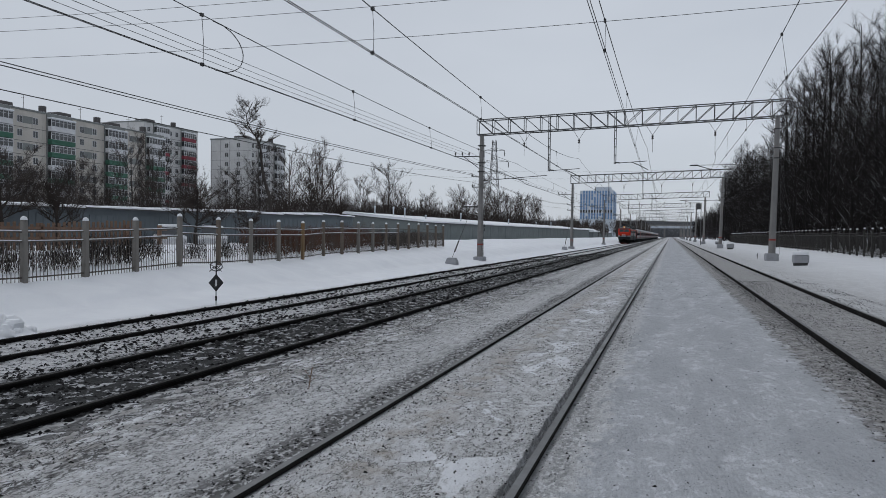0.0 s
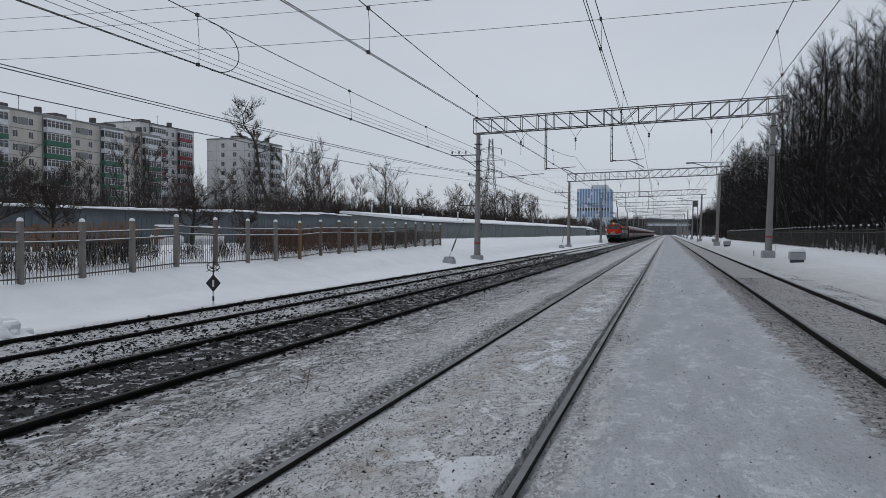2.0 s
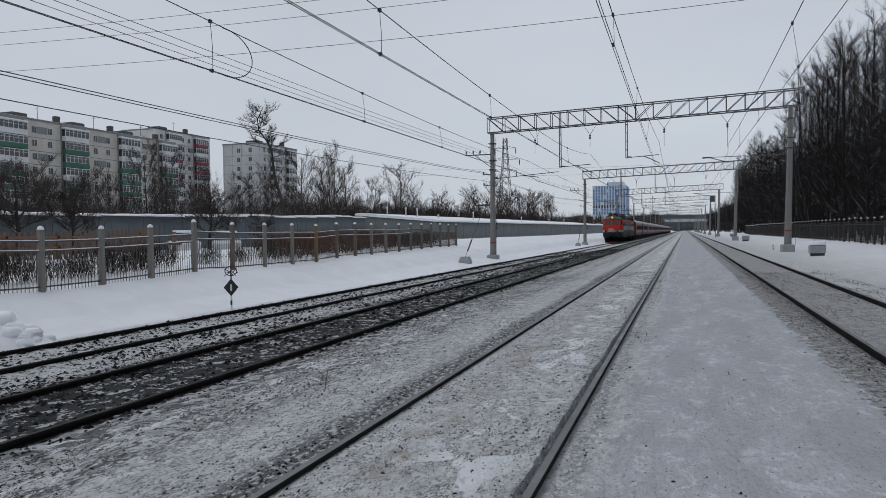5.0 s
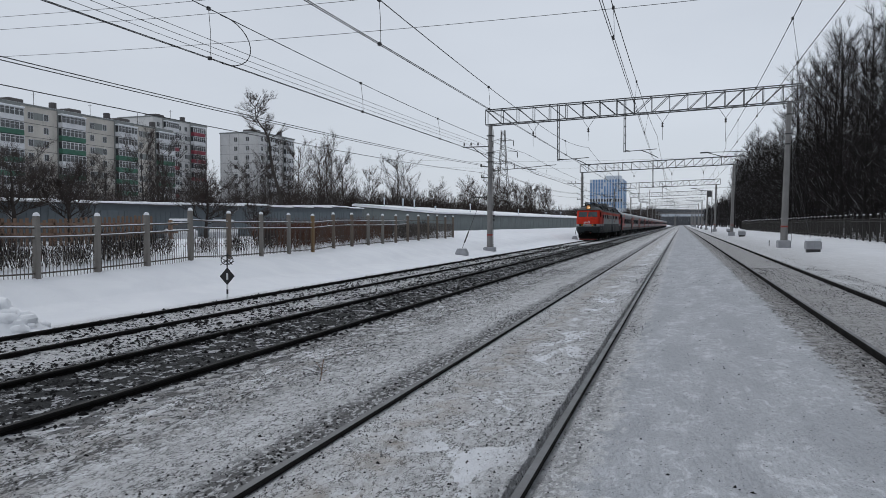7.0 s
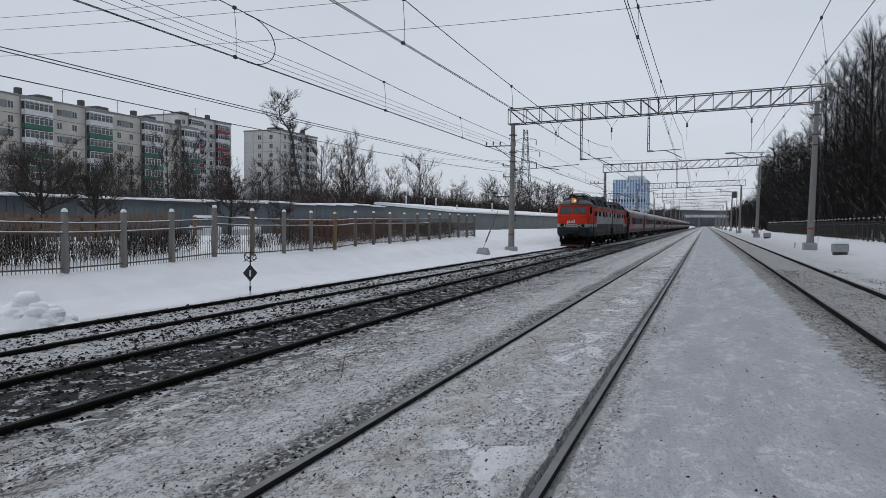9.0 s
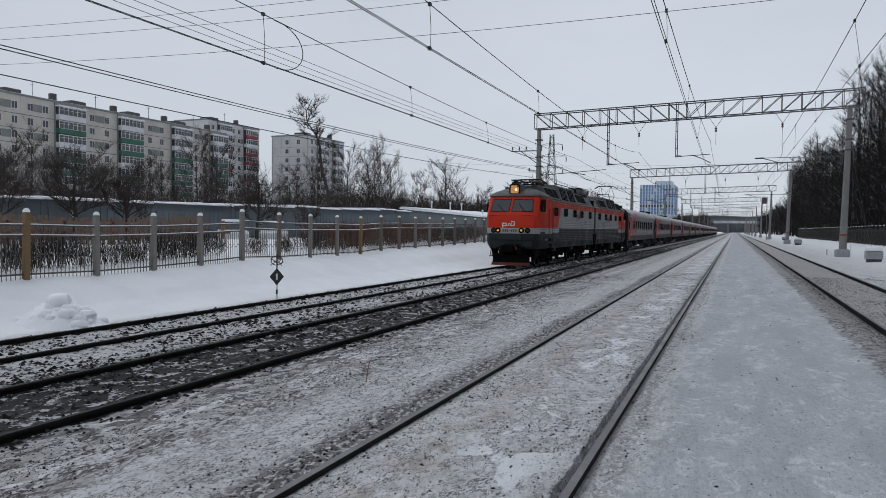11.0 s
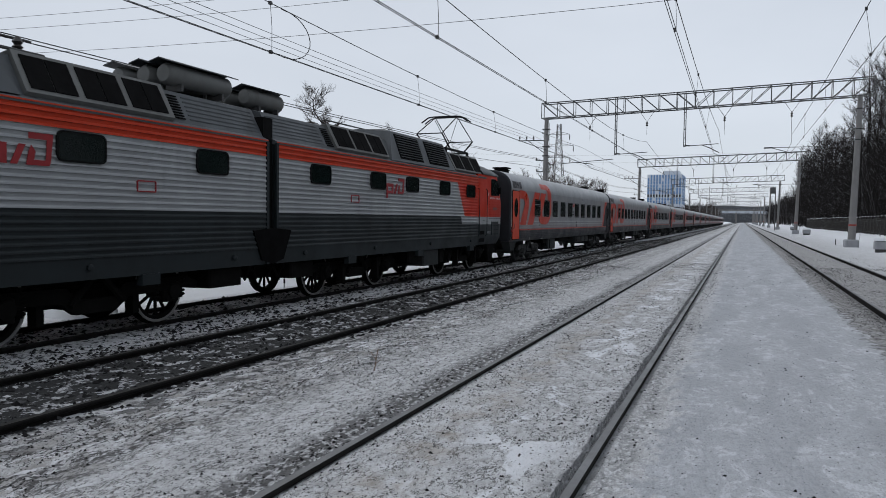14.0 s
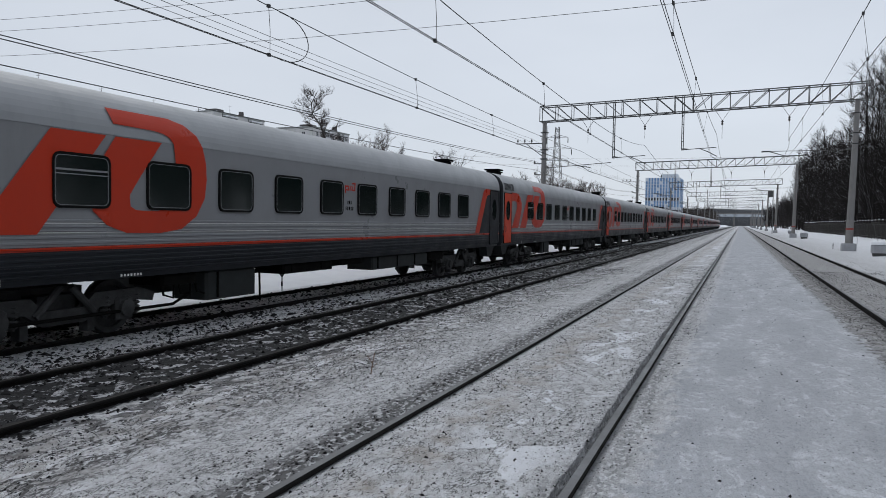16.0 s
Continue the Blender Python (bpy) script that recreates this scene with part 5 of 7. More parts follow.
def build_trees():
    rng = random.Random(11)
    # the dark wood on the right: slim upright crowns
    kits = []
    for k in range(5):
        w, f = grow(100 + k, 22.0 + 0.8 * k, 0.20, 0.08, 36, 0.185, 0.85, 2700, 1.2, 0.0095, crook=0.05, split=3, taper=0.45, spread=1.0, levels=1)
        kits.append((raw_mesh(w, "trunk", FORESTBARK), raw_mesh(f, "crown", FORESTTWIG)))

    def wood_height(y):
        """Share of the full height along the edge of the wood."""
        return float(np.interp(y, (60, 85, 105, 135, 145, 180, 200, 240, 290), (0.88, 0.92, 1.12, 1.12, 0.80, 0.82, 1.08, 1.05, 0.95)))
    spots = []
    for row, (x, step) in enumerate(((18.6, 3.3), (21.6, 4.6), (25.5, 6.0))):
        # rows start out of view, added to darken what the coaches reflect
        y = -42 + row * 2.2
        while y < (290 if row < 2 else 170):
            spots.append((x + rng.uniform(-0.9, 0.9), y + rng.uniform(-1.2, 1.2)))
            y += step * (1.9 if y < 48 else (1 if y < 150 else 1.45))
    for x, y in spots:
        t = tree(kits[rng.randrange(5)], "tall bare dark tree in a dense winter wood", "trees of the wood", pose(x, y, ground_z(x, y), rng.uniform(-2, 2), rng.uniform(-2, 2), rng.uniform(0, 360)))
        q = rng.uniform(0.86, 1.06) * wood_height(y)
        t.scale = (0.9, 0.9, q)
    # bare trees behind the garages
    kits = []
    for k in range(5):
        w, f = grow(200 + k, 7.2 + 0.5 * k, 0.13, 0.10, 17, 0.40, 1.0, 3100, 0.56, 0.0082, crook=0.10, split=4, taper=0.40, spread=1.3)
        kits.append((raw_mesh(w, "trunk", BARK), raw_mesh(f, "crown", TWIG)))
    spots = []
    for x, step in ((-43.5, 5.2), (-50.0, 5.6), (-59.0, 6.6)):
        y = 24
        while y < 300:
            if not (y > 86 and x > -45):
                spots.append((x + rng.uniform(-2, 2), y + rng.uniform(-2, 2)))
            y += step * (1.15 if y < 90 else (1.8 if y < 195 else 1.9))
    for x, y in spots:
        t = tree(kits[rng.randrange(5)], "bare grey-brown tree behind snowy garages", "bare trees behind the garages", pose(x, y, ground_z(x, y) - 0.1, rng.uniform(-4, 4), rng.uniform(-4, 4), rng.uniform(0, 360)))
        q = rng.uniform(0.8, 1.1) * (0.82 if y < 72 else (0.95 if y < 90 else (1.35 if y < 125 else (1.1 if y < 195 else 1.65))))
        t.scale = (q, q, q * rng.uniform(0.95, 1.1))
    # the crooked tall tree
    across = Vector((math.cos(radians(31)), math.sin(radians(31)), 0))
    stem = [across * a + Vector((0, 0, z)) for a, z in ((0.0, -0.4), (0.0, 2.0), (-0.25, 4.4), (-0.85, 6.4), (-1.05, 7.9), (-1.15, 9.2), (-1.55, 10.2), (-2.35, 11.3), (-2.45, 12.3), (-1.9, 13.5))]
    w, f = grow(84, 12.5, 0.19, 0.50, 18, 0.14, 0.2, 4600, 0.42, 0.0075, split=5, taper=0.15, spread=1.6, stem=stem)
    for a, b, c, r in (((-0.6, 5.3), (-1.7, 6.1), (-2.9, 5.7), 0.07), ((-1.7, 6.1), (-2.4, 5.6), (-3.4, 5.0), 0.045), ((-0.3, 4.6), (0.4, 4.9), (0.8, 4.8), 0.05), ((-0.9, 6.6), (-0.4, 7.2), (-0.1, 7.6), 0.05)):
        w.tube([across * u + Vector((0, 0, z)) for u, z in (a, b, c)], r, 5, r * 0.4)
    tree((raw_mesh(w, "trunk", BARK), raw_mesh(f, "crown", TWIG)), "tall crooked bare tree with broken limbs", "", pose(-36.6, 61.5, 0.4))
    # round low trees with snow on their limbs, before the garages
    kits = []
    for k in range(3):
        w, f = grow(300 + k, 3.7, 0.14, 0.30, 15, 0.56, 0.42, 5200, 0.46, 0.0062, crook=0.12, split=6, taper=0.30, spread=1.5)
        kits.append((raw_mesh(w, "trunk", BARK), raw_mesh(f, "crown", TWIG)))
    for k, (x, y, q) in enumerate(((-31, 30.5, 1.02), (-31, 42.0, 1.0), (-31.2, 27.2, 1.12), (-30.5, 22.0, 1.0), (-31.5, 49.5, 0.62))):
        t = tree(kits[k % 3], "low round bare tree with snow along its branches", "low trees", pose(x, y, ground_z(x, y), 0, 0, 70 * k))
        t.scale = (q, q, q)

    # far woods and the hill beyond the bridge
    def woods(name, spots, label, hgt, mat, twigs):
        s = Shape()
        for x, y in spots:
            z = ground_z(x, y)
            h = hgt * rng.uniform(0.7, 1.15)
            base_r = 0.12 + 0.0001 * y
            for q in range(twigs):
                a, b = rng.uniform(0, 6.28), rng.random()
                c = Vector((x + rng.uniform(-1.2, 1.2), y, z + h * 0.15 + h * 0.5 * b))
                e = c + Vector((math.cos(a) * (1.1 - b) * h * 0.30, math.sin(a) * h * 0.15, h * rng.uniform(0.04, 0.36)))
                w = 0.010 + 0.00012 * max(0.0, y)
                j = len(s.v)
                s.v += [(c.x - w, c.y, c.z), (c.x + w, c.y, c.z), (c.x, c.y + w, c.z), tuple(e)]
                s.face(j, j + 1, j + 3)
                s.face(j + 1, j + 2, j + 3)
                s.face(j + 2, j, j + 3)
            s.tube(((x, y, z - 0.2), (x, y, z + h * 0.7)), base_r, 3, base_r * 0.3, False)
        me = raw_mesh(s, name, mat)
        solo(name, me, None, label, "trees", kind="stuff")
    woods("far_wood", [(rng.uniform(-95, -22), rng.uniform(300, 620)) for k in range(320)], "distant bare woodland along the railway", 10, TWIG, 80)
    woods("far_wood", [(rng.uniform(-112, -66), rng.uniform(55, 300)) for k in range(430)], "bare scrub in front of the housing blocks", 9.5, TWIG, 135)
    woods("far_wood", [(x, y) for x, y in ((rng.uniform(-62, -41.5), rng.uniform(20, 300)) for k in range(400)) if not (y > 90 and x > -45)], "bare undergrowth behind the garages", 5.2, TWIG, 135)
    woods("far_wood", [(rng.uniform(-62, -45), rng.uniform(88, 240)) for k in range(260)], "bare brown scrub behind the long shed", 8.0, TWIG, 135)
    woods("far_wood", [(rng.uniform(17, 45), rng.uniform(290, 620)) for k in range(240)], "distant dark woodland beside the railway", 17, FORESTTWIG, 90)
    # its part beside and behind the camera is unseen, added for dark reflections
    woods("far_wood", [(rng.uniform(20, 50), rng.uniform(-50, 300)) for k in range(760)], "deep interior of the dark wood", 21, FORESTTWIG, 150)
    woods("far_wood", [(rng.uniform(-75, -17), rng.uniform(480, 632)) for k in range(200)], "hazy bare trees beyond the office building", 15, TWIG, 70)
    # hilltop trees share the hill's hazed colour
    woods("far_wood", [(rng.uniform(-230, 160), rng.uniform(1060, 1098)) for k in range(330)], "trees along the top of a distant hill", 26, HILL, 40)
    s = Shape()
    for k in range(24):
        x = -420 + 36 * k
        h = 23 + 6 * noise.noise(Vector((k * 0.6, 1, 0)))
        s.v += [(x, 1100, -2), (x, 1100, h), (x, 1400, h + 6), (x, 1400, -2)]
    for k in range(23):
        for j in range(3):
            s.face(4 * k + j, 4 * k + j + 1, 4 * k + 5 + j, 4 * k + 4 + j)
    solo("wooded_hill", s, HILL, "low wooded hill on the horizon", "hill", kind="structure", smooth=60)

    # hedges behind the left fence
    hedges = []
    for mat, seed, count in ((HEDGE, 1, 250), (HEDGE, 2, 310), (HEDGERED, 3, 230)):
        r2 = random.Random(seed)
        s = Shape()
        for k in range(count):
            a = Vector((r2.uniform(-0.35, 0.35), r2.uniform(-0.75, 0.75), r2.uniform(0, 0.45)))
            d = Vector((r2.uniform(-0.5, 0.5), r2.uniform(-0.5, 0.5), r2.uniform(0.5, 1.2))).normalized()
            e = a + d * r2.uniform(0.3, 0.75)
            u = d.orthogonal().normalized() * r2.uniform(0.006, 0.012)
            v = d.cross(u)
            j = len(s.v)
            s.v += [tuple(a + u), tuple(a - u * 0.5 + v * 0.87), tuple(a - u * 0.5 - v * 0.87), tuple(e)]
            s.face(j, j + 1, j + 3)
            s.face(j + 1, j + 2, j + 3)
            s.face(j + 2, j, j + 3)
        hedges.append(raw_mesh(s, "hedge_bush", mat))
    for k in range(47):
        y = 8 + 1.05 * k + rng.uniform(-0.2, 0.2)
        x = -17.7 - 0.05 * (y - 14.8) + rng.uniform(-0.3, 0.3)
        if 22.0 < y < 24.5 or (24.5 < y < 29 and k % 2):
            continue
        red = 30 < y < 46
        b = solo("hedge_bush", hedges[2] if red else hedges[k % 2], None, "rust-brown leafless hedge bush behind a fence" if red else "dark leafless hedge bush in snow behind a fence", "bush", "hedge bushes", at=pose(x, y, ground_z(x, y) - 0.05, 0, 0, rng.choice((0, 180)) + rng.uniform(-15, 15)))
        q = rng.uniform(0.85, 1.2) * (1.1 if red else 0.92)
        b.scale = (q, q, q * 1.35)
    for k in range(11):
        y = 36 + 1.5 * k
        x = -21.0 - 0.05 * (y - 14.8) + rng.uniform(-0.4, 0.4)
        b = solo("hedge_bush", hedges[2], None, "rust-brown leafless hedge bush behind a fence", "bush", "hedge bushes", at=pose(x, y, ground_z(x, y), 0, 0, rng.uniform(0, 360)))
        b.scale = (1.3, 1.4, 1.3)


build_trees()

# ---- the train: built with its front at y = 0, running gear on z = 0 ----
TX, RZ = TRACKS[0]


def paint(name, color, rough=0.38, dirt=None, amount=0.5, gloss=0.25):
    """Vehicle paint with road film that gathers in streaks and towards nothing in particular."""
    m = Mat(name, rough, 0, gloss)
    dirt = dirt or tuple(0.42 * c + 0.006 for c in color)
    a = m.noise(1.1, 6, 0.65)
    s = m.noise(1.0, 6, 0.7, m.place((1.5, 1.5, 0.22)))
    g = m.noise(60, 3, 0.6)
    c = m.mix(m.ramp(a, (0.40, amount * 0.55), (0.66, 0.0)), color, dirt)
    c = m.mix(m.ramp(s, (0.56, 0.0), (0.74, amount)), c, dirt)
    return m.done(c, m.ramp(a, (0.3, rough + 0.25), (0.7, rough)), g, 0.05, 0.004)


RED = paint("livery_red", (0.52, 0.024, 0.005), 0.38, None, 0.35)
COACHRED = paint("coach_red", (0.52, 0.034, 0.008), 0.24, None, 0.12, gloss=0.35)
ORANGE = paint("livery_orange_red", (0.46, 0.034, 0.008), amount=0.25)
LIGHT = paint("livery_light_grey", (0.33, 0.342, 0.35), 0.38, None, 0.4)
DARK = paint("livery_dark_grey_green", (0.0150, 0.0210, 0.0240), 0.42, (0.018, 0.018, 0.017))
HOOD = paint("roof_grey", (0.034, 0.042, 0.046), 0.34, (0.026, 0.025, 0.024), 0.7)
ROOFGREY = paint("roof_side_grey", (0.085, 0.094, 0.102), 0.4, (0.05, 0.05, 0.05), 0.6)
LOUVRE = paint("louvre_frame_grey", (0.14, 0.145, 0.142), 0.45, (0.055, 0.05, 0.042), 0.6)
GRILLE = worn("black_grille", (0.0045, 0.0045, 0.005), (0.003, 0.003, 0.003), 0.85, 0, 4, 0.5, 0.1, 0.06)
GLASS = worn("tinted_cab_glass", (0.005, 0.011, 0.010), (0.004, 0.005, 0.005), 0.05, 0, 0.8, 0.5, 0.0, 0.30)
WINDSHIELD = worn("windscreen_glass", (0.045, 0.056, 0.060), (0.03, 0.038, 0.042), 0.05, 0, 0.8, 0.5, 0.0, 0.5)
GEAR = worn("running_gear_grime", (0.007, 0.0068, 0.0065), (0.004, 0.004, 0.0036), 0.9, 0, 3, 0.6, 0.1, 0.06)
TYRE = worn("pale_wheel_rim", (0.24, 0.237, 0.23), (0.07, 0.08, 0.08), 0.5, 0.2, 4, 0.5)
PLOUGH = worn("plough_red", (0.17, 0.012, 0.006), (0.03, 0.010, 0.008), 0.65, 0, 5, 0.9)
WHITE = worn("white_lettering", (0.72, 0.72, 0.71), (0.5, 0.5, 0.5), 0.5)
COACHGEAR = worn("grey_bogie_paint", (0.052, 0.053, 0.054), (0.018, 0.018, 0.018), 0.6, 0, 4, 0.7, 0.1, 0.25)
MARKRED = worn("red_mark", (0.30, 0.010, 0.014), None, 0.5)
ROOFSILVER = paint("coach_roof_silver", (0.34, 0.35, 0.365), 0.3, (0.22, 0.24, 0.24), 0.4, gloss=0.5)
DOORRED = paint("coach_door_red", (0.62, 0.050, 0.010), 0.3, None, 0.10, gloss=0.35)
COACHSIDE = paint("coach_side_grey", (0.245, 0.25, 0.262), 0.24, (0.15, 0.15, 0.15), 0.35, gloss=0.5)
COACHDARK = paint("coach_lower_dark", (0.020, 0.022, 0.028), 0.28, (0.024, 0.030, 0.030), 0.5, gloss=0.2)
COACHEND = paint("coach_end_grey", (0.018, 0.020, 0.025), 0.45, (0.014, 0.014, 0.014), 0.6)
BOXGREY = paint("underfloor_box_grey", (0.020, 0.024, 0.025), 0.5, (0.022, 0.021, 0.02), 0.7)
PANTO = worn("pantograph_black", (0.014, 0.014, 0.015), (0.008, 0.008, 0.008), 0.7, 0.1, 4, 0.5, 0.1, 0.2)
RUBBER = worn("gangway_rubber", (0.007, 0.007, 0.007), None, 0.85, 0, 3, 0.5, 0.1, 0.1)
LAMP_ON = glow("lit_marker_lamp", (0.85, 0.36, 0.07), 0.42)
HEADLAMP = glow("lit_headlamp_glass", (0.75, 0.34, 0.11), 0.13)
HEADCORE = glow("headlamp_filament", (1.0, 0.80, 0.50), 0.75)


def rounded(u0, u1, v0, v1, r, n=3):
    pts = []
    for cu, cv, a0 in ((u1 - r, v1 - r, 0), (u0 + r, v1 - r, 90), (u0 + r, v0 + r, 180), (u1 - r, v0 + r, 270)):
        for k in range(n + 1):
            a = radians(a0 + 90 * k / n)
            pts.append((cu + r * math.cos(a), cv + r * math.sin(a)))
    return pts


def pane(s, y0, y1, z0, z1, x, depth=0.02, r=0.08):
    """A rounded plate on a side wall, on the side of the sign of x."""
    s.prism(rounded(y0, y1, z0, z1, r), "x", x, x + math.copysign(depth, x))


def ring_frame(s, y0, y1, z0, z1, x, depth, r, w):
    """A raised rounded frame round an opening."""
    out, inn = rounded(y0 - w, y1 + w, z0 - w, z1 + w, r + w), rounded(y0, y1, z0, z1, r)
    d = math.copysign(depth, x)
    i, n = len(s.v), len(out)
    s.v += [(x + d, u, v) for u, v in out] + [(x + d, u, v) for u, v in inn] + [(x, u, v) for u, v in out] + [(x, u, v) for u, v in inn]
    for j in range(n):
        k = (j + 1) % n
        s.face(i + j, i + k, i + n + k, i + n + j)
        s.face(i + j, i + k, i + 2 * n + k, i + 2 * n + j)
        s.face(i + n + j, i + n + k, i + 3 * n + k, i + 3 * n + j)


def wheel_parts(parent, y, r, spoked, mat):
    """One wheelset on the gauge, with pale rims."""
    s = Shape()
    s.tube(((-0.9, y, r), (0.9, y, r)), 0.09, 10)
    part("axle", s, mat, parent)
    for sx in (-1, 1):
        s = Shape()
        x = sx * 0.76
        prof = ((r * 0.80, -0.07), (r, -0.07), (r + 0.028, -0.075), (r + 0.028, -0.045), (r, -0.035), (r, 0.07), (r * 0.94, 0.075), (r * 0.80, 0.06), (r * 0.80, -0.07))
        s.lathe([(a, b * sx) for a, b in prof], 28, "x", (x, y, r), False)
        if spoked:
            s.lathe(((0.17, -0.09), (0.17, 0.1), (0.05, 0.12)), 14, "x", (x, y, r))
            for k in range(12):
                a = 2 * math.pi * k / 12
                c, d = math.cos(a), math.sin(a)
                q = Shape()
                q.tube(((x, y + c * 0.13, r + d * 0.13), (x, y + c * r * 0.84, r + d * r * 0.84)), 0.035, 5)
                part("spoke", q, mat, parent)
        else:
            s.lathe([(a, b * sx) for a, b in ((0.02, 0.05), (0.14, 0.08), (0.2, 0.02), (r * 0.82, 0.0), (r * 0.82, -0.03), (0.02, -0.05))], 20, "x", (x, y, r))
        part("wheel", s, mat, parent, smooth=30)
        s = Shape()
        s.lathe([(a, b * sx) for a, b in ((r * 0.905, 0.070), (r * 0.915, 0.082), (r * 0.98, 0.082), (r * 0.995, 0.070))], 28, "x", (x, y, r), False)
        if spoked:
            part("pale_rim", s, TYRE, parent)


def bogie(parent, y0, y1, r, spoked, frame_z, mat=GEAR):
    mid = (y0 + y1) / 2
    for y in (y0, y1):
        wheel_parts(parent, y, r, spoked, mat)
    for sx in (-1, 1):
        s = Shape()
        x = sx * 1.06
        out = ((y0 - 0.75, frame_z + 0.1), (y0 - 0.4, frame_z + 0.22), (mid - 0.6, frame_z + 0.2), (mid - 0.35, frame_z - 0.02), (mid + 0.35, frame_z - 0.02), (mid + 0.6, frame_z + 0.2),
               (y1 + 0.4, frame_z + 0.22), (y1 + 0.75, frame_z + 0.1), (y1 + 0.7, frame_z - 0.05), (y1 + 0.3, frame_z), (mid + 0.7, frame_z - 0.05), (mid + 0.4, frame_z - 0.26), (mid - 0.4, frame_z - 0.26), (mid - 0.7, frame_z - 0.05), (y0 - 0.3, frame_z), (y0 - 0.7, frame_z - 0.05))
        s.prism(out, "x", x - 0.07, x + 0.07)
        part("bogie_frame", s, mat, parent)
        for y in (y0, y1):
            s = Shape()
            s.soft_box(x - 0.14, x + 0.14, y - 0.19, y + 0.19, r - 0.2, r + 0.2, 0.05)
            s.lathe([(a, b * sx) for a, b in ((0.15, 0.1), (0.15, 0.2), (0.06, 0.22))], 12, "x", (x, y, r))
            part("axle_box", s, mat, parent)
            for d in (-0.33, 0.33):
                s = Shape()
                for k in range(5):
                    s.lathe(((0.075, 0.0), (0.1, 0.025), (0.075, 0.05)), 8, "z", (x, y + d, r - 0.12 + 0.075 * k), False)
                s.tube(((x, y + d, r - 0.16), (x, y + d, r + 0.3)), 0.05, 6)
                part("spring", s, mat, parent)
        s = Shape()
        s.tube(((x + sx * 0.1, mid - 0.55, frame_z - 0.1), (x + sx * 0.1, mid - 0.1, frame_z + 0.35)), 0.06, 8)
        s.tube(((x + sx * 0.1, mid + 0.55, frame_z - 0.1), (x + sx * 0.1, mid + 0.1, frame_z + 0.35)), 0.06, 8)
        part("damper", s, mat, parent)
        for y in (y0 + r + 0.1, y1 - r - 0.1):
            s = Shape()
            s.box(x - 0.25, x - 0.05, y - 0.07, y + 0.07, r - 0.35, r + 0.25)
            part("brake_shoe", s, mat, parent)
    s = Shape()
    s.box(-0.95, 0.95, mid - 0.35, mid + 0.35, frame_z - 0.2, frame_z + 0.2)
    s.box(-0.6, 0.6, y0 + 0.4, y1 - 0.4, r - 0.15, r + 0.4)
    part("bolster", s, mat, parent)


def mark_shape(s, x, y, z, k, sx=1):
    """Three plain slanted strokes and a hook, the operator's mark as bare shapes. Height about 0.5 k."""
    def bar(pts):
        s.prism([(y + k * a * sx, z + k * b) for a, b in pts], "x", x, x + math.copysign(0.006, x))
    bar(((0.0, 0.0), (0.09, 0.0), (0.09, 0.38), (0.0, 0.38)))
    bar(((0.09, 0.30), (0.36, 0.30), (0.40, 0.38), (0.09, 0.38)))
    bar(((0.30, 0.14), (0.40, 0.14), (0.40, 0.38), (0.30, 0.38)))
    bar(((0.09, 0.12), (0.40, 0.12), (0.40, 0.19), (0.09, 0.19)))
    bar(((0.44, 0.12), (0.54, 0.12), (0.66, 0.38), (0.56, 0.38)))
    bar(((0.66, 0.12), (0.76, 0.12), (0.80, 0.30), (0.74, 0.38), (0.70, 0.30)))
    bar(((0.66, 0.12), (1.0, 0.12), (1.02, 0.19), (0.68, 0.19)))
    bar(((0.94, 0.12), (1.02, 0.16), (1.06, 0.5), (0.97, 0.5)))
    bar(((0.70, 0.46), (1.06, 0.46), (1.06, 0.54), (0.70, 0.54)))


def text_bars(s, x, y0, y1, z0, z1, n):
    """Unreadable small writing as plain bars."""
    w = (y1 - y0) / n
    for k in range(n):
        s.box(min(x, x + math.copysign(0.005, x)), max(x, x + math.copysign(0.005, x)), y0 + w * k, y0 + w * (k + 0.48), z0, z1)


def lettering(words, height, x, y, z, sx):
    """Flat painted letters on a side wall, read from outside, centred on y."""
    curve = bpy.data.curves.new("lettering", "FONT")
    curve.body, curve.size, curve.align_x, curve.extrude = words, height, "CENTER", 0.001
    ob = bpy.data.objects.new("lettering", curve)
    scene.collection.objects.link(ob)
    me = bpy.data.meshes.new_from_object(ob.evaluated_get(bpy.context.evaluated_depsgraph_get()))
    bpy.data.objects.remove(ob)
    me.transform(Matrix.Translation((x, y, z)) @ Matrix.Rotation(radians(90 * sx), 4, "Z") @ Matrix.Rotation(radians(90), 4, "X"))
    me.materials.clear()
    me.materials.append(WHITE)
    return me


# --- locomotive section, cab towards y = 0 ---
SEC = 16.75
CAB = 3.30


def cab_plan(yf, hw, back, c=0.42):
    return [(-hw, back), (-hw, yf + c + 0.1), (-hw + 0.05, yf + 0.22), (-hw + 0.2, yf + 0.05), (-hw + 0.42, yf), (-0.5, yf - 0.045), (0, yf - 0.055), (0.5, yf - 0.045),
            (hw - 0.42, yf), (hw - 0.2, yf + 0.05), (hw - 0.05, yf + 0.22), (hw, yf + c + 0.1), (hw, back)]


def shell(levels, mats, back_cap=True):
    """A cab shell lofted up through (z, front, half width, back); mats gives a slot for each band."""
    s = Shape()
    rings = [[(x, y, z) for x, y in cab_plan(yf, hw, back)] for z, yf, hw, back in levels]
    n = len(rings[0])
    for r in rings:
        s.v += r
    for k in range(len(rings) - 1):
        s.cur = mats[k]
        for j in range(n):
            a, b = k * n + j, k * n + (j + 1) % n
            s.face(a, b, b + n, a + n)
    s.cur = mats[-1]
    s.face(*range((len(rings) - 1) * n, len(rings) * n))
    s.cur = mats[0]
    s.face(*range(n - 1, -1, -1))
    return s


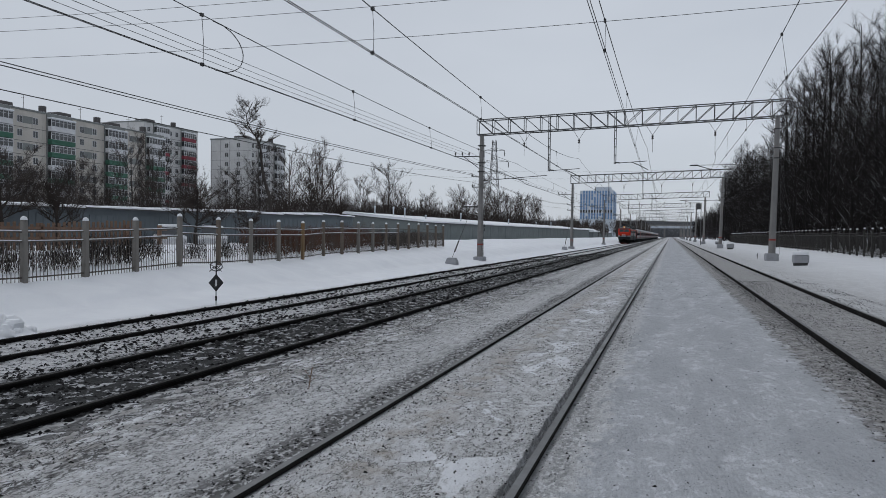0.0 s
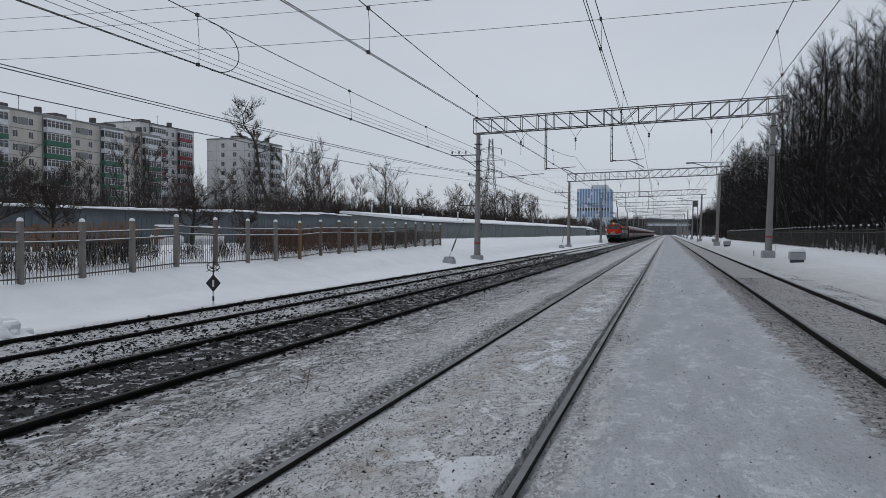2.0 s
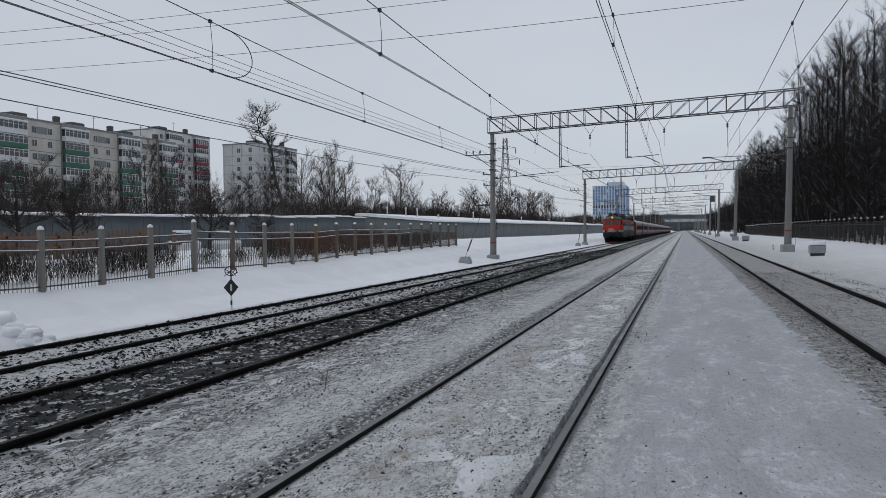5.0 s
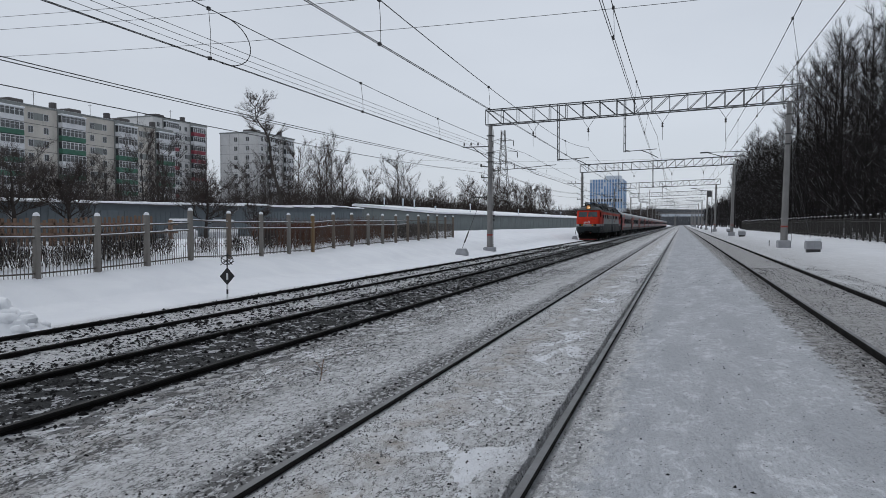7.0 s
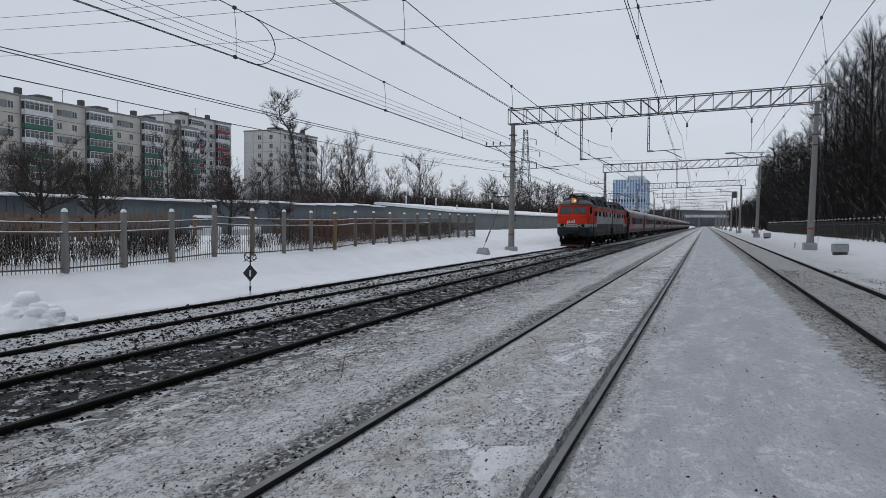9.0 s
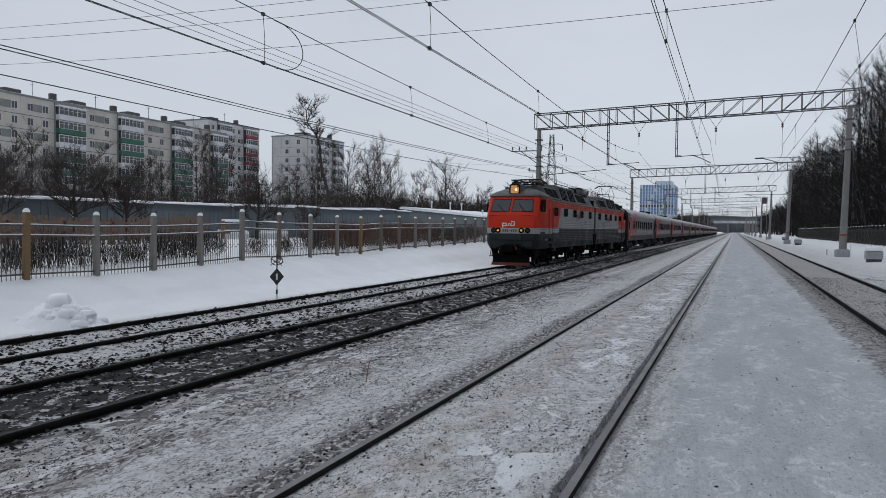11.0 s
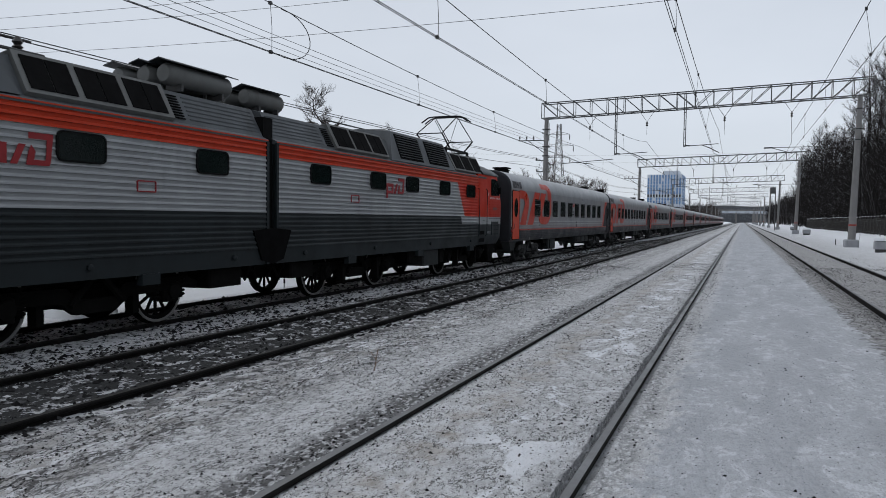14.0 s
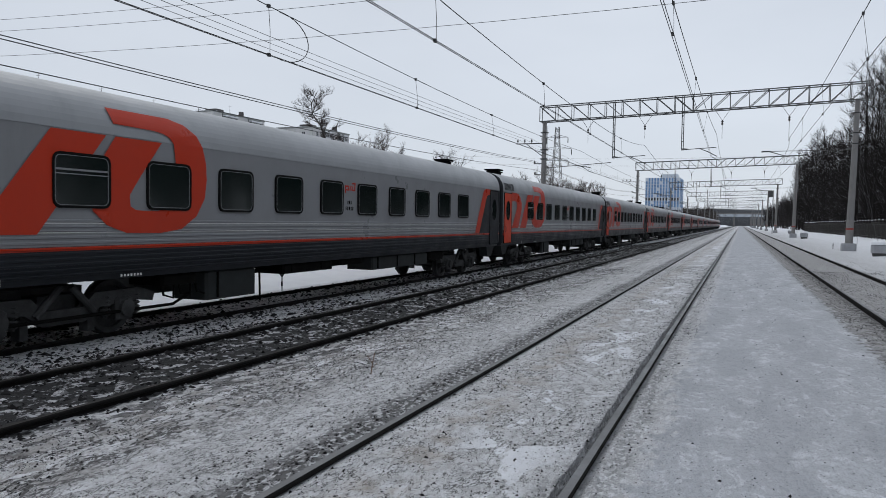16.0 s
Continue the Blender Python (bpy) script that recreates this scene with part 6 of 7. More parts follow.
def front_y(z):
    """Where the cab front is at a height."""
    zs = (1.0, 1.28, 1.8, 2.15, 2.78, 2.9, 3.74, 3.84)
    ys = (0.26, 0.10, 0.02, 0.0, 0.0, 0.05, 0.47, 0.52)
    return float(np.interp(z, zs, ys))


def build_section(loco, m, raised):
    def P(name, s, mat, parent=loco, label="", smooth=0):
        return part(name, s, mat, parent, label, smooth, m if parent is loco else None)
    # cab
    lv = [(z, front_y(z), 1.37 if z < 1.1 else (1.45 if z > 3.7 else 1.47), CAB) for z in (1.0, 1.28, 1.83, 2.13, 2.78, 2.84, 2.9, 3.30, 3.74, 3.84)]
    cab = P("cab", shell(lv, [1, 1, 2, 0, 0, 0, 0, 0, 0]), [RED, DARK, LIGHT], smooth=32)
    # hood over the cab
    s = Shape()
    hood = [(3.84, 0.47, 1.49), (3.89, 0.46, 1.49), (3.98, 0.58, 1.42), (4.10, 0.82, 1.28), (4.22, 1.15, 1.08), (4.32, 1.6, 0.84), (4.40, 2.1, 0.5)]
    P("cab_roof", shell([(z, yf, hw, 2.75) for z, yf, hw in hood], [0] * 6), HOOD, smooth=50)
    s = Shape()
    s.loft([[(-0.33, 0.62, 3.9), (0.33, 0.62, 3.9), (0.29, 0.72, 4.5), (0.2, 0.76, 4.56), (-0.2, 0.76, 4.56), (-0.29, 0.72, 4.5)],
            [(-0.5, 1.4, 4.0), (0.5, 1.4, 4.0), (0.32, 1.4, 4.5), (0.2, 1.4, 4.56), (-0.2, 1.4, 4.56), (-0.32, 1.4, 4.5)],
            [(-0.7, 2.7, 4.1), (0.7, 2.7, 4.1), (0.4, 2.7, 4.38), (0.2, 2.7, 4.42), (-0.2, 2.7, 4.42), (-0.4, 2.7, 4.38)]])
    hs = P("headlight_housing", s, HOOD, smooth=35)
    s = Shape()
    s.loft([[(u, 0.61 + 0.14 * (v - 3.9) / 0.6 - d, v) for u, v in rounded(-0.235, 0.235, 4.03, 4.47, 0.07)] for d in (0.0, 0.02)])
    part("headlight_glass", s, HEADLAMP if not raised else GLASS, hs, "amber-lit headlight glass" if not raised else "")
    if not raised:
        s = Shape()
        s.lathe(((0.02, 0.0), (0.075, 0.005), (0.07, 0.02), (0.01, 0.025)), 16, "y", (0.09, 0.60, 4.22))
        part("headlight_bulb", s, HEADCORE, hs)
    s = Shape()
    s.loft([[(u, 0.60 + 0.14 * (v - 3.9) / 0.6 - 0.03, v) for u, v in q] for q in (rounded(-0.29, 0.29, 3.98, 4.52, 0.09), rounded(-0.235, 0.235, 4.03, 4.47, 0.07))], caps=False)
    part("headlight_rim", s, GRILLE, hs)
    # windscreens
    for xa, xb, xc, xd in ((0.08, 1.11, 1.16, 0.03), (-1.10, -0.09, -0.14, -1.16)):
        def sheet(g, off):
            a = [(min(xa, xb) - g, 3.67 + g), (max(xa, xb) + g, 3.67 + g), (max(xc, xd) + g, 3.04 - g), (min(xc, xd) - g, 3.04 - g)]
            return [(x, front_y(z) - 0.045 + 0.045 * max(0, abs(x) - 0.5) - off, z) for x, z in a]
        s = Shape()
        s.loft([sheet(0.024, -0.02), sheet(0.024, 0.018), sheet(0.0, 0.022)], caps=False)
        fr = P("windscreen_frame", s, RUBBER)
        s = Shape()
        s.loft([sheet(0.0, -0.03), sheet(0.0, 0.012)])
        P("windscreen", s, WINDSHIELD)
        s = Shape()
        wx = (xa + xb) / 2
        s.tube(((wx + 0.25, front_y(2.98) - 0.10, 2.98), (wx - 0.2, front_y(3.42) - 0.10, 3.42)), 0.012, 5)
        part("wiper", s, RUBBER, fr)
    s = Shape()
    s.loft([[(x, front_y(z) - 0.06 + 0.03 * abs(x), z) for x, z in ((-1.3, zz), (1.3, zz), (1.3, zz + 0.05), (-1.3, zz + 0.05))] for zz in (2.80,)] + [[(x, front_y(2.84) - 0.10 + 0.03 * abs(x), z) for x, z in ((-1.3, 2.81), (1.3, 2.81), (1.3, 2.84), (-1.3, 2.84))]])
    P("brow_rail", s, RED)
    # lamps and mark on the front
    for x, lit in ((-0.95, 0), (-0.70, 1), (0.60, 1), (0.94, 0)):
        s = Shape()
        y = front_y(2.0) - 0.05 + 0.04 * max(0, abs(x) - 0.6)
        s.lathe(((0.02, y + 0.1), (0.145, y + 0.1), (0.145, y - 0.03), (0.115, y - 0.04), (0.105, y - 0.01), (0.02, y - 0.01)), 20, "y", (x, 0, 2.0))
        lamp = P("marker_lamp", s, GRILLE, smooth=30)
        s = Shape()
        s.lathe(((0.01, y - 0.03), (0.062 if lit else 0.1, y - 0.02), (0.062 if lit else 0.1, y - 0.005)), 16, "y", (x, 0, 2.0))
        part("lens", s, LAMP_ON if lit and not raised else GLASS, lamp, "lit warm lens" if lit and not raised else "")
    s = Shape()

    def fbar(pts, k=0.68, x0=-0.46, z0=2.15, yy=-0.062):
        s.loft([[(x0 + k * a, yy - d, z0 + k * b) for a, b in pts] for d in (0.0, 0.008)])
    for pts in (((0.0, 0.0), (0.09, 0.0), (0.09, 0.38), (0.0, 0.38)), ((0.09, 0.31), (0.33, 0.31), (0.36, 0.38), (0.09, 0.38)), ((0.28, 0.14), (0.37, 0.14), (0.37, 0.38), (0.28, 0.38)),
                ((0.09, 0.12), (0.37, 0.12), (0.37, 0.19), (0.09, 0.19)), ((0.41, 0.12), (0.50, 0.12), (0.63, 0.38), (0.54, 0.38)), ((0.62, 0.12), (0.72, 0.12), (0.80, 0.38), (0.71, 0.38)),
                ((0.64, 0.12), (1.0, 0.12), (1.01, 0.19), (0.66, 0.19)), ((0.93, 0.12), (1.02, 0.16), (1.03, 0.5), (0.94, 0.5)), ((0.72, 0.45), (1.03, 0.45), (1.02, 0.52), (0.72, 0.52))):
        fbar(pts)
    P("front_mark", s, WHITE)
    s = Shape()
    for k in range(7):
        s = Shape()
        s.box(-0.43 + 0.12 * k, -0.38 + 0.12 * k, -0.062, -0.055, 1.92 if k != 3 else 1.98, 2.06 if k != 3 else 2.0)
        P("number_bar", s, DARK)
    # cab side: window, door, grille, ribs, handrails
    for sx in (1, -1):
        x = 1.47 * sx
        s = Shape()
        s.prism([(0.62, 3.06), (1.08, 3.06), (1.08, 3.66), (0.86, 3.66), (0.74, 3.5)], "x", x, x + 0.012 * sx)
        P("quarter_light", s, GLASS)
        s = Shape()
        pane(s, 1.13, 1.66, 3.06, 3.68, x, 0.014, 0.04)
        P("cab_window", s, GLASS)
        s = Shape()
        ring_frame(s, 1.13, 1.66, 3.06, 3.68, x, 0.022, 0.04, 0.035)
        ring_frame(s, 0.66, 1.08, 3.06, 3.66, x, 0.018, 0.08, 0.025)
        P("window_frame", s, RUBBER)
        s = Shape()
        s.soft_box(min(x + 0.02 * sx, x + 0.1 * sx), max(x + 0.02 * sx, x + 0.1 * sx), 0.60, 0.72, 3.12, 3.42, 0.03)
        P("wing_mirror", s, GRILLE)
        s = Shape()
        pane(s, 2.42, 3.22, 2.13, 3.50, x, 0.012, 0.03)
        d = P("cab_door", s, RED)
        s = Shape()
        pane(s, 2.42, 3.22, 1.83, 2.13, x, 0.012, 0.01)
        part("door_band", s, LIGHT, d)
        s = Shape()
        pane(s, 2.42, 3.22, 1.32, 1.83, x, 0.012, 0.01)
        part("door_foot", s, DARK, d)
        s = Shape()
        for z in (1.42, 1.12):
            pane(s, 2.55, 3.05, z, z + 0.15, x + 0.006 * sx, 0.016, 0.03)
        part("step_recess", s, GRILLE, d)
        s = Shape()
        s.tube(((x + 0.02 * sx, 2.62, 1.98), (x + 0.07 * sx, 2.66, 1.98), (x + 0.07 * sx, 2.85, 1.98)), 0.013, 5)
        part("door_handle", s, GALV, d)
        for y in (2.36, 3.28):
            s = Shape()
            s.tube(((x, y, 1.36), (x + 0.07 * sx, y, 1.42), (x + 0.07 * sx, y, 3.22), (x, y, 3.28)), 0.016, 6)
            P("handrail", s, DARK)
        s = Shape()
        pane(s, 0.72, 1.60, 1.38, 1.94, x, 0.02, 0.02)
        gr = P("side_grille", s, DARK)
        s = Shape()
        for k in range(3):
            s.box(min(x + 0.018 * sx, x + 0.028 * sx), max(x + 0.018 * sx, x + 0.028 * sx), 0.74, 1.58, 1.42 + 0.17 * k, 1.43 + 0.17 * k)
        part("grille_slat", s, GRILLE, gr)
        s = Shape()
        s.box(min(x, x + 0.03 * sx), max(x, x + 0.03 * sx), 0.68, 1.64, 1.95, 1.975)
        part("rain_lip", s, LIGHT, gr)
        for k in range(6):
            s = Shape()
            z = 2.22 + 0.105 * k
            s.prism([(0.45, z), (1.92, z), (1.92, z + 0.03), (0.45, z + 0.03)], "x", x - 0.005 * sx, x + 0.026 * sx)
            P("cab_rib", s, RED)
        s = Shape()
        s.box(min(x, x + 0.012 * sx), max(x, x + 0.012 * sx), 0.42, 1.95, 2.06, 2.085)
        P("side_strip", s, LOUVRE)
        s = Shape()
        text_bars(s, x, 1.72, 2.22, 1.45, 1.55, 8)
        P("number_bars", s, COACHSIDE)
        s = Shape()
        text_bars(s, x, 1.98, 2.05, 3.0, 3.12, 1)
        P("side_digit", s, WHITE)
        if raised:
            P("depot_name", lettering("МОСКВА-ПАСС-КУРСКАЯ", 0.10, x + 0.006 * sx, 1.18, 2.88, sx), None)
            s = Shape()
            text_bars(s, x + 0.028 * sx, 0.95, 1.55, 2.42, 2.54, 6)
            P("class_bar", s, LOUVRE)
    # ribbed side walls with the slanted livery
    zs = [1.28]
    rows = []
    z = 1.30
    while z < 3.66:
        rows += [(z, 0.0), (z + 0.056, 0.0), (z + 0.060, 0.030), (z + 0.084, 0.026)]
        z += 0.112
    rows.append((3.68, 0.0))
    for sx in (1, -1):
        s = Shape()
        for k in range(len(rows) - 1):
            (za, xa), (zb, xb) = rows[k], rows[k + 1]
            zm = (za + zb) / 2
            if zm < 1.86:
                cuts = [(CAB, 1), (SEC, None)]
            elif zm < 2.14:
                cuts = [(CAB, 2), ("d", 1), (SEC, None)]
            elif zm < 3.38:
                cuts = [(CAB, 0), ("s", 2), (SEC, None)]
            else:
                cuts = [(CAB, 3), (SEC, None)]

            def at(c, zz):
                if c == "d":
                    return 5.02 + (zz - 1.86) * 0.55
                if c == "s":
                    return 4.78 + (zz - 2.15) * 0.62
                return c
            for (c0, mat), (c1, _) in zip(cuts[:-1], cuts[1:]):
                s.cur = mat
                s.quad(((1.47 + xa) * sx, at(c0, za), za), ((1.47 + xa) * sx, at(c1, za), za), ((1.47 + xb) * sx, at(c1, zb), zb), ((1.47 + xb) * sx, at(c0, zb), zb))
        s.cur = 1
        s.box(min(1.38 * sx, 1.47 * sx), max(1.38 * sx, 1.47 * sx), CAB, SEC, 1.0, 1.30)
        P("side_wall", s, [RED, DARK, LIGHT, ORANGE])
        s = Shape()
        s.box(min(1.44 * sx, 1.506 * sx), max(1.44 * sx, 1.506 * sx), SEC - 0.07, SEC + 0.01, 1.0, 3.70)
        P("end_trim", s, DARK)
        x = 1.502 * sx
        for y0 in (3.76, 6.38, 9.09, 11.42, 14.48):
            s = Shape()
            pane(s, y0, y0 + 0.88, 2.90, 3.32, x, 0.012, 0.08)
            P("side_window", s, GLASS)
            s = Shape()
            ring_frame(s, y0, y0 + 0.88, 2.90, 3.32, x - 0.012 * sx, 0.034, 0.08, 0.028)
            P("window_frame", s, RUBBER)
        s = Shape()
        mark_shape(s, x, 10.13 if sx > 0 else 11.35, 2.64, 1.14, sx)
        P("side_mark", s, MARKRED)
        s = Shape()
        ring_frame(s, 13.0, 13.40, 2.48, 2.64, x - 0.01 * sx, 0.02, 0.01, 0.022)
        P("notice_plate", s, MARKRED)
        for y in (4.1, 8.0, 12.0, 15.6):
            s = Shape()
            s.lathe([(0.06, 0.0), (0.06, 0.05 * sx), (0.02, 0.06 * sx)], 10, "x", (1.47 * sx, y, 1.2))
            P("side_stud", s, DARK)
        for y in (3.8, 8.6, 13.1):
            s = Shape()
            s.box(min(1.36 * sx, 1.5 * sx), max(1.36 * sx, 1.5 * sx), y, y + 0.42, 0.82, 1.02)
            P("jacking_pad", s, DARK)
    s = Shape()
    s.box(-1.40, 1.40, CAB - 0.1, SEC, 1.0, 3.68)
    P("inner_body", s, DARK)
    # roof: gutter, shoulders, louvred windows, raised grilles
    s = Shape()
    prof = [(1.49, 3.68), (1.49, 3.74), (1.36, 3.80), (1.02, 4.42), (0.62, 4.52), (0, 4.55), (-0.62, 4.52), (-1.02, 4.42), (-1.36, 3.80), (-1.49, 3.74), (-1.49, 3.68)]
    s.loft([[(u, 2.35, v) for u, v in prof], [(u, SEC, v) for u, v in prof]])
    P("roof", s, ROOFGREY)

    def shoulder(u, v):
        """A point on the sloped shoulder: u out of the roof's middle side, v up it, 0 to 1."""
        return 1.36 - 0.34 * v + u, 3.80 + 0.62 * v + u * 0.5
    for sx in (1, -1):
        for y0, y1 in ((2.5, 5.5), (10.98, 13.9)):
            s = Shape()
            q = [shoulder(0.0, 0.0), shoulder(0.07, 0.04), shoulder(0.07, 1.08), shoulder(-0.1, 1.15)]
            s.loft([[(a * sx, y0, b) for a, b in q], [(a * sx, y1 + 0.1, b) for a, b in q]])
            lf = P("louvre_frame", s, LOUVRE)
            n = 3
            w = (y1 - y0) / n
            for k in range(n):
                for j in range(2):
                    a = y0 + 0.10 + w * k + j * (w - 0.12) / 2
                    b = a + (w - 0.16) / 2
                    s = Shape()
                    i0, i1 = shoulder(0.072, 0.14), shoulder(0.072, 0.98)
                    o0, o1 = shoulder(0.085, 0.14), shoulder(0.085, 0.98)
                    s.loft([[(i0[0] * sx, a, i0[1]), (i0[0] * sx, b, i0[1]), (i1[0] * sx, b, i1[1]), (i1[0] * sx, a, i1[1])], [(o0[0] * sx, a, o0[1]), (o0[0] * sx, b, o0[1]), (o1[0] * sx, b, o1[1]), (o1[0] * sx, a, o1[1])]])
                    part("louvre_pane", s, GRILLE, lf)
        # raised cooling housing
        s = Shape()
        ends = ((5.65, 6.15), (10.88, 10.35))
        s.loft([[(1.44 * sx, ya, 3.79), (1.10 * sx, yb, 4.72), (0.85 * sx, yb + (0.1 if ya < 9 else -0.1), 4.80), (0.0, yb, 4.82), (0.0, ya, 3.79)] for ya, yb in ends])
        ho = P("cooling_housing", s, ROOFGREY)
        for y0, y1 in ((6.2, 7.95), (8.45, 10.2)):
            s = Shape()

            def on(v, d):
                return (1.44 - 0.34 * v + d) * sx, 3.79 + 0.93 * v + d * 0.36
            a, b = on(0.10, 0.0), on(0.92, 0.0)
            c, d = on(0.92, 0.012), on(0.10, 0.012)
            s.loft([[(a[0], y, a[1]), (b[0], y, b[1]), (c[0], y, c[1]), (d[0], y, d[1])] for y in (y0, y1)])
            g = part("cooling_grille", s, GRILLE, ho)
            for k in range(9):
                s = Shape()
                a, b = on(0.14 + 0.085 * k, 0.010), on(0.17 + 0.085 * k, 0.034)
                s.tube(((b[0], y0 + 0.02, b[1]), (b[0], y1 - 0.02, b[1])), 0.014, 4)
                part("grille_slat", s, ROOFGREY, g)
        # ribs on the rear shoulder
        s = Shape()
        for k in range(6):
            v = 0.16 + 0.14 * k
            a, b = shoulder(0.0, v), shoulder(0.02, v + 0.03)
            s.tube(((a[0] * sx, 14.5, a[1]), (a[0] * sx, SEC - 0.12, a[1])), 0.016, 4)
        P("shoulder_rib", s, ROOFGREY)
        s = Shape()
        for k in range(9):
            a = shoulder(0.006, 0.12 + 0.088 * k)
            s.box(min(a[0] * sx, (a[0] + 0.02) * sx), max(a[0] * sx, (a[0] + 0.02) * sx), 14.05, 14.35, a[1], a[1] + 0.025)
        P("shoulder_vent", s, GRILLE)
    # roof gear: air tanks, insulators, conduits
    tank_y, tank_l = (15.2, 1.4) if raised else (14.4, 1.9)
    for tx, ty in ((0.72, tank_y), (0.22, tank_y), (-0.45, tank_y)):
        s = Shape()
        s.lathe(((0.02, ty), (0.16, ty + 0.02), (0.215, ty + 0.1), (0.215, ty + tank_l - 0.1), (0.16, ty + tank_l - 0.02), (0.02, ty + tank_l)), 16, "y", (tx, 0, 4.82))
        tk = P("air_tank", s, LOUVRE, smooth=40)
        s = Shape()
        s.loft([[(tx - 0.26, y, 5.02), (tx, y, 5.09), (tx + 0.27, y, 5.0), (tx + 0.27, y, 5.02), (tx, y, 5.11), (tx - 0.26, y, 5.04)] for y in (ty - 0.1, ty + tank_l + 0.05)])
        part("tank_cover", s, HOOD, tk)
        s = Shape()
        for y in (ty + 0.3, ty + tank_l - 0.4):
            s.box(tx - 0.2, tx + 0.2, y, y + 0.06, 4.5, 4.64)
        part("tank_saddle", s, DARKSTEEL, tk)
    s = Shape()
    s.tube([(1.0, y, 4.52 + (0.34 if 5.9 < y < 10.2 else 0.0)) for y in (2.6, 5.8, 6.0, 10.1, 10.3, 11.6)], 0.03, 6)
    s.tube([(0.2, y, 4.9) for y in (3.0, 12.0)], 0.022, 6)
    P("roof_conduit", s, DARKSTEEL)
    for y in (3.05, 4.2, 6.6, 9.0, 11.5):
        s = Shape()
        s.lathe(((0.05, 4.5), (0.05, 4.56), (0.085, 4.6), (0.05, 4.64), (0.085, 4.68), (0.05, 4.72), (0.085, 4.76), (0.04, 4.84)), 10, at=(0.55, y, 0))
        P("roof_insulator", s, INSUL)
    s = Shape()
    s.tube(((0.75, 2.2, 4.28), (0.75, 2.2, 4.75)), 0.012, 5)
    s.tube([(0.75 + 0.16 * math.cos(a), 2.2 + 0.16 * math.sin(a), 4.75) for a in np.linspace(0, 6.28, 11)], 0.01, 4)
    P("aerial", s, DARKSTEEL)
    # pantograph on the roof behind the cab
    s = Shape()
    for x in (-0.6, 0.6):
        s.box(x - 0.04, x + 0.04, 2.3, 4.7, 4.70, 4.78)
    for y in (2.3, 4.6):
        s.box(-0.64, 0.64, y, y + 0.08, 4.70, 4.78)
        for x in (-0.6, 0.6):
            s.tube(((x, y, 4.5), (x, y, 4.72)), 0.06, 8)
    pan = P("pantograph", s, PANTO, label="raised diamond pantograph" if raised else "folded diamond pantograph")
    top = 6.14 if raised else 4.97
    kz = 5.30 if raised else 4.83
    half = 1.68 if raised else 1.95
    foot = 0.80 if raised else 0.42
    ym = 3.15 if raised else 3.72
    for d in (-1, 1):
        for x in (-0.5, 0.5):
            s = Shape()
            s.tube(((x, ym + d * foot, 4.8), (x * 1.05, ym + d * half, kz)), 0.032, 6)
            part("lower_arm", s, PANTO, pan)
            s = Shape()
            s.tube(((x * 1.05, ym + d * half, kz), (x * 0.95, ym + d * 0.1, top - 0.06)), 0.020, 6)
            part("upper_arm", s, PANTO, pan)
        s = Shape()
        s.tube(((-0.53, ym + d * half, kz), (0.53, ym + d * half, kz)), 0.022, 6)
        s.tube(((-0.5 * d, ym + d * half, kz), (0.45 * d, ym + d * 0.12, top - 0.1)), 0.012, 5)
        part("cross_tube", s, PANTO, pan)
        s = Shape()
        s.tube(((-1.0, ym + d * 0.17, top - 0.22), (-0.72, ym + d * 0.17, top - 0.03), (-0.5, ym + d * 0.17, top), (0.5, ym + d * 0.17, top), (0.72, ym + d * 0.17, top - 0.03), (1.0, ym + d * 0.17, top - 0.22)), 0.03, 6)
        part("contact_bow", s, PANTO, pan)
    # front end below the lamps: apron, coupler, hoses, plough
    s = Shape()
    s.loft([[(-1.15, 0.02, 1.1), (1.15, 0.02, 1.1), (1.15, 0.6, 1.1), (-1.15, 0.6, 1.1)], [(-1.2, -0.03, 1.45), (1.2, -0.03, 1.45), (1.2, 0.4, 1.45), (-1.2, 0.4, 1.45)]])
    P("buffer_beam", s, DARK)
    s = Shape()
    s.box(-0.62, 0.62, -0.075, -0.04, 1.5, 1.80)
    P("coupling_cover", s, DARK)
    s = Shape()
    s.tube(((0, 0.5, 1.06), (0, -0.35, 1.06)), 0.16, 8)
    s.soft_box(-0.27, 0.24, -0.62, -0.28, 0.86, 1.28, 0.07)
    s.soft_box(-0.36, -0.2, -0.78, -0.5, 0.92, 1.22, 0.05)
    s.soft_box(0.1, 0.26, -0.72, -0.55, 0.92, 1.22, 0.05)
    P("automatic_coupler", s, GEAR)
    for x in (-0.7, 0.34, 0.62):
        s = Shape()
        s.lathe(((0.02, -0.16), (0.075, -0.15), (0.085, -0.05), (0.05, 0.02)), 10, "y", (x, 0, 1.02))
        s.tube(((x, 0.1, 1.02), (x, -0.05, 1.02)), 0.05, 8)
        P("hose_cock", s, PLOUGH if x == 0.34 else GEAR)
    for x in (-0.5, 0.5):
        s = Shape()
        s.box(x - 0.1, x + 0.1, -0.12, 0.1, 0.72, 1.0)
        s.tube(((x, 0.0, 0.85), (x * 1.8, -0.05, 0.62), (x * 2.1, -0.1, 0.62)), 0.025, 5)
        P("coupler_bracket", s, GEAR)
    for zz in (1.22, 1.27, 1.32):
        s = Shape()
        s.box(0.72, 0.9, 0.0, 0.03, zz, zz + 0.022)
        P("notice_bar", s, LOUVRE)
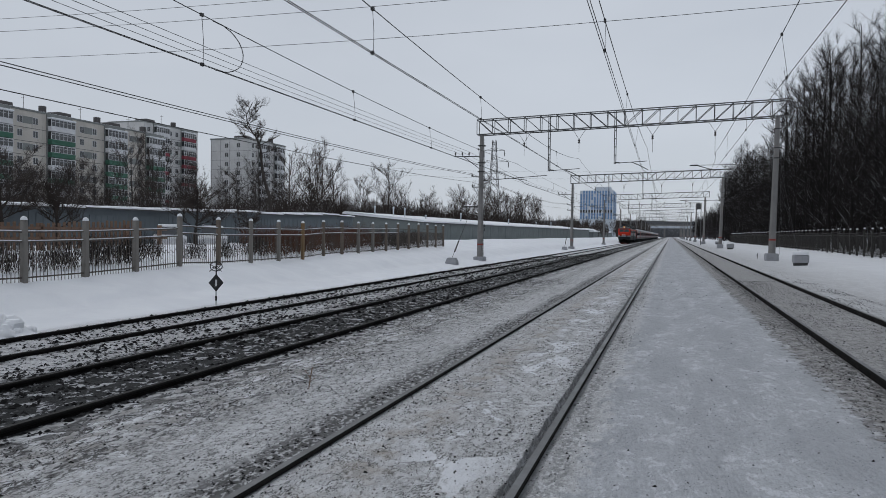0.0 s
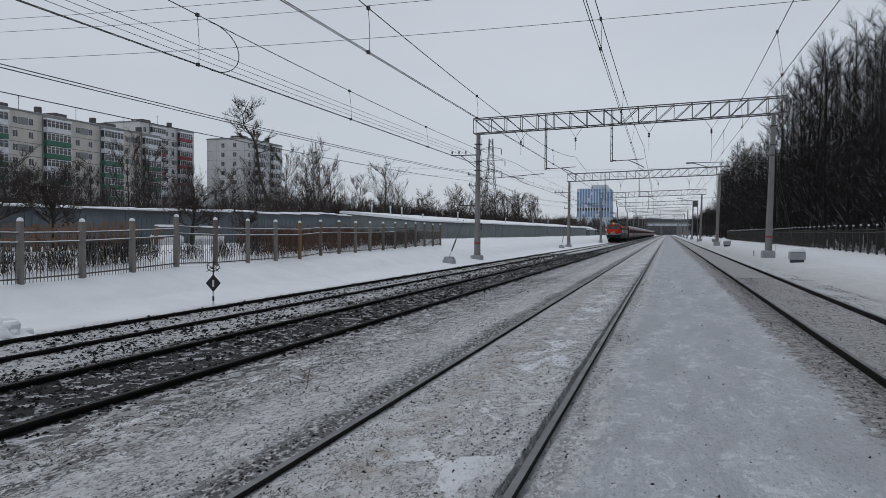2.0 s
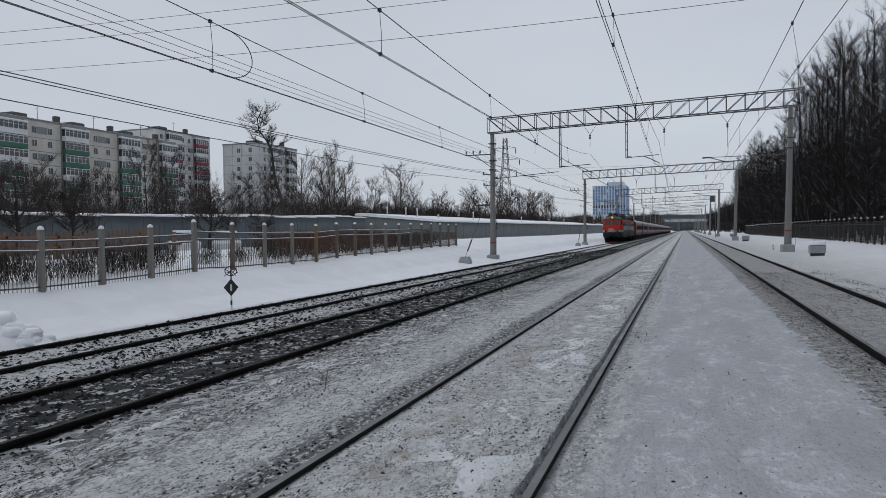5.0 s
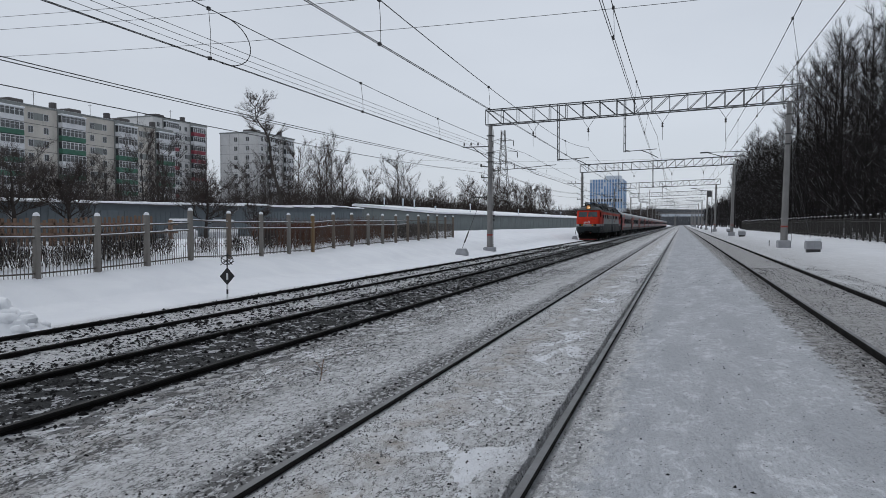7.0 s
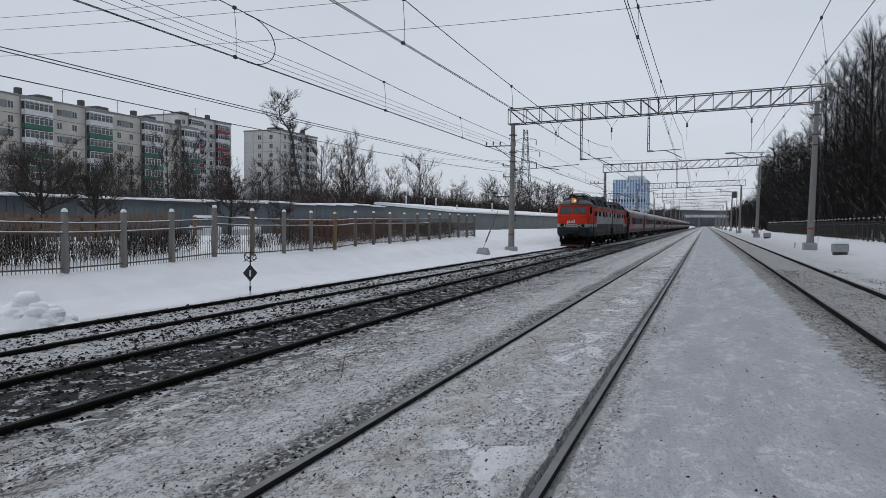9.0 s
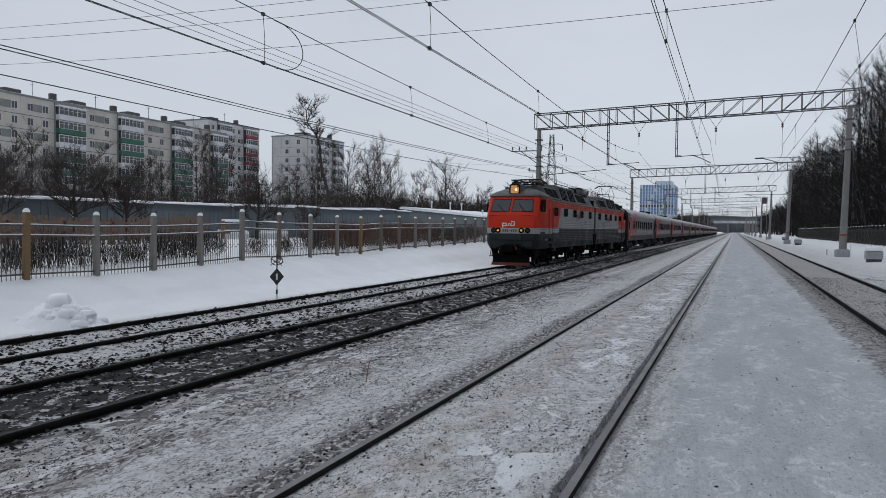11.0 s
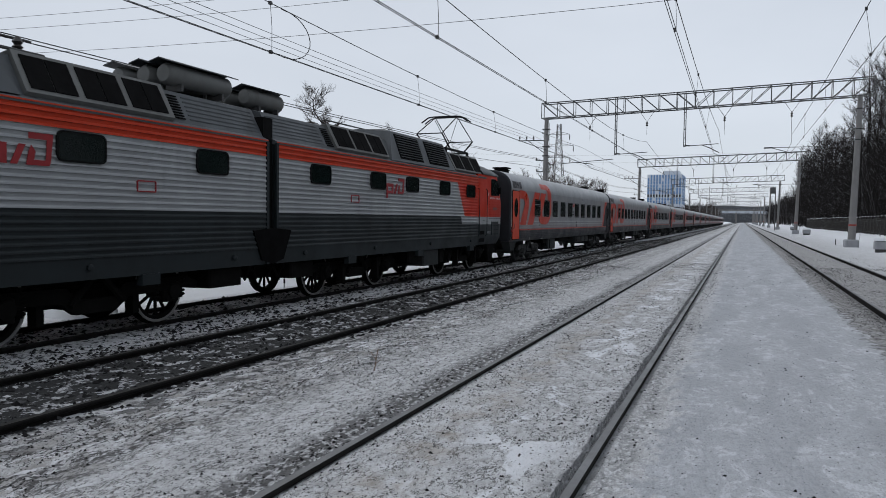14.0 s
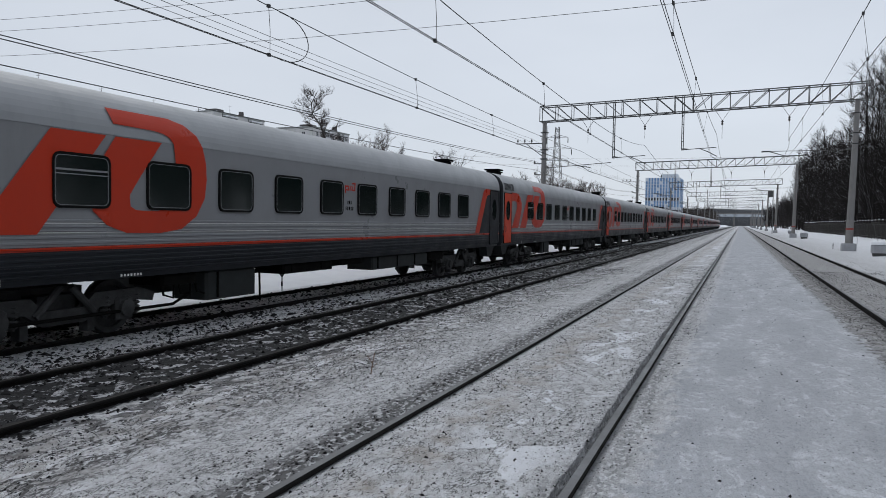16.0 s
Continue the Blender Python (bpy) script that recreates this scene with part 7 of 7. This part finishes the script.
    for x in (-0.85, -0.6, 0.8):
        s = Shape()
        s.tube([(x, -0.03, 1.12), (x + 0.02, -0.2, 1.0), (x + 0.05, -0.26, 0.72), (x + 0.08, -0.2, 0.5), (x + 0.16, -0.08, 0.46), (x + 0.2, 0.0, 0.8)], 0.016, 6)
        P("brake_hose", s, GEAR)
    s = Shape()
    s.lathe(((0.03, 0.1), (0.09, 0.06), (0.09, -0.08), (0.03, -0.1)), 10, "y", (0.42, -0.12, 1.2))
    s.tube(((-1.05, -0.05, 1.2), (-1.12, -0.12, 0.55)), 0.02, 5)
    s.tube(((-1.15, -0.1, 0.62), (-0.9, -0.1, 0.62)), 0.02, 5)
    P("uncoupling_lever", s, GEAR)
    s = Shape()
    s.loft([[(-1.08, -0.02, 0.12), (0, -0.27, 0.12), (1.08, -0.02, 0.12), (1.08, 0.04, 0.12), (0, -0.20, 0.12), (-1.08, 0.04, 0.12)],
            [(-1.05, 0.02, 0.27), (0, -0.20, 0.27), (1.05, 0.02, 0.27), (1.05, 0.08, 0.27), (0, -0.14, 0.27), (-1.05, 0.08, 0.27)]])
    P("plough_blade", s, GEAR if raised else PLOUGH, label="" if raised else "scratched red snow plough blade")
    s = Shape()
    s.loft([[(-1.03, 0.06, 0.26), (0, -0.15, 0.26), (1.03, 0.06, 0.26), (1.03, 0.18, 0.26), (-1.03, 0.18, 0.26)], [(-1.02, 0.14, 0.66), (0, 0.02, 0.62), (1.02, 0.14, 0.66), (1.02, 0.24, 0.66), (-1.02, 0.24, 0.66)]])
    for sx in (-1, 1):
        s.loft([[(sx * 1.05, 0.48, 0.2), (sx * 1.1, 0.48, 0.2), (sx * 1.30, 0.62, 1.05), (sx * 1.2, 0.62, 1.05)], [(sx * 1.0, 0.85, 0.26), (sx * 1.1, 0.85, 0.26), (sx * 1.32, 1.75, 1.05), (sx * 1.2, 1.75, 1.05)]])
    P("plough_plate", s, GEAR)
    # running gear
    s = Shape()
    s.box(-0.8, 0.8, 1.3, SEC - 0.1, 0.62, 1.0)
    s.box(-0.62, 0.62, 6.6, 10.0, 0.42, 0.62)
    P("underframe", s, GEAR)
    for a, b in ((2.35, 5.75), (10.75, 14.15)):
        bg = P("bogie", Shape_box(-0.5, 0.5, a + 1.2, b - 1.2, 0.5, 0.9), GEAR)
        bogie(bg, a, b, 0.625, True, 0.66)
    for y0, y1, z0, mat in ((7.0, 8.3, 0.45, GEAR), (8.4, 9.5, 0.62, GEAR), (15.0, 16.0, 0.6, GEAR), (6.5, 6.9, 0.5, GEAR)):
        for sx in (1, -1):
            s = Shape()
            if y0 == 7.0 and not raised:
                continue
            s.soft_box(min(0.55 * sx, 1.36 * sx), max(0.55 * sx, 1.36 * sx), y0, y1, z0, 1.0, 0.04)
            P("equipment_box", s, BOXGREY if y0 == 7.0 else mat)
    for sx in (1, -1):
        s = Shape()
        s.tube([(1.2 * sx, 15.3 + 0.2 * k, 0.95 - (0.28 if k % 2 else 0.0)) for k in range(8)], 0.03, 5)
        P("cable_loop", s, RUBBER)


def Shape_box(*a):
    s = Shape()
    s.box(*a)
    return s


def build_loco():
    loco = thing("electric_locomotive", "red and grey two-section electric locomotive with lit headlight", "locomotive")
    build_section(loco, pose(0, 0, 0), False)
    build_section(loco, pose(0, 33.8, 0, 0, 0, 180), True)
    s = Shape()
    s.box(-1.36, 1.36, SEC - 0.02, 33.8 - SEC + 0.02, 1.0, 4.25)
    part("section_gangway", s, RUBBER, loco)
    for sx in (1, -1):
        s = Shape()
        s.prism([(SEC - 0.55, 1.75), (SEC + 0.15, 1.8), (SEC + 0.15, 1.0), (SEC - 0.25, 1.1)], "x", 1.3 * sx, 1.515 * sx)
        s.prism([(33.8 - SEC + 0.55, 1.75), (33.8 - SEC - 0.15, 1.8), (33.8 - SEC - 0.15, 1.0), (33.8 - SEC + 0.25, 1.1)], "x", 1.3 * sx, 1.515 * sx)
        part("gangway_flap", s, GRILLE, loco)
    return loco


loco = build_loco()

# --- passenger coach ---
CLEN = 25.85
SIDE = [(1.44, 1.02), (1.52, 1.16), (1.55, 1.30)] + [(1.55 * math.sin(radians(a)) ** 0.62, 3.42 + 0.88 * math.cos(radians(a)) ** 0.86) for a in (90, 84, 78, 72, 66, 60, 53, 46, 39, 32, 25, 18, 12, 6)] + [(0.0, 4.30)]


def side_x(z):
    return float(np.interp(z, [p[1] for p in SIDE], [p[0] for p in SIDE]))


def ribbon(s, pts, sx=1, lift=0.021):
    """A painted shape on the coach side: quads between two edges given as (ya, za, yb, zb) steps."""
    n = 6 if max(max(p[1], p[3]) for p in pts) > 3.45 else 1
    for (a0, a1, b0, b1), (c0, c1, d0, d1) in zip(pts[:-1], pts[1:]):
        for k in range(n):
            f, g = k / n, (k + 1) / n
            four = ((a0 + (b0 - a0) * f, a1 + (b1 - a1) * f), (c0 + (d0 - c0) * f, c1 + (d1 - c1) * f), (c0 + (d0 - c0) * g, c1 + (d1 - c1) * g), (a0 + (b0 - a0) * g, a1 + (b1 - a1) * g))
            s.quad(*[((side_x(z) + lift) * sx, y if sx > 0 else CLEN - y, z + (0.009 if z > 3.45 else 0)) for y, z in four])


def build_coach():
    c = thing("passenger_coach", "grey and red sleeping coach with a row of dark windows", "coach", "coaches of the train")
    bands = []
    rib = {}
    for k in range(11):
        z = 1.12 + 0.085 * k
        rib.update({round(z, 3): 0.0, round(z + 0.012, 3): 0.016, round(z + 0.040, 3): 0.016, round(z + 0.052, 3): 0.0})
    zz = sorted(set([p[1] for p in SIDE] + [1.53, 1.59, 1.80, 1.82, 1.95, 1.97] + list(rib)))
    s = Shape()
    left = [((side_x(z) + rib.get(z, 0)), z) for z in zz]
    n = len(left)
    for sx in (1, -1):
        for k in range(n - 1):
            (xa, za), (xb, zb) = left[k], left[k + 1]
            zm = (za + zb) / 2
            if zm > 3.42:
                s.cur = 1
            elif 1.53 < zm < 1.59:
                s.cur = 3
            elif abs(zm - 1.81) < 0.011 or abs(zm - 1.96) < 0.011:
                s.cur = 4
            elif zm < 1.60:
                s.cur = 2
            else:
                s.cur = 0
            s.quad((xa * sx, 0, za), (xa * sx, CLEN, za), (xb * sx, CLEN, zb), (xb * sx, 0, zb))
    s.cur = 2
    s.quad((-1.44, 0, 1.02), (1.44, 0, 1.02), (1.44, CLEN, 1.02), (-1.44, CLEN, 1.02))
    part("body", s, [COACHSIDE, ROOFSILVER, COACHDARK, COACHRED, WHITE], c, smooth=42)
    for y, d in ((0.0, -1), (CLEN, 1)):
        s = Shape()
        s.loft([[(u * q, y + d * e, 2.6 + (v - 2.6) * q) for u, v in list(SIDE) + [(-u, v) for u, v in SIDE[::-1]]] for q, e in ((1.0, 0.0), (0.985, 0.07), (0.95, 0.10))])
        end = part("end_wall", s, COACHEND, c)
        s = Shape()
        for k in range(4):
            out = rounded(-0.62, 0.62, 1.05, 3.3, 0.15)
            s.loft([[(u * q, y + d * (0.1 + 0.05 * k), v) for u, v in out] for q in (1.0,)] + [[(u * (1.0 if k % 2 else 0.93), y + d * (0.15 + 0.05 * k), v) for u, v in out]])
        part("gangway", s, RUBBER, end)
        s = Shape()
        s.tube(((0, y - d * 0.2, 1.0), (0, y + d * 0.22, 1.0)), 0.13, 8)
        s.soft_box(-0.22, 0.22, min(y + d * 0.12, y + d * 0.28), max(y + d * 0.12, y + d * 0.28), 0.82, 1.18, 0.05)
        part("coupler", s, GEAR, end)
        for x in (-0.88, 0.88):
            s = Shape()
            s.lathe([(0.09, 0.0), (0.09, 0.16 * d), (0.22, 0.17 * d), (0.22, 0.2 * d), (0.02, 0.22 * d)], 14, "y", (x, y, 1.02))
            part("buffer", s, GEAR, end)
        s = Shape()
        s.tube([(0.8, y + d * 0.08, 3.8), (0.8, y + d * 0.12, 2.0), (0.95, y + d * 0.2, 1.2)], 0.02, 5)
        part("jumper_cable", s, RUBBER, end)
        # end of the roof
        s = Shape()
        s.loft([[(u, y - d * q, v + 0.012) for u, v in [(1.5, 3.7), (1.28, 3.97), (0.66, 4.24), (0, 4.32), (-0.66, 4.24), (-1.28, 3.97), (-1.5, 3.7)]] for q in (-0.02, 0.12)], closed=False, caps=False)
        part("roof_edge", s, COACHEND, c)
    s = Shape()
    for z, x in ((3.43, 1.55), (4.06, 1.09)):
        for sx in (1, -1):
            s.tube(((x * sx, 0.1, z), (x * sx, CLEN - 0.1, z)), 0.014, 4)
    part("roof_gutter", s, ROOFSILVER, c)
    # windows
    for sx in (1, -1):
        x = 1.55 * sx
        for k in range(10):
            y0 = 3.91 + 1.89 * k
            if sx < 0:
                y0 = CLEN - y0 - 1.03
            s = Shape()
            pane(s, y0, y0 + 1.03, 2.23, 3.03, x, 0.027, 0.1)
            w = part("window", s, GLASS, c)
            s = Shape()
            ring_frame(s, y0, y0 + 1.03, 2.23, 3.03, x, 0.040, 0.1, 0.032)
            part("window_frame", s, RUBBER, w)
            s = Shape()
            ring_frame(s, y0 + 0.02, y0 + 1.01, 2.25, 3.01, x, 0.036, 0.09, 0.008)
            if k == 0:
                s.box(min(x, x + 0.034 * sx), max(x, x + 0.034 * sx), y0 + 0.03, y0 + 1.0, 2.78, 2.81)
                s.box(min(x, x + 0.034 * sx), max(x, x + 0.034 * sx), y0 + 0.03, y0 + 1.0, 2.72, 2.735)
            part("bright_bead", s, COACHSIDE, w)
        # doors: red at one end, dark at the other
        for y0, mat, lab in ((0.12, COACHRED, "red entrance door with an oval window"), (24.55, COACHEND, "dark entrance door with an oval window")):
            a = y0 if sx > 0 else CLEN - y0 - 1.06
            s = Shape()
            pane(s, a, a + 1.06, 1.14, 3.34, x, 0.028, 0.03)
            d = part("door", s, DOORRED if mat is COACHRED else mat, c, lab)
            s = Shape()
            ring_frame(s, a, a + 1.06, 1.14, 3.34, x, 0.034, 0.03, 0.025)
            part("door_seal", s, RUBBER, d)
            s = Shape()
            ring = [[(x + q * sx, a + 0.53 + r * 0.27 * math.cos(t), 2.58 + r * 0.43 * math.sin(t)) for t in np.linspace(0, 2 * math.pi, 25)[:-1]] for r, q in ((1.0, 0.026), (1.0, 0.046), (0.88, 0.046), (0.88, 0.026))]
            s.loft(ring, caps=False)
            part("window_ring", s, RUBBER, d)
            s = Shape()
            oval = [(a + 0.53 + 0.24 * math.cos(t), 2.58 + 0.40 * math.sin(t)) for t in np.linspace(0, 2 * math.pi, 21)[:-1]]
            s.prism(oval, "x", x + 0.027 * sx, x + 0.036 * sx)
            part("door_window", s, GLASS, d)
            s = Shape()
            for z in (1.62, 2.42):
                s.tube(((x + 0.03 * sx, a + 0.14, z), (x + 0.07 * sx, a + 0.14, z + 0.04), (x + 0.07 * sx, a + 0.14, z + 0.22), (x + 0.03 * sx, a + 0.14, z + 0.26)), 0.014, 5)
            part("door_handle", s, GALV, d)
            s = Shape()
            s.prism([(a - 0.05, 1.02), (a + 0.95, 1.02), (a + 0.6, 0.62), (a + 0.15, 0.62)], "x", 1.1 * sx, 1.45 * sx)
            part("step_box", s, BOXGREY, c)
        # tail lamps and grab rail at the corner
        for z, lens in ((1.52, MARKRED), (1.66, PLOUGH)):
            s = Shape()
            yy = 0.045 if sx > 0 else CLEN - 0.045
            s.lathe([(0.055, 0.0), (0.055, 0.03 * sx), (0.02, 0.04 * sx)], 12, "x", (1.556 * sx, yy, z))
            part("tail_lamp", s, lens, c)
        s = Shape()
        yy = -0.03 if sx > 0 else CLEN + 0.03
        s.tube(((1.46 * sx, yy, 1.55), (1.53 * sx, yy, 1.6), (1.53 * sx, yy, 2.5), (1.46 * sx, yy, 2.55)), 0.014, 6)
        part("grab_rail", s, GALV, c)
        # louvres above the entrance
        s = Shape()
        ya, yb = (0.15, 1.66) if sx > 0 else (CLEN - 1.66, CLEN - 0.15)
        rows = [[((side_x(z) + e) * sx, y, z) for z in (3.46, 3.55, 3.64, 3.73, 3.80)] for y, e in ((ya, 0.004), (ya, 0.010), (yb, 0.010), (yb, 0.004))]
        s.loft(rows, caps=False, closed=False)
        part("vent_panel", s, COACHSIDE, c)
        for a0, a1 in ((0.25, 1.15), (1.28, 1.55)):
            s = Shape()
            for k in range(8):
                z = 3.50 + 0.038 * k
                ya, yb = (a0, a1) if sx > 0 else (CLEN - a1, CLEN - a0)
                s.tube((((side_x(z) + 0.012) * sx, ya, z), ((side_x(z) + 0.012) * sx, yb, z)), 0.014, 4)
            part("vent_grille", s, COACHEND, c)
        # livery shapes
        for edge in (
            [(1.15, 3.40, 1.15, 3.02), (1.95, 3.40, 1.80, 3.02), (2.30, 3.36, 1.98, 2.98), (2.60, 3.22, 2.05, 2.90), (2.84, 2.96, 2.09, 2.82), (2.90, 2.76, 2.09, 2.74), (2.33, 1.79, 1.30, 1.79)],
            [(2.62, 1.79, 3.62, 1.79), (3.86, 3.40, 4.89, 3.40)],
            [(5.08, 3.40, 6.12, 3.40), (4.68, 2.83, 5.62, 2.77), (4.55, 2.45, 5.38, 2.44), (4.62, 2.16, 5.40, 2.25), (4.90, 1.93, 5.52, 2.19), (5.30, 1.80, 5.70, 2.18), (6.10, 1.79, 6.00, 2.18),
                   (6.62, 1.86, 6.28, 2.24), (7.02, 2.10, 6.44, 2.42), (7.25, 2.45, 6.48, 2.66), (7.30, 2.80, 6.48, 2.90), (7.28, 3.12, 6.46, 3.12), (7.18, 3.42, 6.42, 3.40), (7.02, 3.62, 6.32, 3.50), (6.74, 3.78, 6.15, 3.56), (6.35, 3.86, 5.95, 3.585), (4.95, 3.86, 5.05, 3.60)],
            [(22.75, 1.60, 23.25, 1.60), (23.55, 3.00, 24.02, 2.92), (23.75, 3.32, 24.16, 3.10), (24.0, 3.40, 24.28, 3.16), (24.55, 3.40, 24.55, 3.16)],
        ):
            s = Shape()
            ribbon(s, edge, sx)
            part("livery_stroke", s, COACHRED, c, "broad red painted stroke")
        s = Shape()
        ribbon(s, [(23.25, 1.60, 25.8, 1.60), (24.02, 2.92, 25.8, 2.92), (24.16, 3.10, 25.8, 3.10), (24.28, 3.16, 25.8, 3.16), (24.55, 3.40, 25.8, 3.40)], sx, 0.019)
        part("livery_panel", s, COACHEND, c, "dark painted panel round the end door")
        s = Shape()
        mark_shape(s, x, (12.66 if sx > 0 else CLEN - 12.66), 2.78, 0.52, sx)
        part("small_mark", s, RED, c)
        s = Shape()
        ya = 12.7 if sx > 0 else CLEN - 13.15
        text_bars(s, x, ya + 0.1, ya + 0.35, 2.48, 2.58, 3)
        text_bars(s, x, ya, ya + 0.45, 2.32, 2.42, 5)
        part("number_bars", s, GRILLE, c)
        s = Shape()
        text_bars(s, x, 5.2, 5.7, 1.06, 1.10, 7)
        text_bars(s, x, 3.0, 3.1, 1.05, 1.16, 1)
        part("small_bars", s, WHITE, c)
    # roof gear
    for y, w, h in ((2.2, 0.55, 0.26), (2.9, 0.3, 0.2), (22.5, 0.4, 0.22)):
        s = Shape()
        s.soft_box(-0.05, w, y, y + 0.6, 4.2, 4.24 + h, 0.05)
        s.soft_box(-0.12, w + 0.08, y - 0.06, y + 0.66, 4.24 + h, 4.30 + h, 0.03)
        part("roof_ventilator", s, GRILLE, c)
    s = Shape()
    for y in np.arange(0.6, 3.9, 0.16):
        s.tube(((1.02, y, 4.12), (1.30, y, 3.96)), 0.012, 4)
    s.tube(((1.3, 0.5, 3.97), (1.3, 4.0, 3.97)), 0.02, 5)
    s.tube(((1.0, 0.5, 4.14), (1.0, 4.0, 4.14)), 0.02, 5)
    part("roof_walk", s, COACHEND, c)
    # underfloor
    for a in (3.25, 21.05):
        bg = part("bogie", Shape_box(-0.5, 0.5, a + 0.7, a + 1.7, 0.45, 0.85), COACHGEAR, c)
        bogie(bg, a, a + 2.4, 0.475, False, 0.58, COACHGEAR)
    for y0, y1, z0, mat in ((7.55, 9.15, 0.42, BOXGREY), (14.6, 18.6, 0.62, BOXGREY), (10.2, 12.4, 0.78, GEAR), (6.35, 7.3, 0.8, GEAR), (18.8, 20.0, 0.72, GEAR), (12.8, 14.0, 0.85, GEAR)):
        for sx in (1, -1):
            s = Shape()
            s.soft_box(min(0.5 * sx, 1.36 * sx), max(0.5 * sx, 1.36 * sx), y0, y1, z0, 1.02, 0.05)
            bx = part("equipment_box", s, mat, c)
            if y1 - y0 > 1.5:
                for y in np.arange(y0 + 0.3, y1 - 0.1, 1.3):
                    s = Shape()
                    s.box(min(1.35 * sx, 1.39 * sx), max(1.35 * sx, 1.39 * sx), y, y + 0.04, z0 + 0.04, 0.98)
                    part("box_rib", s, GEAR, bx)
    s = Shape()
    for k in range(4):
        y = 6.4 + 0.45 * k
        s.tube([(1.25, y, 0.95), (1.3, y + 0.05, 0.62), (1.3, y + 0.3, 0.55), (1.25, y + 0.36, 0.9)], 0.025, 5)
    s.tube(((1.2, 3.0, 0.42), (1.2, 6.8, 0.42), (1.25, 7.2, 0.6)), 0.03, 5)
    s.tube(((0.9, 9.4, 0.85), (0.9, 14.4, 0.85)), 0.035, 5)
    s.tube(((1.0, 9.75, 0.9), (1.0, 9.78, 0.2)), 0.025, 5)
    part("brake_rigging", s, GEAR, c)
    return c


coach = build_coach()
coaches = [coach] + [copy_thing(coach, pose(TX, 100 + 26.4 * k, RZ)) for k in range(1, 15)]

# ---- what moves ----
SPEED = 13.66


def nose_y(t):
    """Where the front of the locomotive is along the track."""
    return 17.05 + SPEED * (12.5 - t)


def motions():
    for ob, back in [(loco, 0.0)] + [(c, 34.75 + 26.4 * k) for k, c in enumerate(coaches)]:
        walk(ob, [(t, pose(TX, nose_y(t) + back, RZ)) for t in (0.0, 4.0, 8.0, 12.0, 16.0)])


motions()
